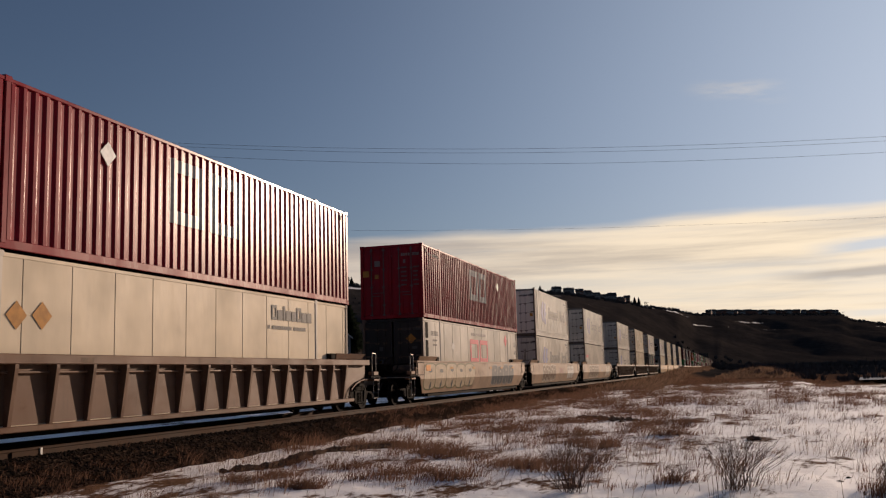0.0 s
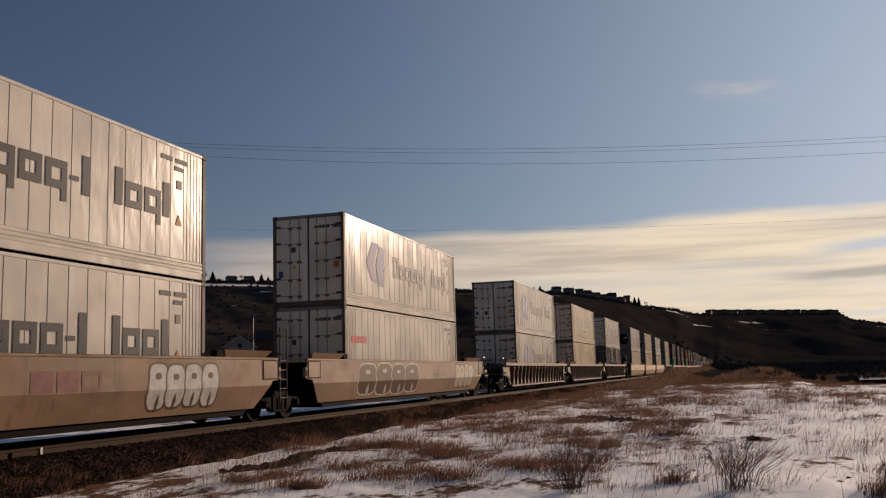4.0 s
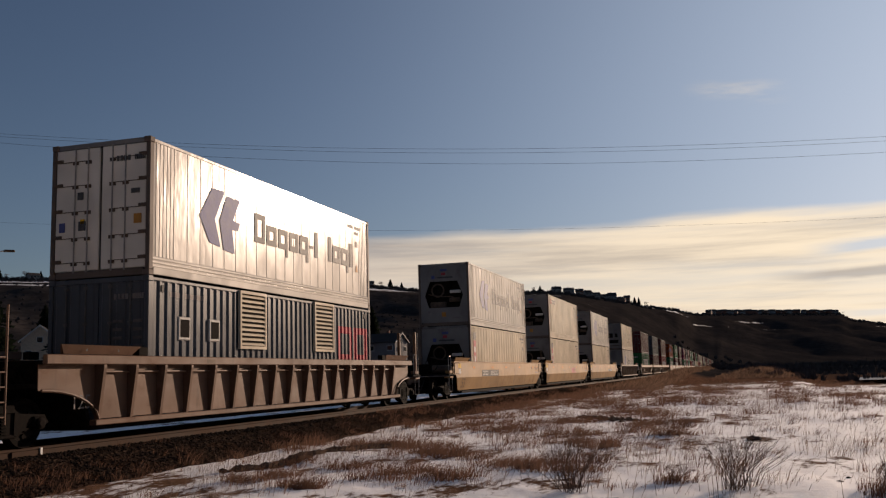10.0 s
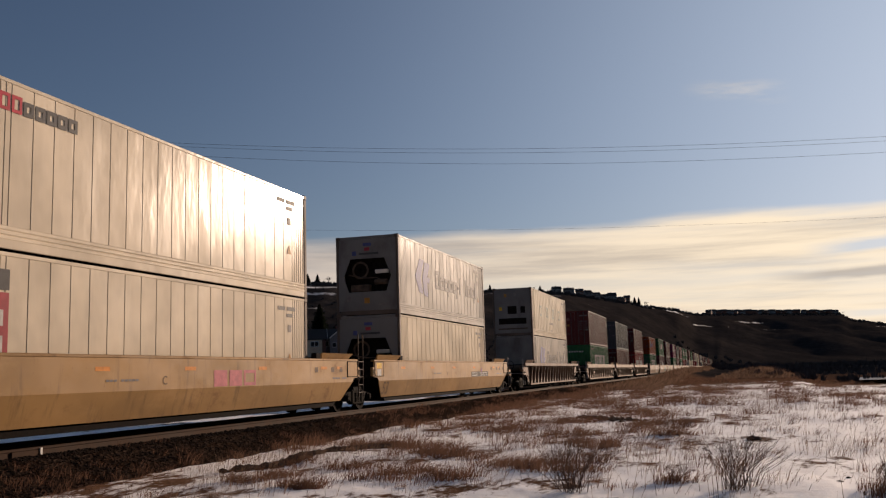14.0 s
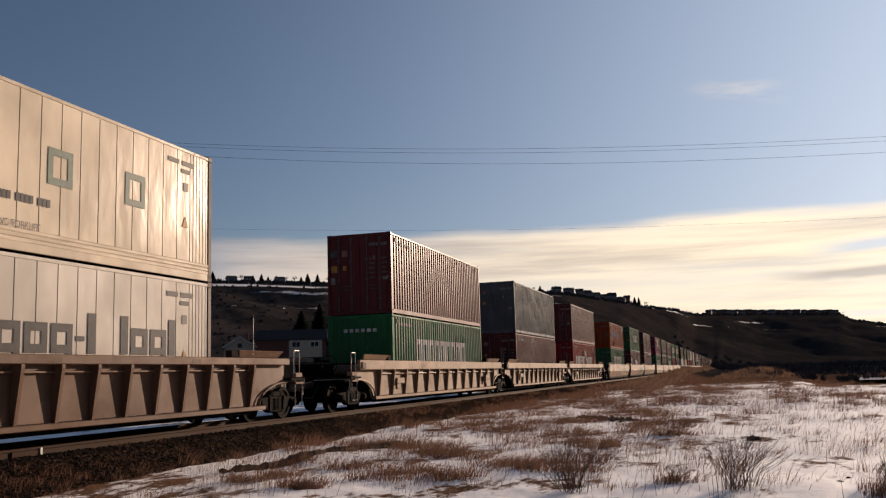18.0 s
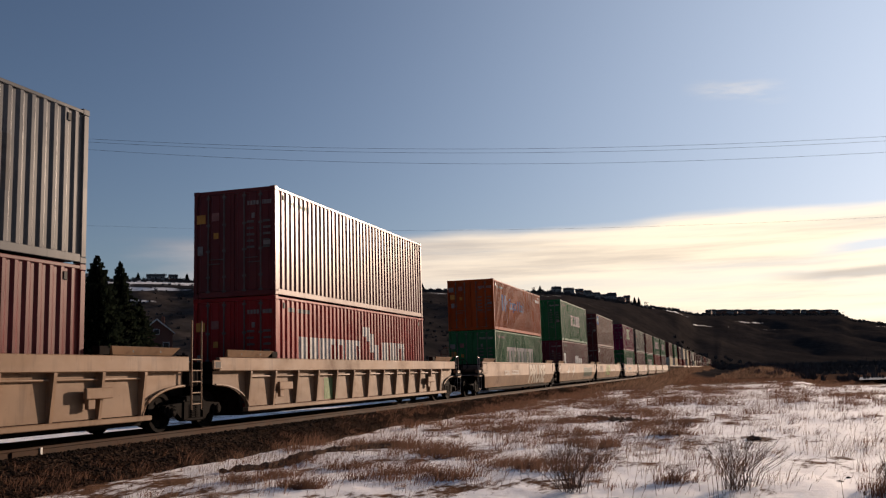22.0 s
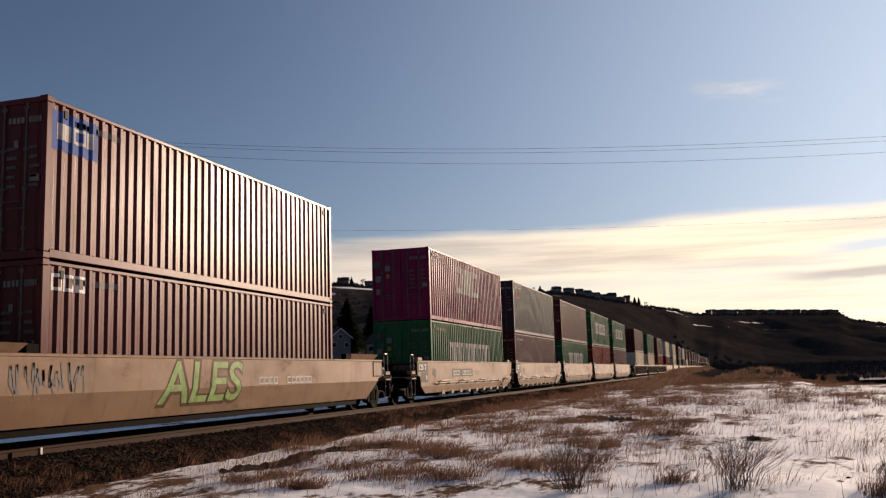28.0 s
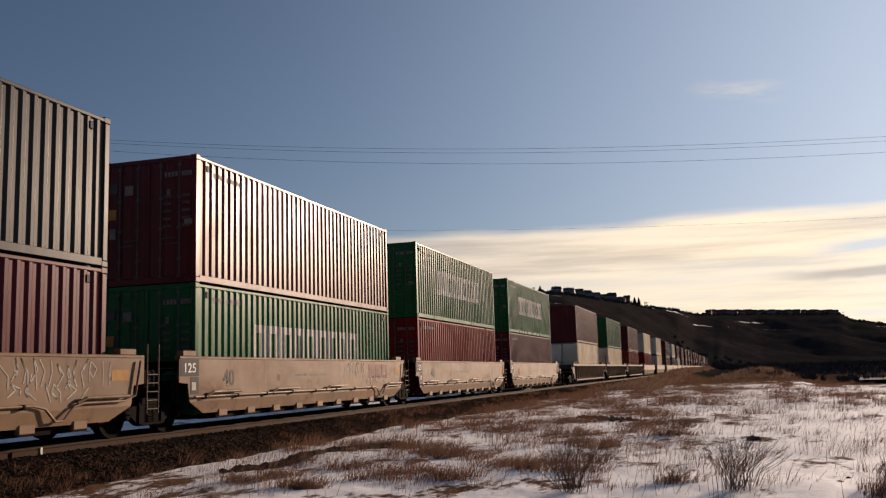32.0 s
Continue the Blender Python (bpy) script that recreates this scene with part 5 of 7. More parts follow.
            tagged(part("code_mark", code, INK[ink], ob), kind="stuff")
            if style == "dry":
                small = Build()
                for j in range(5):
                    z0 = H - 0.95 - 0.17 * j
                    small.box(0.38, 0.62 - 0.05 * r.random(), y0, y1, z0, z0 + 0.06, 0.003).box(0.86, 1.08 - 0.06 * r.random(), y0, y1, z0, z0 + 0.06, 0.003)
                tagged(part("small_print", small, INK["print_grey"], ob), kind="stuff")
    if L > 14:
        # the long boxes are wider, those in the well a little less
        for c in ob.children:
            c.scale[0] = 1.062 if z > 2 else 1.024
    MOVING.append((ob, s + L / 2, z))
    return ob


# ---- well cars ----
SIDE_X = 1.42


def truck_mesh():
    frame_ = []
    for sx in (-1, 1):
        b = Build()
        x = sx * 1.02
        b.prism([(-1.15, 0.42), (-1.05, 0.56), (-0.45, 0.60), (-0.3, 0.72), (0.3, 0.72), (0.45, 0.60), (1.05, 0.56), (1.15, 0.42), (0.95, 0.36), (0.75, 0.46), (0.42, 0.22), (-0.42, 0.22), (-0.75, 0.46), (-0.95, 0.36)], x - 0.07, x + 0.07, 0)
        for y in (-0.89, 0.89):
            b.box(min(x, x + sx * 0.12), max(x, x + sx * 0.12), y - 0.15, y + 0.15, 0.32, 0.54, 0.03)
            b.disc(0, 0, y, 0.42, [(x + sx * 0.12, 0.1), (x + sx * 0.15, 0.1), (x + sx * 0.17, 0.06)], 12)
        b.box(x - 0.1, x + 0.1, -0.36, 0.36, 0.2, 0.27, 0.02).box(x - 0.09, x + 0.09, -0.34, 0.34, 0.6, 0.74, 0.02)
        for y in (-0.37, 0.37):
            b.prism([(y - 0.06, 0.24), (y + 0.06, 0.24), (y + 0.05, 0.62), (y - 0.05, 0.62)], x - 0.1, x + 0.1, 0)
        frame_.append(b.mesh("side_frame"))
    springs = []
    for sx in (-1, 1):
        coil = []
        for k in range(6):
            coil += [(sx * 1.06, 0.27 + k * 0.05), (sx * 1.13, 0.28 + k * 0.05), (sx * 1.13, 0.30 + k * 0.05), (sx * 1.085, 0.31 + k * 0.05)]
        for y in (-0.15, 0.02):
            springs.append(Build().prism(coil + [(sx * 1.06, 0.58)], y, y + 0.13).mesh("spring"))
    bolster = Build().box(-1.05, 1.05, -0.2, 0.2, 0.5, 0.66, 0.03).mesh("bolster")
    w = Build()
    w.disc(0, 0, 0, 0, [(-1.12, 0.07), (-1.1, 0.11), (-0.98, 0.11), (-0.95, 0.08), (0.95, 0.08), (0.98, 0.11), (1.1, 0.11), (1.12, 0.07)], 12)
    for sx in (-1, 1):
        w.disc(0, 0, 0, 0, [(sx * x, r) for x, r in ((0.68, 0.30), (0.68, 0.445), (0.71, 0.445), (0.72, 0.42), (0.82, 0.415), (0.82, 0.33), (0.79, 0.30), (0.775, 0.16), (0.83, 0.13))], 28)
    for sx in (-1, 1):
        for k in range(5):
            a = 2 * math.pi * k / 5
            w.box(sx * 0.795 - 0.01, sx * 0.795 + 0.01, 0.22 * math.cos(a) - 0.035, 0.22 * math.cos(a) + 0.035, 0.22 * math.sin(a) - 0.035, 0.22 * math.sin(a) + 0.035)
    return dict(frames=frame_, springs=springs, bolster=bolster, wheelset=w.mesh("wheelset"))


WHEELS = []


def add_truck(car, y, near):
    d = shared("truck", truck_mesh)
    t = part("truck", d["bolster"], TRUCK_STEEL, car, "near-black cast steel bogie", (0, y, 0))
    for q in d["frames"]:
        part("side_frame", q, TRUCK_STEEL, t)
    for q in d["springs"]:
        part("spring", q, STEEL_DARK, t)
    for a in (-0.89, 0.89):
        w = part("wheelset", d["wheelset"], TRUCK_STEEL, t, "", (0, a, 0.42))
        if near:
            WHEELS.append((w, a))


def ladder(x, y0, y1, z0, z1, n):
    b = Build()
    for y in (y0, y1):
        b.tube([(x, y, z0), (x, y, z1)], 0.02)
    for k in range(n):
        z = z0 + (z1 - z0) * (k + 0.5) / n * 0.62
        b.tube([(x, y0, z), (x, y1, z)], 0.014)
    return b


def well_car(kind, half, s, ends, mat, label, far=False):
    """kind: ribbed, beam (deep chord and wide posts), smooth, rails (forty-foot with pipes). s: middle of the car along the train.
    ends: for the near and the far end, joint (a shared bogie, the near car carries it) or free (own bogie and coupler)."""
    car = thing("well_car", label, "rail car", "well cars of the train")
    top, low = 1.57, 0.36
    hn = half + ((1.45 if kind == "rails" else 0.4) if ends[0] == "free" else 0)
    hf = half + (0.4 if ends[1] == "free" else 0)
    X = SIDE_X
    for sx in (-1, 1):
        def bx(b, xa, xb, *r, c=0.01):
            return b.box(min(sx * xa, sx * xb), max(sx * xa, sx * xb), *r, c)
        def slope(za, zb, yn, yf, xa, xb):
            """A side plate whose lower corners are cut back over the bogies."""
            arc = [(1.5 * math.sin(radians(q)), za + 0.6 * math.cos(radians(q))) for q in range(4, 91, 8)]
            return Build().prism([(-hn, za + 0.6), (-hn, zb), (hf, zb), (hf, za + 0.6)] + [(hf - u, w) for u, w in arc] + [(-hn + u, w) for u, w in arc[::-1]], min(sx * xa, sx * xb), max(sx * xa, sx * xb), 0)
        if kind in ("ribbed", "beam"):
            ch = 0.17 if kind == "ribbed" else 0.31
            part("top_chord", bx(Build(), X - 0.10, X, -hn, hf, top - ch, top, c=0.015), mat, car)
            part("side_sheet", slope(low, top - ch, 0, 0, X - 0.185, X - 0.17), mat, car)
            for e, y in ((-1, -hn), (1, hf)):
                part("skirt_lip", Build().tube([(sx * (X - 0.1), y - e * 1.5 * math.sin(radians(q)), low + 0.6 * math.cos(radians(q))) for q in range(0, 91, 10)], 0.028), mat, car)
            part("bottom_chord", bx(Build(), X - 0.15, X + 0.0, -hn + 1.3, hf - 1.3, low - 0.05, low + 0.05, c=0.012), mat, car)
            n = 17 if kind == "ribbed" else 13
            post = shared(("post", kind, sx), lambda: Build().prism([(sx * (X - 0.17), low), (sx * (X - 0.17), top - ch), (sx * (X + (0.03 if kind == "ribbed" else -0.01)), top - ch), (sx * (X + (0.03 if kind == "ribbed" else -0.01)), top - ch - 0.06), (sx * (X - 0.095), low + 0.05)], -0.04, 0.04).mesh("post"))
            for k in range(n):
                y = -half + 1.5 + (2 * half - 3.0) * k / (n - 1)
                part("post", post, mat, car, "", (0, y, 0))
            if not far and sx > 0:
                for k in range(n - 1):
                    y = -half + 1.5 + (2 * half - 3.0) * (k + 0.5) / (n - 1)
                    g = (2 * half - 3.0) / (n - 1) / 2 - 0.06
                    part("stiffener", Build().tube([(X - 0.11, y - g, top - ch - 0.13), (X - 0.11, y + g, top - ch - 0.13)], 0.022), mat, car)
        else:
            side = Build()
            fold = 0.90 if kind == "smooth" else 0.62
            xi = X - (0.16 if kind == "smooth" else 0.05)
            # upper face and, below a crease, a face that leans in
            side.prism([(-hn + 0.4, fold), (-hn + 0.32, 1.0), (-hn, 1.03), (-hn, top), (hf, top), (hf, 1.03), (hf - 0.32, 1.0), (hf - 0.4, fold)], min(sx * (X - 0.03), sx * X), max(sx * (X - 0.03), sx * X), 0)
            yn, yf = -hn + 0.9, hf - 0.9
            side.add([(sx * X, yn - 0.5, fold), (sx * X, yf + 0.5, fold), (sx * xi, yf - 0.1, low), (sx * xi, yn + 0.1, low),
                      (sx * (X - 0.03), yn - 0.5, fold), (sx * (X - 0.03), yf + 0.5, fold), (sx * (xi - 0.03), yf - 0.1, low), (sx * (xi - 0.03), yn + 0.1, low)],
                     [(0, 1, 2, 3), (7, 6, 5, 4), (0, 3, 7, 4), (1, 5, 6, 2), (3, 2, 6, 7)])
            part("side_wall", side, mat, car)
            if kind == "smooth":
                for e, y in ((-1, -hn), (1, hf)):
                    part("end_plate", bx(Build(), X - 0.01, X + 0.014, min(y - e * 0.06, y - e * 0.8), max(y - e * 0.06, y - e * 0.8), 1.06, 1.5, c=0.006), mat, car)
                    if not far and sx > 0:
                        part("plate_edge", Build().ring(X + 0.002, X + 0.019, min(y - e * 0.045, y - e * 0.815), max(y - e * 0.045, y - e * 0.815), 1.045, 1.515, 0.02), STEEL_DARK, car)
                        pocket = part("stake_pocket", Build().box(X - 0.08, X + 0.012, min(y + e * 0.004, y + e * 0.13), max(y + e * 0.004, y + e * 0.13), 1.05, 1.34, 0.01), mat, car)
                        # the slot is a near-black plate, coloured as the dark inside
                        part("pocket_slot", Build().box(X + 0.0125, X + 0.018, min(y + e * 0.04, y + e * 0.095), max(y + e * 0.04, y + e * 0.095), 1.1, 1.27, 0.002), STEEL_DARK, pocket)
            part("top_chord", bx(Build(), X - 0.12, X + 0.012, -hn, hf, top - 0.05, top + 0.012, c=0.012), mat, car)
            if kind == "rails" and sx > 0:
                z, x = 0.72, X + 0.06
                e = half - 3.1
                part("pipe", Build().tube([(x, -half + 0.5, z), (x, e, z), (x, e + 0.3, z - 0.06), (x, e + 0.55, z - 0.28), (x, e + 0.75, z - 0.28), (x, e + 1.0, z - 0.06), (x, e + 1.25, z), (x, half - 0.7, z), (x, half - 0.35, z + 0.1), (x, half - 0.2, top - 0.1)], 0.024), mat, car)
                for y in (-half + 1.1, -half + 4.1, -half + 7.3, half - 1.9):
                    part("pipe_guard", Build().tube([(x, y - 0.1, z + 0.01), (x + 0.04, y + 0.1, z + 0.09), (x + 0.04, y + 1.3 if y < half - 2.5 else half - 0.6, z + 0.09)], 0.03), mat, car)
                for k in range(8):
                    y = -half + 0.9 + k * (half * 2 - 4.2) / 7
                    part("pipe_clip", Build().box(X, x + 0.03, y - 0.03, y + 0.03, z - 0.06, z + 0.03, 0.005), STEEL_DARK, car)
                for k in range(9):
                    y = -half + 1.8 + k * (2 * half - 3.6) / 8
                    part("foot_bracket", bx(Build(), X - 0.12, X - 0.02, y - 0.18, y + 0.18, 0.27, 0.42), mat, car)
        # guides for the boxes, at both ends, on top of the chord
        for e, y in ((-1, -hn), (1, hf)):
            if kind == "rails":
                part("lock_box", bx(Build(), X - 0.2, X - 0.04, min(y - e * 0.2, y - e * 0.7), max(y - e * 0.2, y - e * 0.7), top + 0.014, top + 0.13), mat, car)
                continue
            y0 = y - e * 0.35
            y1 = y - e * 2.6
            a, c = sorted((y0, y1))
            zb, zt, tb, tt = top + 0.014, top + 0.17, 0.16, 0.0
            rim = [(sx * u, v, z) for u, v, z in ((X - 0.09, a + tb, zb), (X - 0.09, c - tb, zb), (X + 0.0, c - tt, zt), (X + 0.0, a + tt, zt), (X - 0.16, a + tb, zb), (X - 0.16, c - tb, zb), (X - 0.03, c - tt, zt + 0.008), (X - 0.03, a + tt, zt + 0.008))]
            part("container_guide", Build().add(rim, [(0, 1, 2, 3), (7, 6, 5, 4), (0, 3, 7, 4), (1, 5, 6, 2), (3, 2, 6, 7), (0, 4, 5, 1)]), mat, car)
            if not far and sx > 0:
                for f in (0.3, 0.7):
                    part("guide_hole", Build().disc(0, 0, y0 + (y1 - y0) * f, top + 0.085, [(X - 0.02, 0.001), (X - 0.012, 0.026)], 10), INK["black"], car) if kind in ("ribbed", "beam") else None
            part("lock_box", bx(Build(), X - 0.2, X - 0.04, min(y1, y1 - e * 0.3), max(y1, y1 - e * 0.3), top + 0.01, top + 0.17), STEEL_DARK, car)
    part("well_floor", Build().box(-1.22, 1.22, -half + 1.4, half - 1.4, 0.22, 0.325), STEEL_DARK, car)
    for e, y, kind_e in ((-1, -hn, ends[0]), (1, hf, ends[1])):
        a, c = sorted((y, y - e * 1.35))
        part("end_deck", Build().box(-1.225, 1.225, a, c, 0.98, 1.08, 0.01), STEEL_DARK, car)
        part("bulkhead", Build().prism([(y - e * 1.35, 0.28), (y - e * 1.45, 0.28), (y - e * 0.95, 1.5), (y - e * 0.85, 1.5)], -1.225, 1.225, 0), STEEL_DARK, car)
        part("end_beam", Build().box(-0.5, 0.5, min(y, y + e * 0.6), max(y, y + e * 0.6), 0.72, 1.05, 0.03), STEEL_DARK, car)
        if kind_e == "free":
            add_truck(car, y - e * 0.1, not far)
            part("end_platform", Build().box(-1.45, 1.45, min(y + e * 0.02, y + e * 0.85), max(y + e * 0.02, y + e * 0.85), 1.0, 1.06, 0.01), STEEL_DARK, car)
            part("coupler", Build().box(-0.12, 0.12, min(y + e * 0.5, y + e * 2.25), max(y + e * 0.5, y + e * 2.25), 0.74, 0.92, 0.03).box(-0.2, 0.2, min(y + e * 1.85, y + e * 2.25), max(y + e * 1.85, y + e * 2.25), 0.66, 1.0, 0.05), STEEL_MID, car)
            part("brake_hose", Build().tube([(0.35, y + e * 0.8, 0.8), (0.38, y + e * 1.3, 0.45), (0.3, y + e * 1.9, 0.5)], 0.025), RUBBER, car)
            part("side_step", Build().tube([(1.42, y + e * 0.3, 1.0), (1.42, y + e * 0.3, 0.35), (1.42, y + e * 0.7, 0.35), (1.42, y + e * 0.7, 1.0)], 0.014), GALV, car)
            part("step_plate", Build().box(1.2, 1.46, min(y + e * 0.26, y + e * 0.74), max(y + e * 0.26, y + e * 0.74), 0.9, 0.96, 0.01).box(1.25, 1.44, min(y + e * 0.3, y + e * 0.7), max(y + e * 0.3, y + e * 0.7), 1.08, 1.2, 0.01), mat, car)
            part("handrail", Build().tube([(1.38, y + e * 0.3, 1.06), (1.38, y + e * 0.3, 1.72), (1.38, y + e * 0.34, 1.78), (1.38, y + e * 0.6, 1.78), (1.38, y + e * 0.64, 1.72), (1.38, y + e * 0.64, 1.06)], 0.016), GALV, car)
            part("uncoupling_lever", Build().tube([(1.4, y + e * 0.82, 0.62), (1.42, y + e * 0.86, 0.98), (0.3, y + e * 0.9, 0.98), (0.15, y + e * 1.3, 0.9)], 0.016), GALV, car)
            part("air_tank", Build().disc(0, 0, y - e * 0.75, 1.28, [(0.2, 0.02), (0.24, 0.14), (0.3, 0.17), (1.0, 0.17), (1.06, 0.14), (1.1, 0.02)], 14), STEEL_MID, car) if e < 0 else None
            part("brake_wheel", Build().tube([(0.6 + 0.26 * math.cos(math.pi * q / 8), y + e * 0.5, 1.45 + 0.26 * math.sin(math.pi * q / 8)) for q in range(17)], 0.018).tube([(0.34, y + e * 0.5, 1.45), (0.86, y + e * 0.5, 1.45)], 0.015).tube([(0.6, y + e * 0.5, 1.06), (0.6, y + e * 0.5, 1.71)], 0.02), STEEL_DARK, car) if e < 0 else None
        else:
            if e < 0:
                continue
            add_truck(car, y + 0.72, not far)
            part("brake_box", Build().box(1.05, 1.34, y + 0.1, y + 0.5, 0.95, 1.3, 0.03), STEEL_DARK, car)
            part("ladder", ladder(1.40, y + e * 0.12, y + e * 0.5, 0.45, 1.8 if kind == "rails" else 2.35, 5), mat if kind in ("ribbed", "beam") else STEEL_MID, car)
    MOVING.append((car, s, 0.0))
    return car


# ---- paint on the cars ----
def side_x(kind, z):
    """Where the outer face of a car's side stands at a height."""
    if kind == "box":
        return 1.240
    if kind == "short_box":
        return 1.211
    if kind in ("ribbed", "beam"):
        return SIDE_X
    fold, xi = (0.90, SIDE_X - 0.16) if kind == "smooth" else (0.62, SIDE_X - 0.05)
    return SIDE_X if z >= fold else SIDE_X + (xi - SIDE_X) * (fold - z) / (fold - 0.36)


def lettering(car, kind, text, y0, z0, height, ink, name="number", lift=0.005, fat=0.0, width=None, slant=0.0):
    """Readable letters of the built-in font, laid on the car's side."""
    cu = bpy.data.curves.new("letters", "FONT")
    cu.body, cu.size, cu.offset, cu.resolution_u, cu.shear = text, height / 0.72, fat, 3, slant
    tmp = bpy.data.objects.new("letters", cu)
    me = bpy.data.meshes.new_from_object(tmp)
    bpy.data.objects.remove(tmp)
    bm = bmesh.new()
    bm.from_mesh(me)
    lo, hi = min(v.co.x for v in bm.verts), max(v.co.x for v in bm.verts)
    k = width / (hi - lo) if width else 1.0
    for v in bm.verts:
        v.co = Vector((0, y0 + (v.co.x - lo) * k, z0 + v.co.y))
    fold = 0.90 if kind == "smooth" else 0.62
    bmesh.ops.bisect_plane(bm, geom=bm.verts[:] + bm.edges[:] + bm.faces[:], plane_co=(0, 0, fold), plane_no=(0, 0, 1))
    for v in bm.verts:
        v.co.x = side_x(kind, v.co.z) + lift
    bm.to_mesh(me)
    bm.free()
    me.materials.clear()
    me.materials.append(None)
    return part(name, me, INK[ink], car)


def plate(car, kind, name, ink, y0, y1, z0, z1, lift=0.005):
    fold = 0.90 if kind == "smooth" else 0.62
    zs = [z0] + ([fold] if z0 < fold < z1 else []) + [z1]
    b = Build()
    for za, zb in zip(zs, zs[1:]):
        b.add([(side_x(kind, za) + lift, y0, za), (side_x(kind, za) + lift, y1, za), (side_x(kind, zb) + lift, y1, zb), (side_x(kind, zb) + lift, y0, zb)], [(0, 1, 2, 3)])
    return part(name, b, INK[ink], car)


def bars(car, kind, name, ink, spec, y0, y1, z0, h, lift=0.006):
    """Plain bars in place of a number or a word, a part for each sign."""
    for sign in letters(spec, y0, y1, z0, h):
        b = Build()
        for a, e, za, zb in sign:
            b.add([(side_x(kind, za) + lift, a, za), (side_x(kind, za) + lift, e, za), (side_x(kind, zb) + lift, e, zb), (side_x(kind, zb) + lift, a, zb)], [(0, 1, 2, 3)])
        part(name, b, INK[ink], car)


def blob(car, kind, name, ink, cy, cz, ry, rz, lift, seed, power=3.0):
    """A rounded sprayed shape that follows the crease of the side."""
    fold = 0.90 if kind == "smooth" else 0.62
    zs = sorted(set([cz + rz * math.sin(math.pi * (k / 14 - 0.5)) for k in range(15)] + ([fold] if abs(fold - cz) < rz else [])))
    b, rows = Build(), []
    for z in zs:
        w = ry * max(0.0, 1 - abs((z - cz) / rz) ** power) ** (1 / power)
        a = cy - w * (1 + 0.18 * noise.noise(Vector((z * 3.1, seed, 0))))
        e = cy + w * (1 + 0.18 * noise.noise(Vector((z * 3.1, seed + 9, 0))))
        rows.append(((side_x(kind, z) + lift, a, z), (side_x(kind, z) + lift, e, z)))
    b.v = [p for r in rows for p in r]
    b.f = [(2 * k, 2 * k + 1, 2 * k + 3, 2 * k + 2) for k in range(len(rows) - 1)]
    return part(name, b, INK[ink], car)


def graffiti(car, kind, y0, y1, z0, z1, n, edge, fill, seed, hole=""):
    """A row of leaning bubble shapes that overlap: an outline, a filling, a small eye above and a slot below in each."""
    step = (y1 - y0) / n
    for k in range(n):
        j, q = noise.noise(Vector((k * 2.3, seed, 1))), noise.noise(Vector((k * 1.7, seed + 5, 3)))
        cy, cz = y0 + (k + 0.5) * step + 0.14 * step * j, (z0 + z1) / 2 + 0.06 * q
        ry, rz = step * (0.56 + 0.06 * q), (z1 - z0) / 2 * (0.93 + 0.14 * j)
        blob(car, kind, "graffiti_outline", edge, cy, cz, ry, rz, 0.004 + 0.0008 * k, seed + k, 3.6)
        blob(car, kind, "graffiti_fill", fill, cy, cz, ry - 0.05, rz - 0.05, 0.0044 + 0.0008 * k, seed + k, 3.6)
        blob(car, kind, "graffiti_stroke", hole or edge, cy + ry * 0.1 * q, cz + rz * (0.42 + 0.1 * j), ry * 0.26, rz * (0.13 + 0.05 * q), 0.0104 + 0.0002 * k, seed + k, 2.5)
        blob(car, kind, "graffiti_stroke", hole or edge, cy + ry * (0.12 + 0.2 * j), cz - rz * 0.66, ry * 0.13, rz * 0.36, 0.0112 + 0.0002 * k, seed + k + 3, 1.3)


def scribble(car, kind, y0, y1, z0, z1, n, ink, seed, width=0.022):
    """Scrawled tags: thin bent strokes, that cannot be read."""
    r = random.Random(seed)
    step = (y1 - y0) / n
    for k in range(n):
        b = Build()
        cy, h = y0 + (k + 0.5) * step, (z1 - z0) * r.uniform(0.6, 1.0)
        zz = z0 + (z1 - z0 - h) * r.random()
        pts = [(cy + step * 0.5 * r.uniform(-1, 1), zz + h * f) for f in (0.0, 0.55, 1.0, 0.62, 0.2, 0.5)[:r.choice((3, 4, 5, 6))]]
        for (ya, za), (yb, zb) in zip(pts, pts[1:]):
            d = max(1e-4, math.hypot(yb - ya, zb - za))
            u, w = -(zb - za) / d * width / 2, (yb - ya) / d * width / 2
            b.add([(side_x(kind, z) + 0.006, y, z) for y, z in ((ya + u, za + w), (yb + u, zb + w), (yb - u, zb - w), (ya - u, za - w))], [(0, 1, 2, 3)])
        part("graffiti_stroke", b, INK[ink], car)


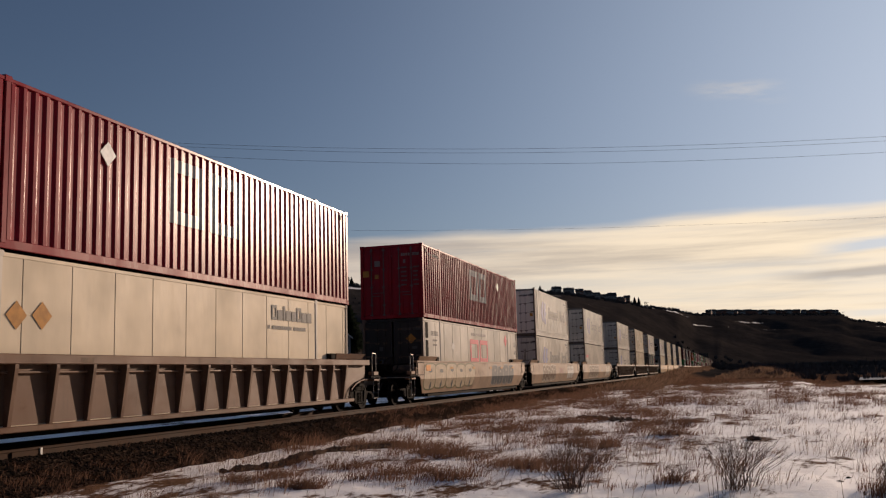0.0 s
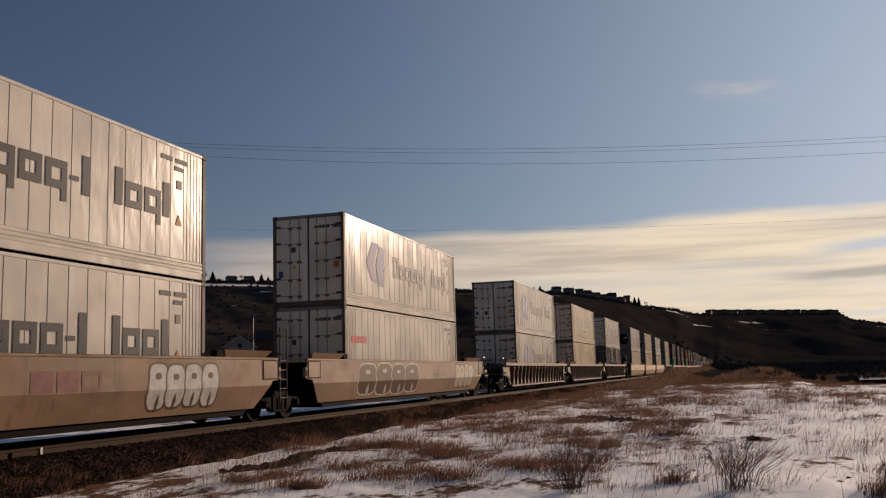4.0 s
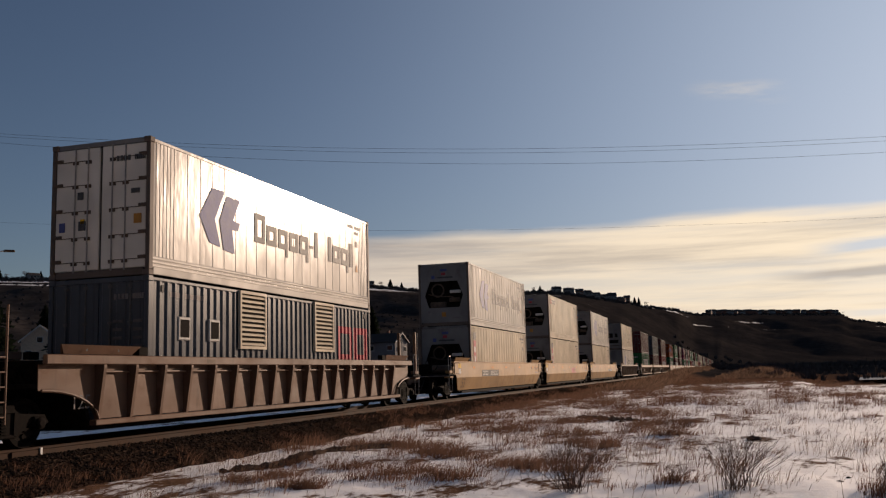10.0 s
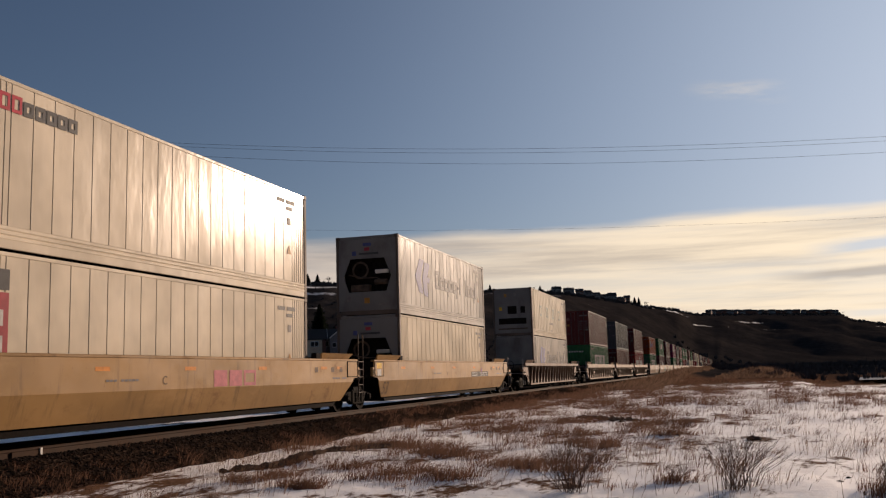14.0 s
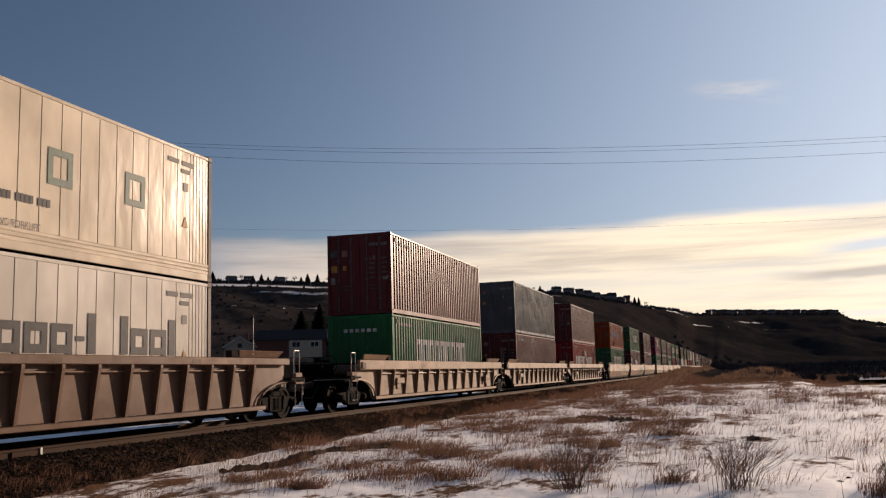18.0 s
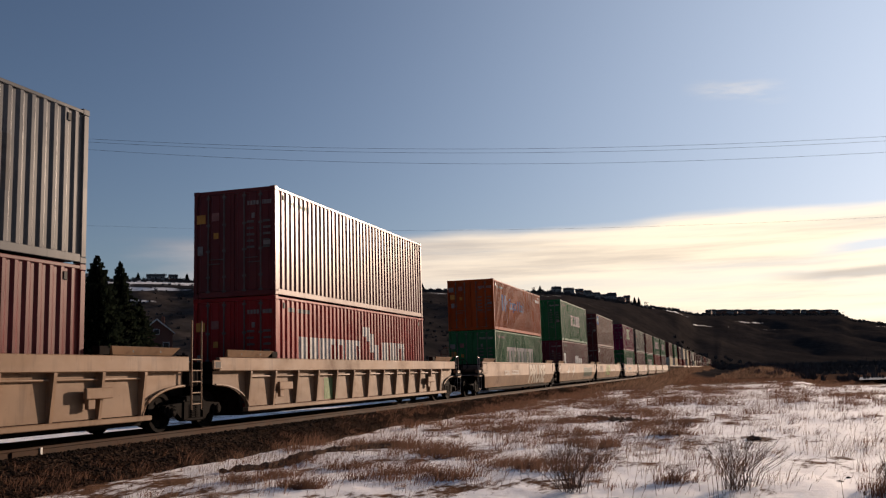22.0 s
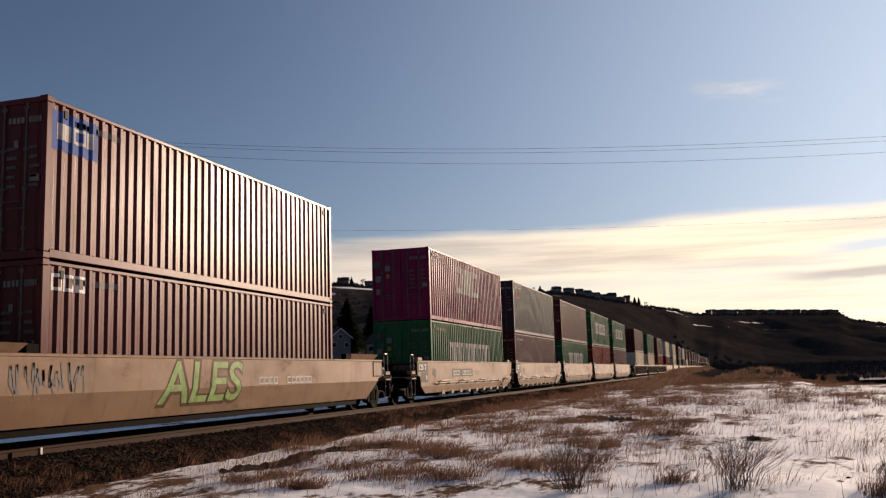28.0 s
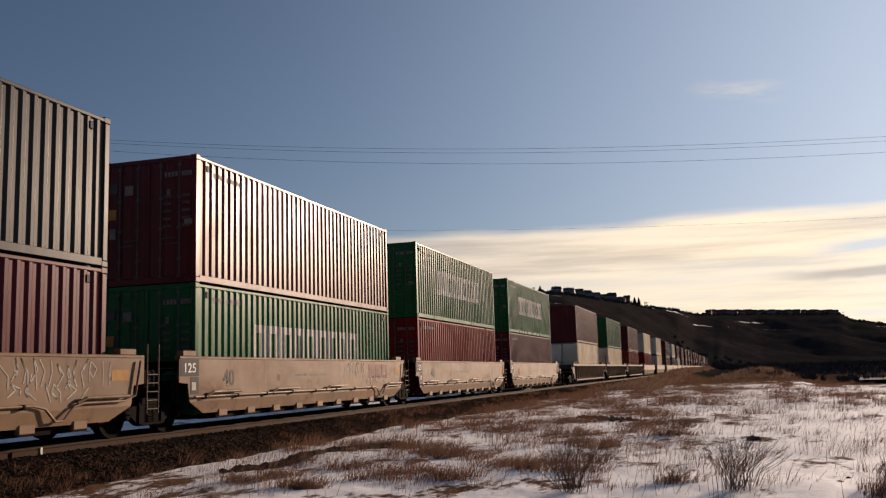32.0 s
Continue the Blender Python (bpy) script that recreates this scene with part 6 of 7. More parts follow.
def decorate(k, car, kind):
    """What is painted on the near side of each car."""
    if k == 1:
        graffiti(car, kind, -8.7, -1.6, 0.42, 1.54, 5, "olive", "tag_cream", 1, "tag_slate")
        graffiti(car, kind, 1.7, 6.3, 0.42, 1.5, 4, "ghost_grey", "tag_slate", 21, "ghost_grey")
        plate(car, kind, "marker", "orange", -8.55, -8.0, 1.2, 1.42, 0.016)
        for y in (-5.4, -1.9, 1.2, 3.4, 5.9):
            plate(car, kind, "marker", "dull_orange", y, y + 0.45, 1.26, 1.35, 0.016)
    if k == 2:
        graffiti(car, kind, -5.4, -0.9, 0.40, 1.53, 5, "silver", "tag_brown", 31, "silver")
        bars(car, kind, "lettering", "dusty_pink", "cco", 0.4, 2.3, 0.92, 0.36)
        graffiti(car, kind, 3.7, 6.3, 0.42, 1.5, 4, "tag_brown", "pale", 41, "tag_brown")
        lettering(car, kind, "53", -8.3, 0.46, 0.42, "tag_brown")
    if k == 3:
        graffiti(car, kind, -5.5, 0.2, 0.42, 1.52, 4, "silver", "tag_brown", 51, "silver")
        bars(car, kind, "number_mark", "ghost_grey", "cccc", 2.0, 3.1, 0.93, 0.18)
        graffiti(car, kind, 5.1, 7.8, 0.42, 1.52, 4, "tag_brown", "silver", 61, "dull_orange")
        plate(car, kind, "marker", "yellow", -1.6, -1.1, 1.22, 1.34)
    if k in (7, 8, 9):
        plate(car, kind, "placard", "yellow", -9.0, -8.55, 1.3, 1.48, 0.018)
        plate(car, kind, "placard", "pale", -8.95, -8.6, 1.05, 1.27, 0.018)
        lettering(car, kind, "53", -8.3, 0.46, 0.42, "tag_brown")
        for y in (-6.6, -3.2, -0.3, 2.9, 6.5, 7.6):
            plate(car, kind, "marker", "orange", y, y + 0.42, 1.28, 1.36)
        for y in (6.1, 7.2, 7.8, 8.5):
            bars(car, kind, "stencil", "tag_brown", "cc", y, y + 0.22, 1.2, 0.14)
        bars(car, kind, "stencil", "ghost_grey", "xxx xxxxx", -2.9, -1.9, 1.08, 0.06)
        bars(car, kind, "stencil", "ghost_grey", "xxxxx xxx", 7.3, 8.3, 1.0, 0.07)
        lettering(car, kind, "BCA"[k - 7], -1.3 if k == 7 else -1.1, 1.0, 0.18, "tag_brown")
    if k == 6:
        # tall guard posts on the last platform of the set
        for x in (0.75, 1.36):
            part("guard_post", Build().box(x - 0.05, x + 0.05, 10.06, 10.16, 1.06, 2.62, 0.012), CAR_BROWN, car)
            part("grab_rod", Build().tube([(x + 0.12, 10.11, 1.06), (x + 0.12, 10.11, 2.55)], 0.014), GALV, car)
    if k == 7:
        plate(car, kind, "number_panel", "panel_grey", -5.0, -1.75, 0.91, 1.21)
        bars(car, kind, "number_mark", "pale", "oooo  oooooo", -4.85, -1.9, 0.96, 0.2)
    if k == 8:
        bars(car, kind, "lettering", "pink", "cco", 0.8, 2.8, 0.92, 0.36)
    if k == 9:
        plate(car, kind, "number_panel", "panel_grey", 2.6, 5.6, 0.91, 1.14)
        bars(car, kind, "number_mark", "pale", "oooo  oooooo", 2.75, 5.45, 0.95, 0.15)
        blob(car, kind, "painted_mark", "violet", 4.4, 1.18, 0.12, 0.16, 0.006, 5, 0.8)
    if k == 14:
        bars(car, kind, "number_mark", "pale", "oooo  oooooo", -5.2, -1.75, 0.95, 0.2)
        lettering(car, kind, "PRUSE", 1.0, 0.45, 1.05, "tag_brown", "graffiti", 0.004, 0.10, 4.9)
        lettering(car, kind, "PRUSE", 1.05, 0.47, 1.0, "silver", "graffiti", 0.009, 0.055, 4.8)
    if k in (15, 16):
        lettering(car, kind, "125 T", -9.02, 1.2, 0.16, "pale", "number", 0.018, 0.004, 0.5)
    if k == 16:
        lettering(car, kind, "53", -7.9, 0.5, 0.38, "tag_brown")
    if k == 15:
        for y in (-5.8, -3.6):
            blob(car, kind, "graffiti_stroke", "pale", y + 0.6, 0.95, 0.12, 0.5, 0.005, 3, 1.2)
            blob(car, kind, "graffiti_stroke", "pale", y + 0.6, 1.0, 0.75, 0.12, 0.007, 5, 1.0)
            blob(car, kind, "graffiti_stroke", "pale", y + 1.0, 1.2, 0.14, 0.28, 0.009, 6, 1.0)
        graffiti(car, kind, 2.3, 6.6, 0.5, 1.35, 5, "ghost_grey", "tag_green", 71)
    if k == 16:
        lettering(car, kind, "ALES", -2.95, 0.60, 0.91, "tag_brown", "graffiti", 0.004, 0.07, 3.4, 0.12)
        lettering(car, kind, "ALES", -2.9, 0.62, 0.88, "lime", "graffiti", 0.009, 0.015, 3.3, 0.12)
        scribble(car, kind, -7.0, -5.2, 0.75, 1.45, 12, "ghost_grey", 81, 0.05)
        bars(car, kind, "number_mark", "pale", "oooo  oooooo", 1.2, 4.2, 0.93, 0.18)
    if kind == "rails":
        h = 7.0
        n0 = -h - (1.45 if k == 17 else 0.0)
        wide = 1.25 if k < 19 else 0.74
        plate(car, kind, "placard", "black", n0 + 0.04, n0 + wide, 1.16, 1.53)
        plate(car, kind, "placard", "dark_panel", n0 + 0.42, n0 + wide, 0.78, 1.14)
        lettering(car, kind, "125 T" if k < 19 else "125", n0 + 0.2, 1.24, 0.2, "white", "number", 0.008, 0.004, 0.85 if k < 19 else 0.42)
        plate(car, kind, "small_label", "pale", n0 + wide - 0.28, n0 + wide - 0.12, 0.86, 1.03, 0.008)
        lettering(car, kind, "40", n0 + 1.75, 0.94, 0.36, "slate", "number", 0.005, 0.01)
        lettering(car, kind, "A" if k == 17 else "0", -0.1 if k == 17 else -2.6, 1.0, 0.17, "tag_brown", "letter")
        bars(car, kind, "stencil", "ghost_grey", "xxxx xxx xx", -1.6, 0.4, 1.12, 0.07)
        plate(car, kind, "marker", "dull_orange", h - 1.0, h - 0.5, 1.1, 1.3)
        if k == 17:
            plate(car, kind, "number_panel", "panel_grey", -4.0, -0.8, 0.95, 1.27)
            bars(car, kind, "number_mark", "pale", "oooo  oooooo", -3.85, -0.95, 1.0, 0.2)
        if k in (18, 19):
            scribble(car, kind, 3.0 if k == 18 else 1.6, 6.0 if k == 18 else 3.4, 0.98, 1.5, 14 if k == 18 else 8, "pale", 90 + k)
            scribble(car, kind, 3.4, 5.4, 0.75, 1.1, 6, "pale", 95 + k)
            bars(car, kind, "lettering", "dusty_pink", "cco", 1.0 if k == 18 else 3.6, 2.9 if k == 18 else 5.3, 1.0, 0.42)
    if kind == "beam":
        for y in (-6.3, 5.9):
            part("tool_bracket", Build().box(SIDE_X - 0.06, SIDE_X + 0.02, y, y + 0.75, 0.78, 0.98, 0.015).box(SIDE_X - 0.1, SIDE_X - 0.02, y + 0.1, y + 0.3, 0.6, 0.78, 0.01), CAR_TAN, car)
        part("jacking_socket", Build().box(SIDE_X - 0.02, SIDE_X + 0.04, -9.5, -9.15, 1.3, 1.5, 0.02), CAR_TAN, car)
        # a black plate on the solid socket gives the opening's inner shade
        plate(car, kind, "socket_opening", "black", -9.44, -9.21, 1.33, 1.47, 0.043)
    if k == 13:
        part("brake_stand", Build().box(0.86, 1.0, 9.95, 10.1, 1.06, 1.78, 0.015), CAR_TAN, car)
        part("brake_wheel", Build().tube([(0.93 + 0.29 * math.cos(math.pi * q / 10), 10.14, 1.9 + 0.29 * math.sin(math.pi * q / 10)) for q in range(21)], 0.02).tube([(0.64, 10.14, 1.9), (1.22, 10.14, 1.9)], 0.016).tube([(0.93, 10.14, 1.61), (0.93, 10.14, 2.19)], 0.016), STEEL_MID, car)
        part("primer_patch", Build().box(SIDE_X - 0.169, SIDE_X - 0.164, -3.2, -2.3, 0.45, 1.05), INK["primer_green"], car)
    if k == 6:
        lettering(car, kind, "125", -8.3, 0.62, 0.26, "ghost_grey", "number", -0.166)
    if kind == "ribbed":
        for y in (-4.2, 0.6, 5.0):
            plate(car, kind, "marker", "tag_brown", y, y + 0.35, 1.43, 1.52, 0.003)


# kind of car, middle of it along the train, ends, upper box, lower box: (style, colour, length, near end, label)

D40, D53 = 12.19, 16.55
CARS = [
    # kind, half length, middle, ends, paint, label, upper, lower
    ("ribbed", 9.2, 18.0, ("free", "free"), CAR_BROWN, "brown ribbed well car with rust streaks", ("dry", "red", D53, "doors", "red corrugated container with white lettering bars and placard"), ("reefer", "cream", D53, "doors", "white smooth-sided container with grey lettering bars")),
    ("smooth", 9.2, 41.9, ("free", "joint"), CAR_TAN, "tan smooth-sided well car covered in graffiti", ("dry", "red", D53, "doors", "red corrugated container with pale lettering bars"), ("reefer", "white", D53, "doors", "white smooth-sided container with red lettering bars")),
    ("smooth", 9.2, 61.9, ("joint", "joint"), CAR_TAN, "tan smooth-sided well car with pale graffiti", ("reefer", "white", D40, "doors", "white refrigerated container with blue-grey lettering bars"), ("reefer", "white", D40, "doors", "white refrigerated container with blue-grey emblem")),
    ("smooth", 9.2, 82.0, ("joint", "free"), CAR_TAN, "tan smooth-sided well car with silver graffiti", ("reefer", "white", D40, "doors", "white refrigerated container with blue-grey lettering bars"), ("reefer", "white", D40, "doors", "white refrigerated container with warning triangles")),
    ("ribbed", 9.2, 106.0, ("free", "joint"), CAR_BROWN, "brown ribbed well car under two white boxes", ("reefer", "white", D40, "doors", "white refrigerated container with blue-grey lettering bars"), ("reefer", "white", D40, "doors", "white refrigerated container with blue-grey lettering bars")),
    ("ribbed", 9.2, 125.8, ("joint", "joint"), CAR_BROWN, "brown ribbed well car under two cream boxes", ("reefer", "cream", D40, "doors", "cream refrigerated container with green lettering bars"), ("reefer", "cream", D40, "doors", "plain cream refrigerated container, scuffed")),
    ("ribbed", 9.2, 145.6, ("joint", "free"), CAR_BROWN, "brown ribbed well car carrying a generator box", ("reefer", "white", D40, "doors", "white refrigerated container with blue-grey lettering bars"), ("dry", "blue_grey", D40, "doors", "grey corrugated generator container with louvred vents")),
    ("smooth", 9.2, 170.15, ("free", "joint"), CAR_YELLOW, "yellow smooth-sided well car with a painted number", ("reefer", "white", D40, "unit", "white refrigerated container with blue-grey lettering bars"), ("reefer", "cream", D40, "unit", "cream refrigerated container with a red stripe")),
    ("smooth", 9.2, 190.0, ("joint", "joint"), CAR_YELLOW, "yellow smooth-sided well car, faded", ("reefer", "cream", D40, "unit", "cream refrigerated container with a small dark mark"), ("reefer", "cream", D40, "unit", "cream refrigerated container with a red stripe")),
    ("smooth", 9.2, 209.8, ("joint", "free"), CAR_YELLOW, "yellow smooth-sided well car with a violet mark", ("reefer", "white", D40, "unit", "white refrigerated container with blue-grey lettering bars"), ("reefer", "cream", D40, "unit", "plain cream refrigerated container, scuffed")),
    ("ribbed", 9.2, 233.6, ("free", "free"), CAR_BROWN, "brown ribbed well car standing alone", ("reefer", "cream", D40, "panel", "cream refrigerated container with green lettering bars"), ("reefer", "white", D40, "panel", "white refrigerated container with blue-grey lettering bars")),
    ("beam", 9.2, 257.65, ("free", "joint"), CAR_TAN, "tan well car with a deep top beam", ("dry", "brown", D40, "doors", "brown-red corrugated container, sun-bleached"), ("dry", "green", D40, "front", "green corrugated container with white lettering bars")),
    ("beam", 9.2, 277.43, ("joint", "joint"), CAR_TAN, "tan well car with a deep top beam", ("dry", "grey", D40, "doors", "grey corrugated container with dark lettering bars"), ("dry", "brown", D40, "doors", "brown-red corrugated container on a well car")),
    ("beam", 9.2, 297.05, ("joint", "free"), CAR_TAN, "tan well car with a patch of green primer", ("dry", "brown", D40, "doors", "brown-red corrugated container, dented"), ("dry", "bright_red", D40, "doors", "red corrugated container with white lettering bars")),
    ("smooth", 9.2, 320.75, ("free", "joint"), CAR_TAN, "tan smooth-sided well car with pale graffiti letters", ("dry", "orange", D40, "doors", "orange corrugated container with blue lettering bars"), ("dry", "green", D40, "doors", "green corrugated container with white lettering bars")),
    ("smooth", 9.2, 340.6, ("joint", "joint"), CAR_TAN, "tan smooth-sided well car with two crossed marks", ("dry", "green", D40, "doors", "green corrugated container with pale lettering bars"), ("dry", "maroon", D40, "doors", "wine-red corrugated container with white lettering bars")),
    ("smooth", 9.2, 359.45, ("joint", "free"), CAR_TAN, "tan smooth-sided well car with green graffiti letters", ("dry", "brown", D40, "doors", "brown-red corrugated container with a blue mark"), ("dry", "brown", D40, "doors", "brown-red corrugated container with pale letters")),
    ("rails", 7.0, 381.15, ("free", "joint"), CAR_TAN, "tan forty-foot well car with side pipes", ("dry", "magenta", D40, "doors", "magenta corrugated container with white lettering bars"), ("dry", "green", D40, "doors", "green corrugated container with white lettering bars")),
    ("rails", 7.0, 396.28, ("joint", "joint"), CAR_TAN, "tan forty-foot well car with side pipes", ("dry", "dark_grey", D40, "doors", "dark grey corrugated container on a well car"), ("dry", "maroon", D40, "doors", "wine-red corrugated container on a well car")),
    ("rails", 7.0, 411.5, ("joint", "joint"), CAR_TAN, "tan forty-foot well car with scratched tags", ("dry", "brown", D40, "doors", "brown-red corrugated container, sun-bleached"), ("dry", "green", D40, "doors", "green corrugated container with white lettering bars")),
    ("rails", 7.0, 426.8, ("joint", "joint"), CAR_TAN, "tan forty-foot well car with side pipes", ("dry", "green", D40, "doors", "green corrugated container with white lettering bars"), ("dry", "bright_red", D40, "doors", "red corrugated container on a well car")),
    ("rails", 7.0, 442.2, ("joint", "free"), CAR_TAN, "tan forty-foot well car with side pipes", ("dry", "green", D40, "doors", "green corrugated container with white lettering bars"), ("dry", "maroon", D40, "doors", "wine-red corrugated container on a well car")),
    ("ribbed", 9.2, 465.6, ("free", "joint"), CAR_BROWN, "brown ribbed well car, far along the train", ("dry", "brown", D40, "doors", "brown-red corrugated container on a well car"), ("reefer", "cream", D40, "doors", "cream smooth-sided container in a well car")),
    ("ribbed", 9.2, 484.8, ("joint", "joint"), CAR_BROWN, "brown ribbed well car, far along the train", ("dry", "green", D40, "doors", "green corrugated container on a well car"), ("reefer", "cream", D40, "doors", "cream smooth-sided container in a well car")),
    ("ribbed", 9.2, 504.6, ("joint", "free"), CAR_BROWN, "brown ribbed well car, far along the train", ("dry", "maroon", D40, "doors", "wine-red corrugated container on a well car"), ("dry", "bright_red", D40, "doors", "red corrugated container on a well car")),
]
# the tail of the train, which stays far off: colours of the upper and lower boxes
TAIL = [(525.9, "cream", "bright_red"), (549.2, "cream", "cream"), (573.3, "brown", "brown"), (593.3, "white", "grey"), (613.2, "brown", "cream"), (634.5, "brown", "brown"), (656.7, "maroon", "brown"), (676.5, "brown", "brown"), (696.3, "grey", "brown"),
        (720.1, "brown", "maroon"), (739.9, "brown", "brown"), (759.7, "bright_red", "brown"), (783.5, "brown", "brown"), (803.3, "maroon", "brown"), (823.1, "brown", "green"), (846.9, "brown", "maroon"), (866.7, "white", "brown"), (886.5, "brown", "brown"), (910.3, "brown", "brown"), (930.1, "maroon", "grey")]
WORDS = {"white": "white", "red": "bright red", "brown": "brown-red", "maroon": "wine-red", "green": "green", "grey": "grey", "cream": "cream", "bright_red": "red"}
for k, (at_, u, l) in enumerate(TAIL):
    CARS.append(("smooth", 9.2, at_, ("free" if k % 3 == 0 else "joint", "free" if k % 3 == 2 else "joint"), CAR_TAN, "tan smooth-sided well car near the tail of the train",
                 ("dry" if u not in ("white", "cream") else "reefer", u, D40, "doors", WORDS[u] + " container near the tail of the train"),
                 ("dry" if l not in ("white", "cream") else "reefer", l, D40, "doors", WORDS[l] + " container near the tail of the train")))

LONG = "oagag-l lagl"      # bars for a long two-part name
def ship_name(up):
    dz = 0.0
    return [("emblem", "navy", emblem(-4.2, -2.4, 0.81 + dz, 2.24 + dz)), ("lettering", "slate", letters(LONG, -1.7, 4.7, 1.24 + dz, 0.74))]


def nine(top, ink="pale"):
    return [("lettering", ink, letters("ooooooooo", -3.5, 3.3, top - 1.05, 1.0))]


FOUR = [("lettering", "sage", [blocks("o", -3.7 + 2.18 * j, -2.95 + 2.18 * j, 1.28, 0.66) for j in range(4)]), ("web_mark", "slate", letters("xxx xxxx xxx", -0.45, 0.8, 0.85, 0.2))]
STRIPE = [("red_stripe", "dull_red", [(-5.6, -5.12, 1.0, 2.2)]), ("blue_square", "slate", [(-5.6, -5.12, 2.24, 2.58)]), ("stripe_mark", "pale", [(-5.48, -5.24, 1.66, 1.92)]), ("stripe_mark", "pale", [(-5.48, -5.24, 1.2, 1.5)])]
MARKS = {
    (0, 1): [("placard", "white", diamond(-3.4, 2.15, 0.24)), ("lettering", "gloss_white", letters("oo", -1.4, 1.7, 1.15, 1.4))],
    (0, 0): [("placard", "dull_orange", diamond(-5.6, 1.86, 0.24)), ("placard", "dull_orange", diamond(-5.0, 1.88, 0.24)), ("lettering", "slate", letters("oxlxxoxx", 3.3, 5.7, 2.22, 0.38)), ("lettering", "slate", letters("x xxxxxxxxx xxxxxx", 3.1, 5.3, 1.98, 0.13))],
    (1, 1): [("lettering", "gloss_white", letters("oo", -1.4, 1.7, 1.15, 1.4)), ("placard", "pale", diamond(3.95, 2.15, 0.24))],
    (1, 0): [("lettering", "red", letters("oo", -1.6, 1.8, 1.2, 1.05)), ("notice", "ghost_grey", letters("xx-xxxx xxxxxxx xxxxxxxx", -1.3, 1.35, 2.42, 0.17)), ("placard", "red", diamond(5.5, 2.35, 0.34)), ("placard", "pale", diamond(-4.2, 1.85, 0.24)), ("code_mark", "slate", letters("oooo oooooo", -7.25, -6.35, 2.24, 0.17)), ("code_mark", "slate", letters("xxxx xxxxxx", -7.05, -6.5, 2.02, 0.1)), ("code_mark", "slate", letters("xxxx xxxx", -7.05, -6.55, 1.84, 0.1))],
    (2, 1): ship_name(1), (2, 0): ship_name(0), (3, 1): ship_name(1), (3, 0): [("lettering", "red", letters("xxxxxx", -5.6, -4.3, 1.75, 0.3))], (4, 1): ship_name(1), (4, 0): ship_name(0),
    (5, 1): FOUR, (6, 1): ship_name(1), (7, 1): ship_name(1), (7, 0): STRIPE, (8, 0): STRIPE, (9, 1): ship_name(1), (10, 1): FOUR, (10, 0): ship_name(0),
    (8, 1): [("lettering", "red", letters("oo", -5.5, -4.95, 2.32, 0.3)), ("lettering", "slate", letters("aaaaa", -4.95, -3.55, 2.32, 0.36))],
    (6, 0): [("lettering", "red", letters("oo", 3.4, 5.9, 1.2, 1.05))],
    (11, 0): nine(2.12), (12, 1): [("lettering", "slate", letters("cooocc", -2.6, 4.25, 1.02, 0.95))],
    (13, 0): [("lettering", "pale", letters("cccooco", -4.7, -0.2, 0.95, 0.9)), ("lettering", "pale", letters("cco", 1.6, 3.9, 0.95, 0.9)), ("emblem", "pale", [(-0.1, 0.25, 2.0, 2.3), (0.25, 0.6, 1.85, 2.3), (0.6, 0.95, 1.5, 2.1), (0.95, 1.3, 1.2, 1.75), (0.6, 1.3, 0.9, 1.25)])],
    (14, 1): [("emblem", "navy", [(-4.3, -3.85, 1.05, 1.9), (-3.7, -3.35, 1.05, 1.9), (-3.2, -2.95, 1.4, 1.65)]), ("lettering", "navy", letters(LONG, -2.6, 1.15, 1.22, 0.55)), ("code_mark", "white", letters("cccc ccc", 4.6, 5.7, 2.05, 0.15))],
    (14, 0): nine(2.12), (15, 1): [("lettering", "pale", letters("ooooooo", -1.6, 2.6, 1.2, 0.8))],
    (15, 0): [("lettering", "white", letters("c", -5.5, -4.6, 1.25, 0.75)), ("lettering", "white", letters("lclxx", -0.5, 2.9, 1.3, 0.55))],
    (16, 1): [("blue_square", "blue", [(-5.95, -4.65, 1.97, 2.68)]), ("square_mark", "pale", letters("col", -5.8, -4.8, 2.17, 0.3))], (16, 0): [("lettering", "white", letters("ooo", -6.3 + 0.45, -4.9, 2.36, 0.3))],
    (17, 1): [("lettering", "silver", letters("oco", -2.4, 1.6, 1.35, 1.15))], (17, 0): nine(2.12), (18, 1): [("emblem", "red", [(-5.4, -5.0, 2.25, 2.33), (-5.3, -4.9, 2.12, 2.2), (-5.2, -4.4, 1.98, 2.05)])],
    (18, 0): [("emblem", "tag_brown", [(-5.0, -4.78, 2.1, 2.3)]), ("emblem", "tag_green", [(-5.0, -4.78, 2.32, 2.5)])],
    (19, 0): nine(2.12), (20, 1): nine(2.12), (21, 1): nine(2.12), (22, 0): [("lettering", "slate", letters("o", 2.0, 4.0, 1.2, 0.8))],
}
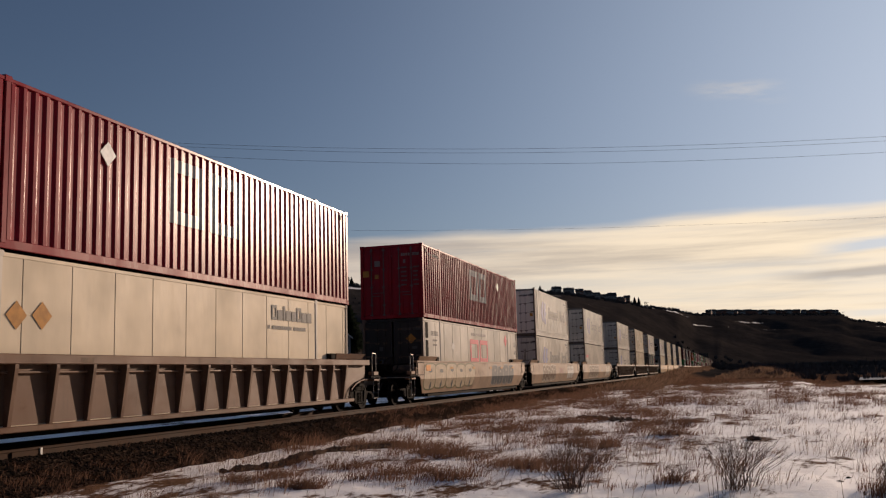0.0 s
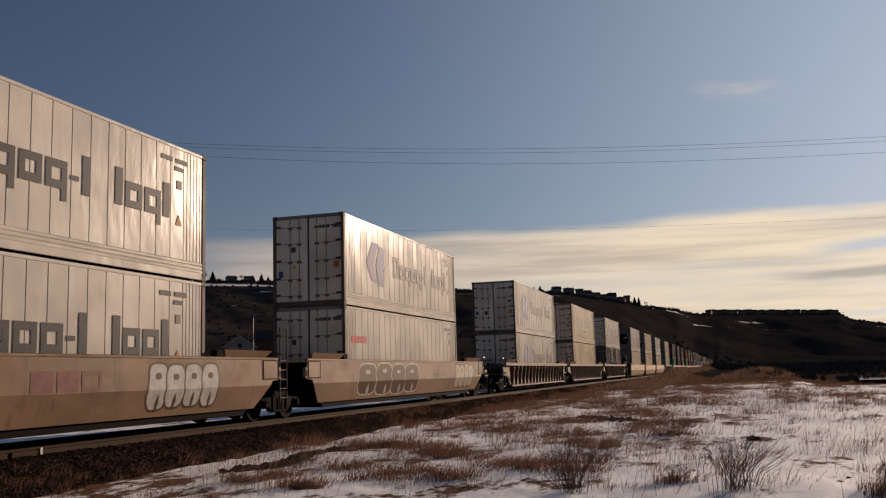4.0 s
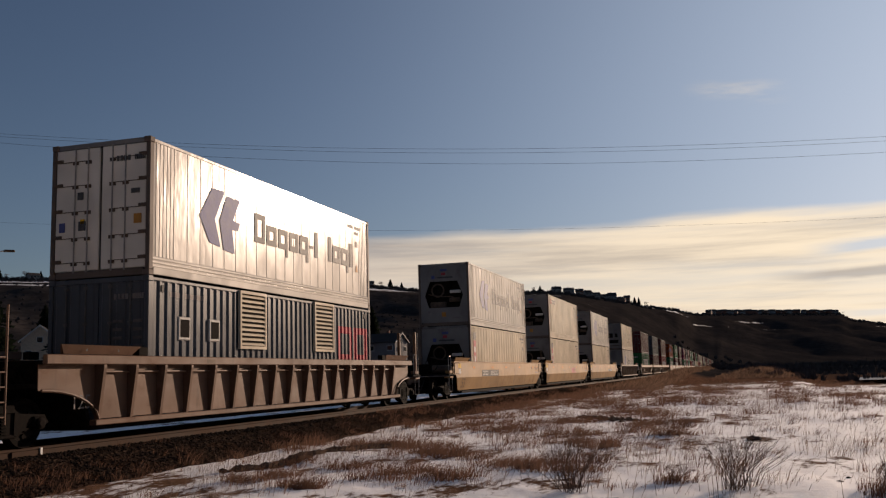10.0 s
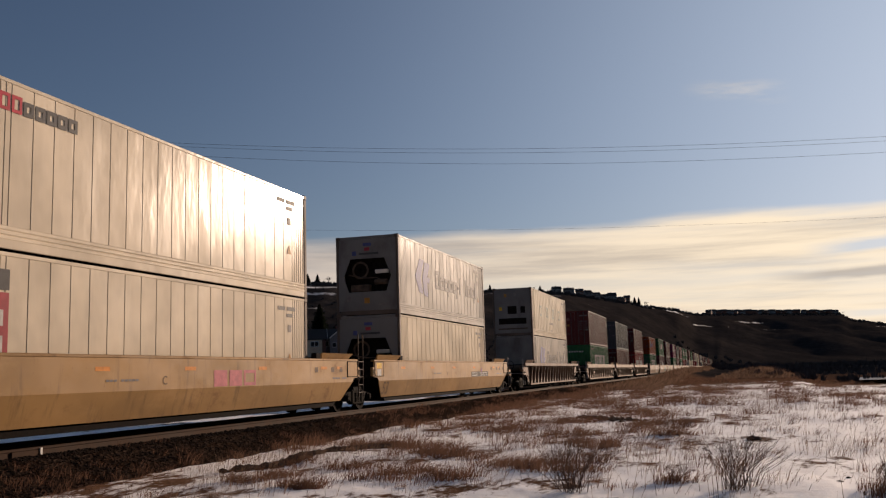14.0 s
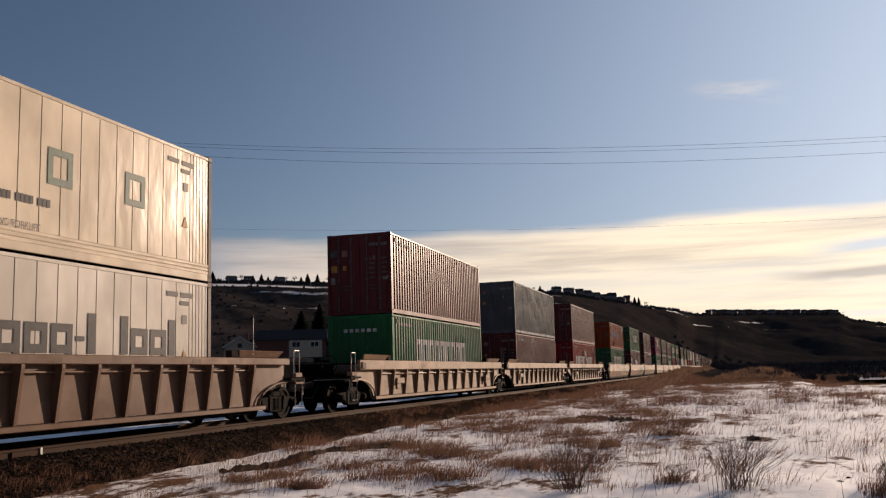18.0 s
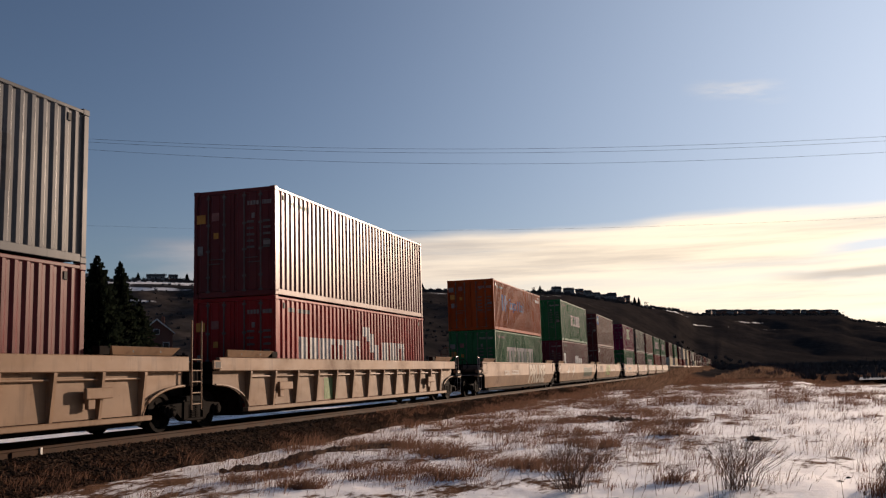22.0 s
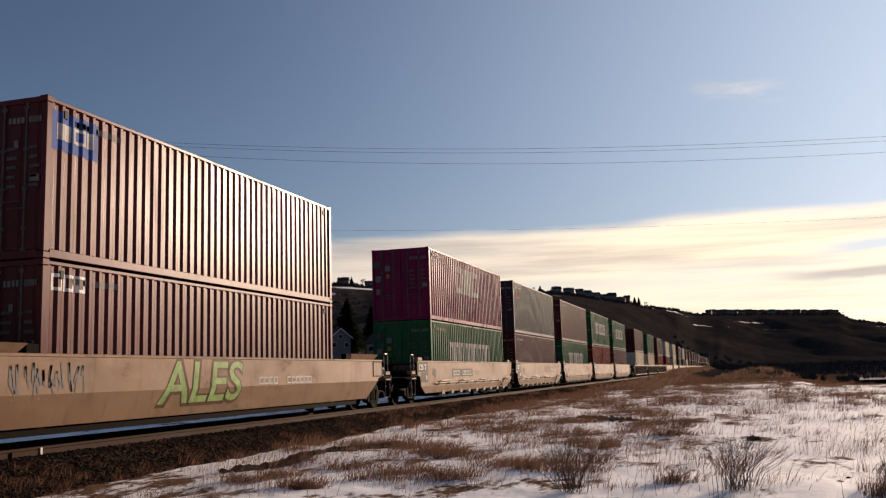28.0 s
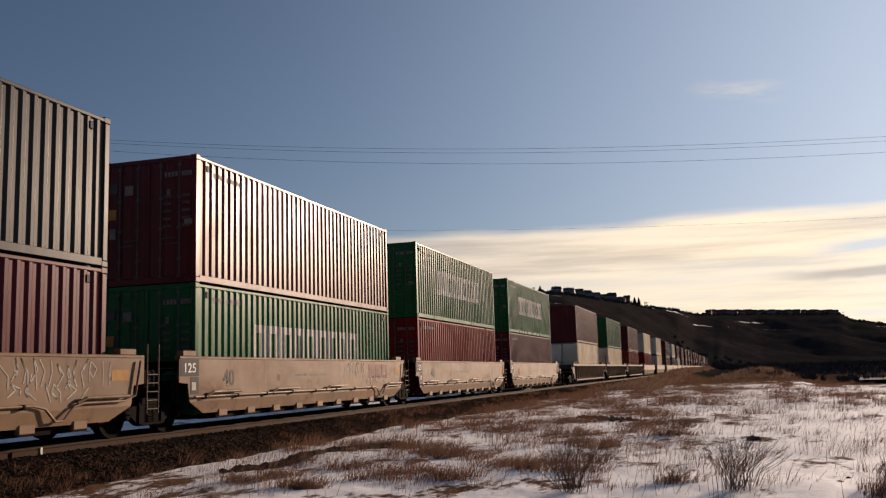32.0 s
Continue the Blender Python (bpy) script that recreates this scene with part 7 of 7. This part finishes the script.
for k, (kind, half, mid, ends, mat, label, up, low) in enumerate(CARS):
    far = k > 21
    car = well_car(kind, half, mid, ends, mat, label, far)
    decorate(k, car, kind)
    boxes = []
    for level, (style, colour, L, near, text) in enumerate((low, up)):
        seat_z = 0.36 if low[0] == "reefer" and L < 14 else 0.345 if L > 14 else 0.328
        boxes.append(container(style, colour, L, mid - L / 2, seat_z + level * 2.90, text, near, MARKS.get((k, level), ()), far))
    if k == 0 or k == 1:
        # hoops of the lifting points inside the long boxes
        for box, tone_ in zip(boxes, ("white", "red")):
            for y in (-6.0, 6.0):
                part("lift_post", Build().box(1.17, 1.298 if box is boxes[1] else 1.252, y - 0.06, y + 0.06, 0.1, 2.82, 0.012), PAINT[tone_], box)
                part("lift_casting", Build().box(1.1, 1.3 if box is boxes[1] else 1.254, y - 0.09, y + 0.09, 2.78, 2.9, 0.015), PAINT[tone_], box)
    if k == 1:
        for c in boxes[0].children:
            if c.name.startswith(("door", "locking_rod")):
                c.material_slots[0].material = BLACK_DOOR
        lettering(boxes[0], "box", "53 ft", 7.36, 2.07, 0.2, "slate", "lettering", 0.004, 0.004, 0.54)
        lettering(boxes[0], "box", "XHC", 7.37, 1.67, 0.2, "slate", "lettering", 0.004, 0.004, 0.55)
        for z in (1.42, 2.12):
            part("inset_panel", Build().box(1.2, 1.2425, -7.92, -7.62, z, z + 0.62, 0.004), STEEL_DARK, boxes[0], "dark recess beside the corner post")
        part("placard", Build().add([(0.75 + a * 0.2, -D53 / 2 + 0.012, 2.1 + b * 0.2) for a, b in ((-1, 0), (0, -1), (1, 0), (0, 1))], [(0, 1, 2, 3)]), INK["dull_orange"], boxes[0], "orange diamond placard")
    if k in (5, 10):
        lettering(boxes[1], "short_box", "NO FORKLIFT", -0.38, 0.40, 0.13, "ghost_grey", "notice", 0.003, 0.0, 0.95)
    if k == 6:
        for y in (-1.8, 2.4):
            f = part("louvre_vent", Build().box(1.15, 1.224, y - 0.62, y + 0.62, 1.5, 2.82, 0.01), STEEL_DARK, boxes[0], "pale louvred vent")
            part("vent_frame", Build().ring(1.2, 1.268, y - 0.66, y + 0.66, 1.46, 2.86, 0.07), PAINT["cream"], f)
            for j in range(11):
                z = 1.55 + j * 0.115
                part("slat", Build().prism([(1.226, z), (1.262, z + 0.0), (1.262, z + 0.03), (1.226, z + 0.06)], y - 0.585, y + 0.585), PAINT["cream"], f)
        for y in (-5.0, -3.78):
            f = part("hatch", Build().box(1.15, 1.225, y, y + 0.46, 1.6, 2.1, 0.02), INK["pale"], boxes[0])
            # no hole is cut: a near-black plate stands in for the unlit inside
            part("hatch_opening", Build().box(1.2255, 1.232, y + 0.06, y + 0.40, 1.66, 2.04, 0.003), STEEL_DARK, f)


# small unevenness of the train's pace: metres behind the smooth run, by the second
LAG = {3: 0.08, 8: 0.08, 11: 0.2, 17: 0.08, 24: -0.15, 29: -0.16, 30: -0.15, 31: -0.05}


def motions():
    way = [(t, travel(t) - LAG.get(t, 0.0)) for t in range(33)]
    for ob, s, z in MOVING:
        walk(ob, [(t, pose(TRACK_X, s - d, z)) for t, d in way])
    # every wheel turns as far as the train rolls
    roll = [(k / 30, math.degrees(travel(k / 30) / 0.415)) for k in range(961)]
    for w, a in WHEELS:
        walk(w, [(t, pose(0, a, 0.42, g)) for t, g in roll])


motions()
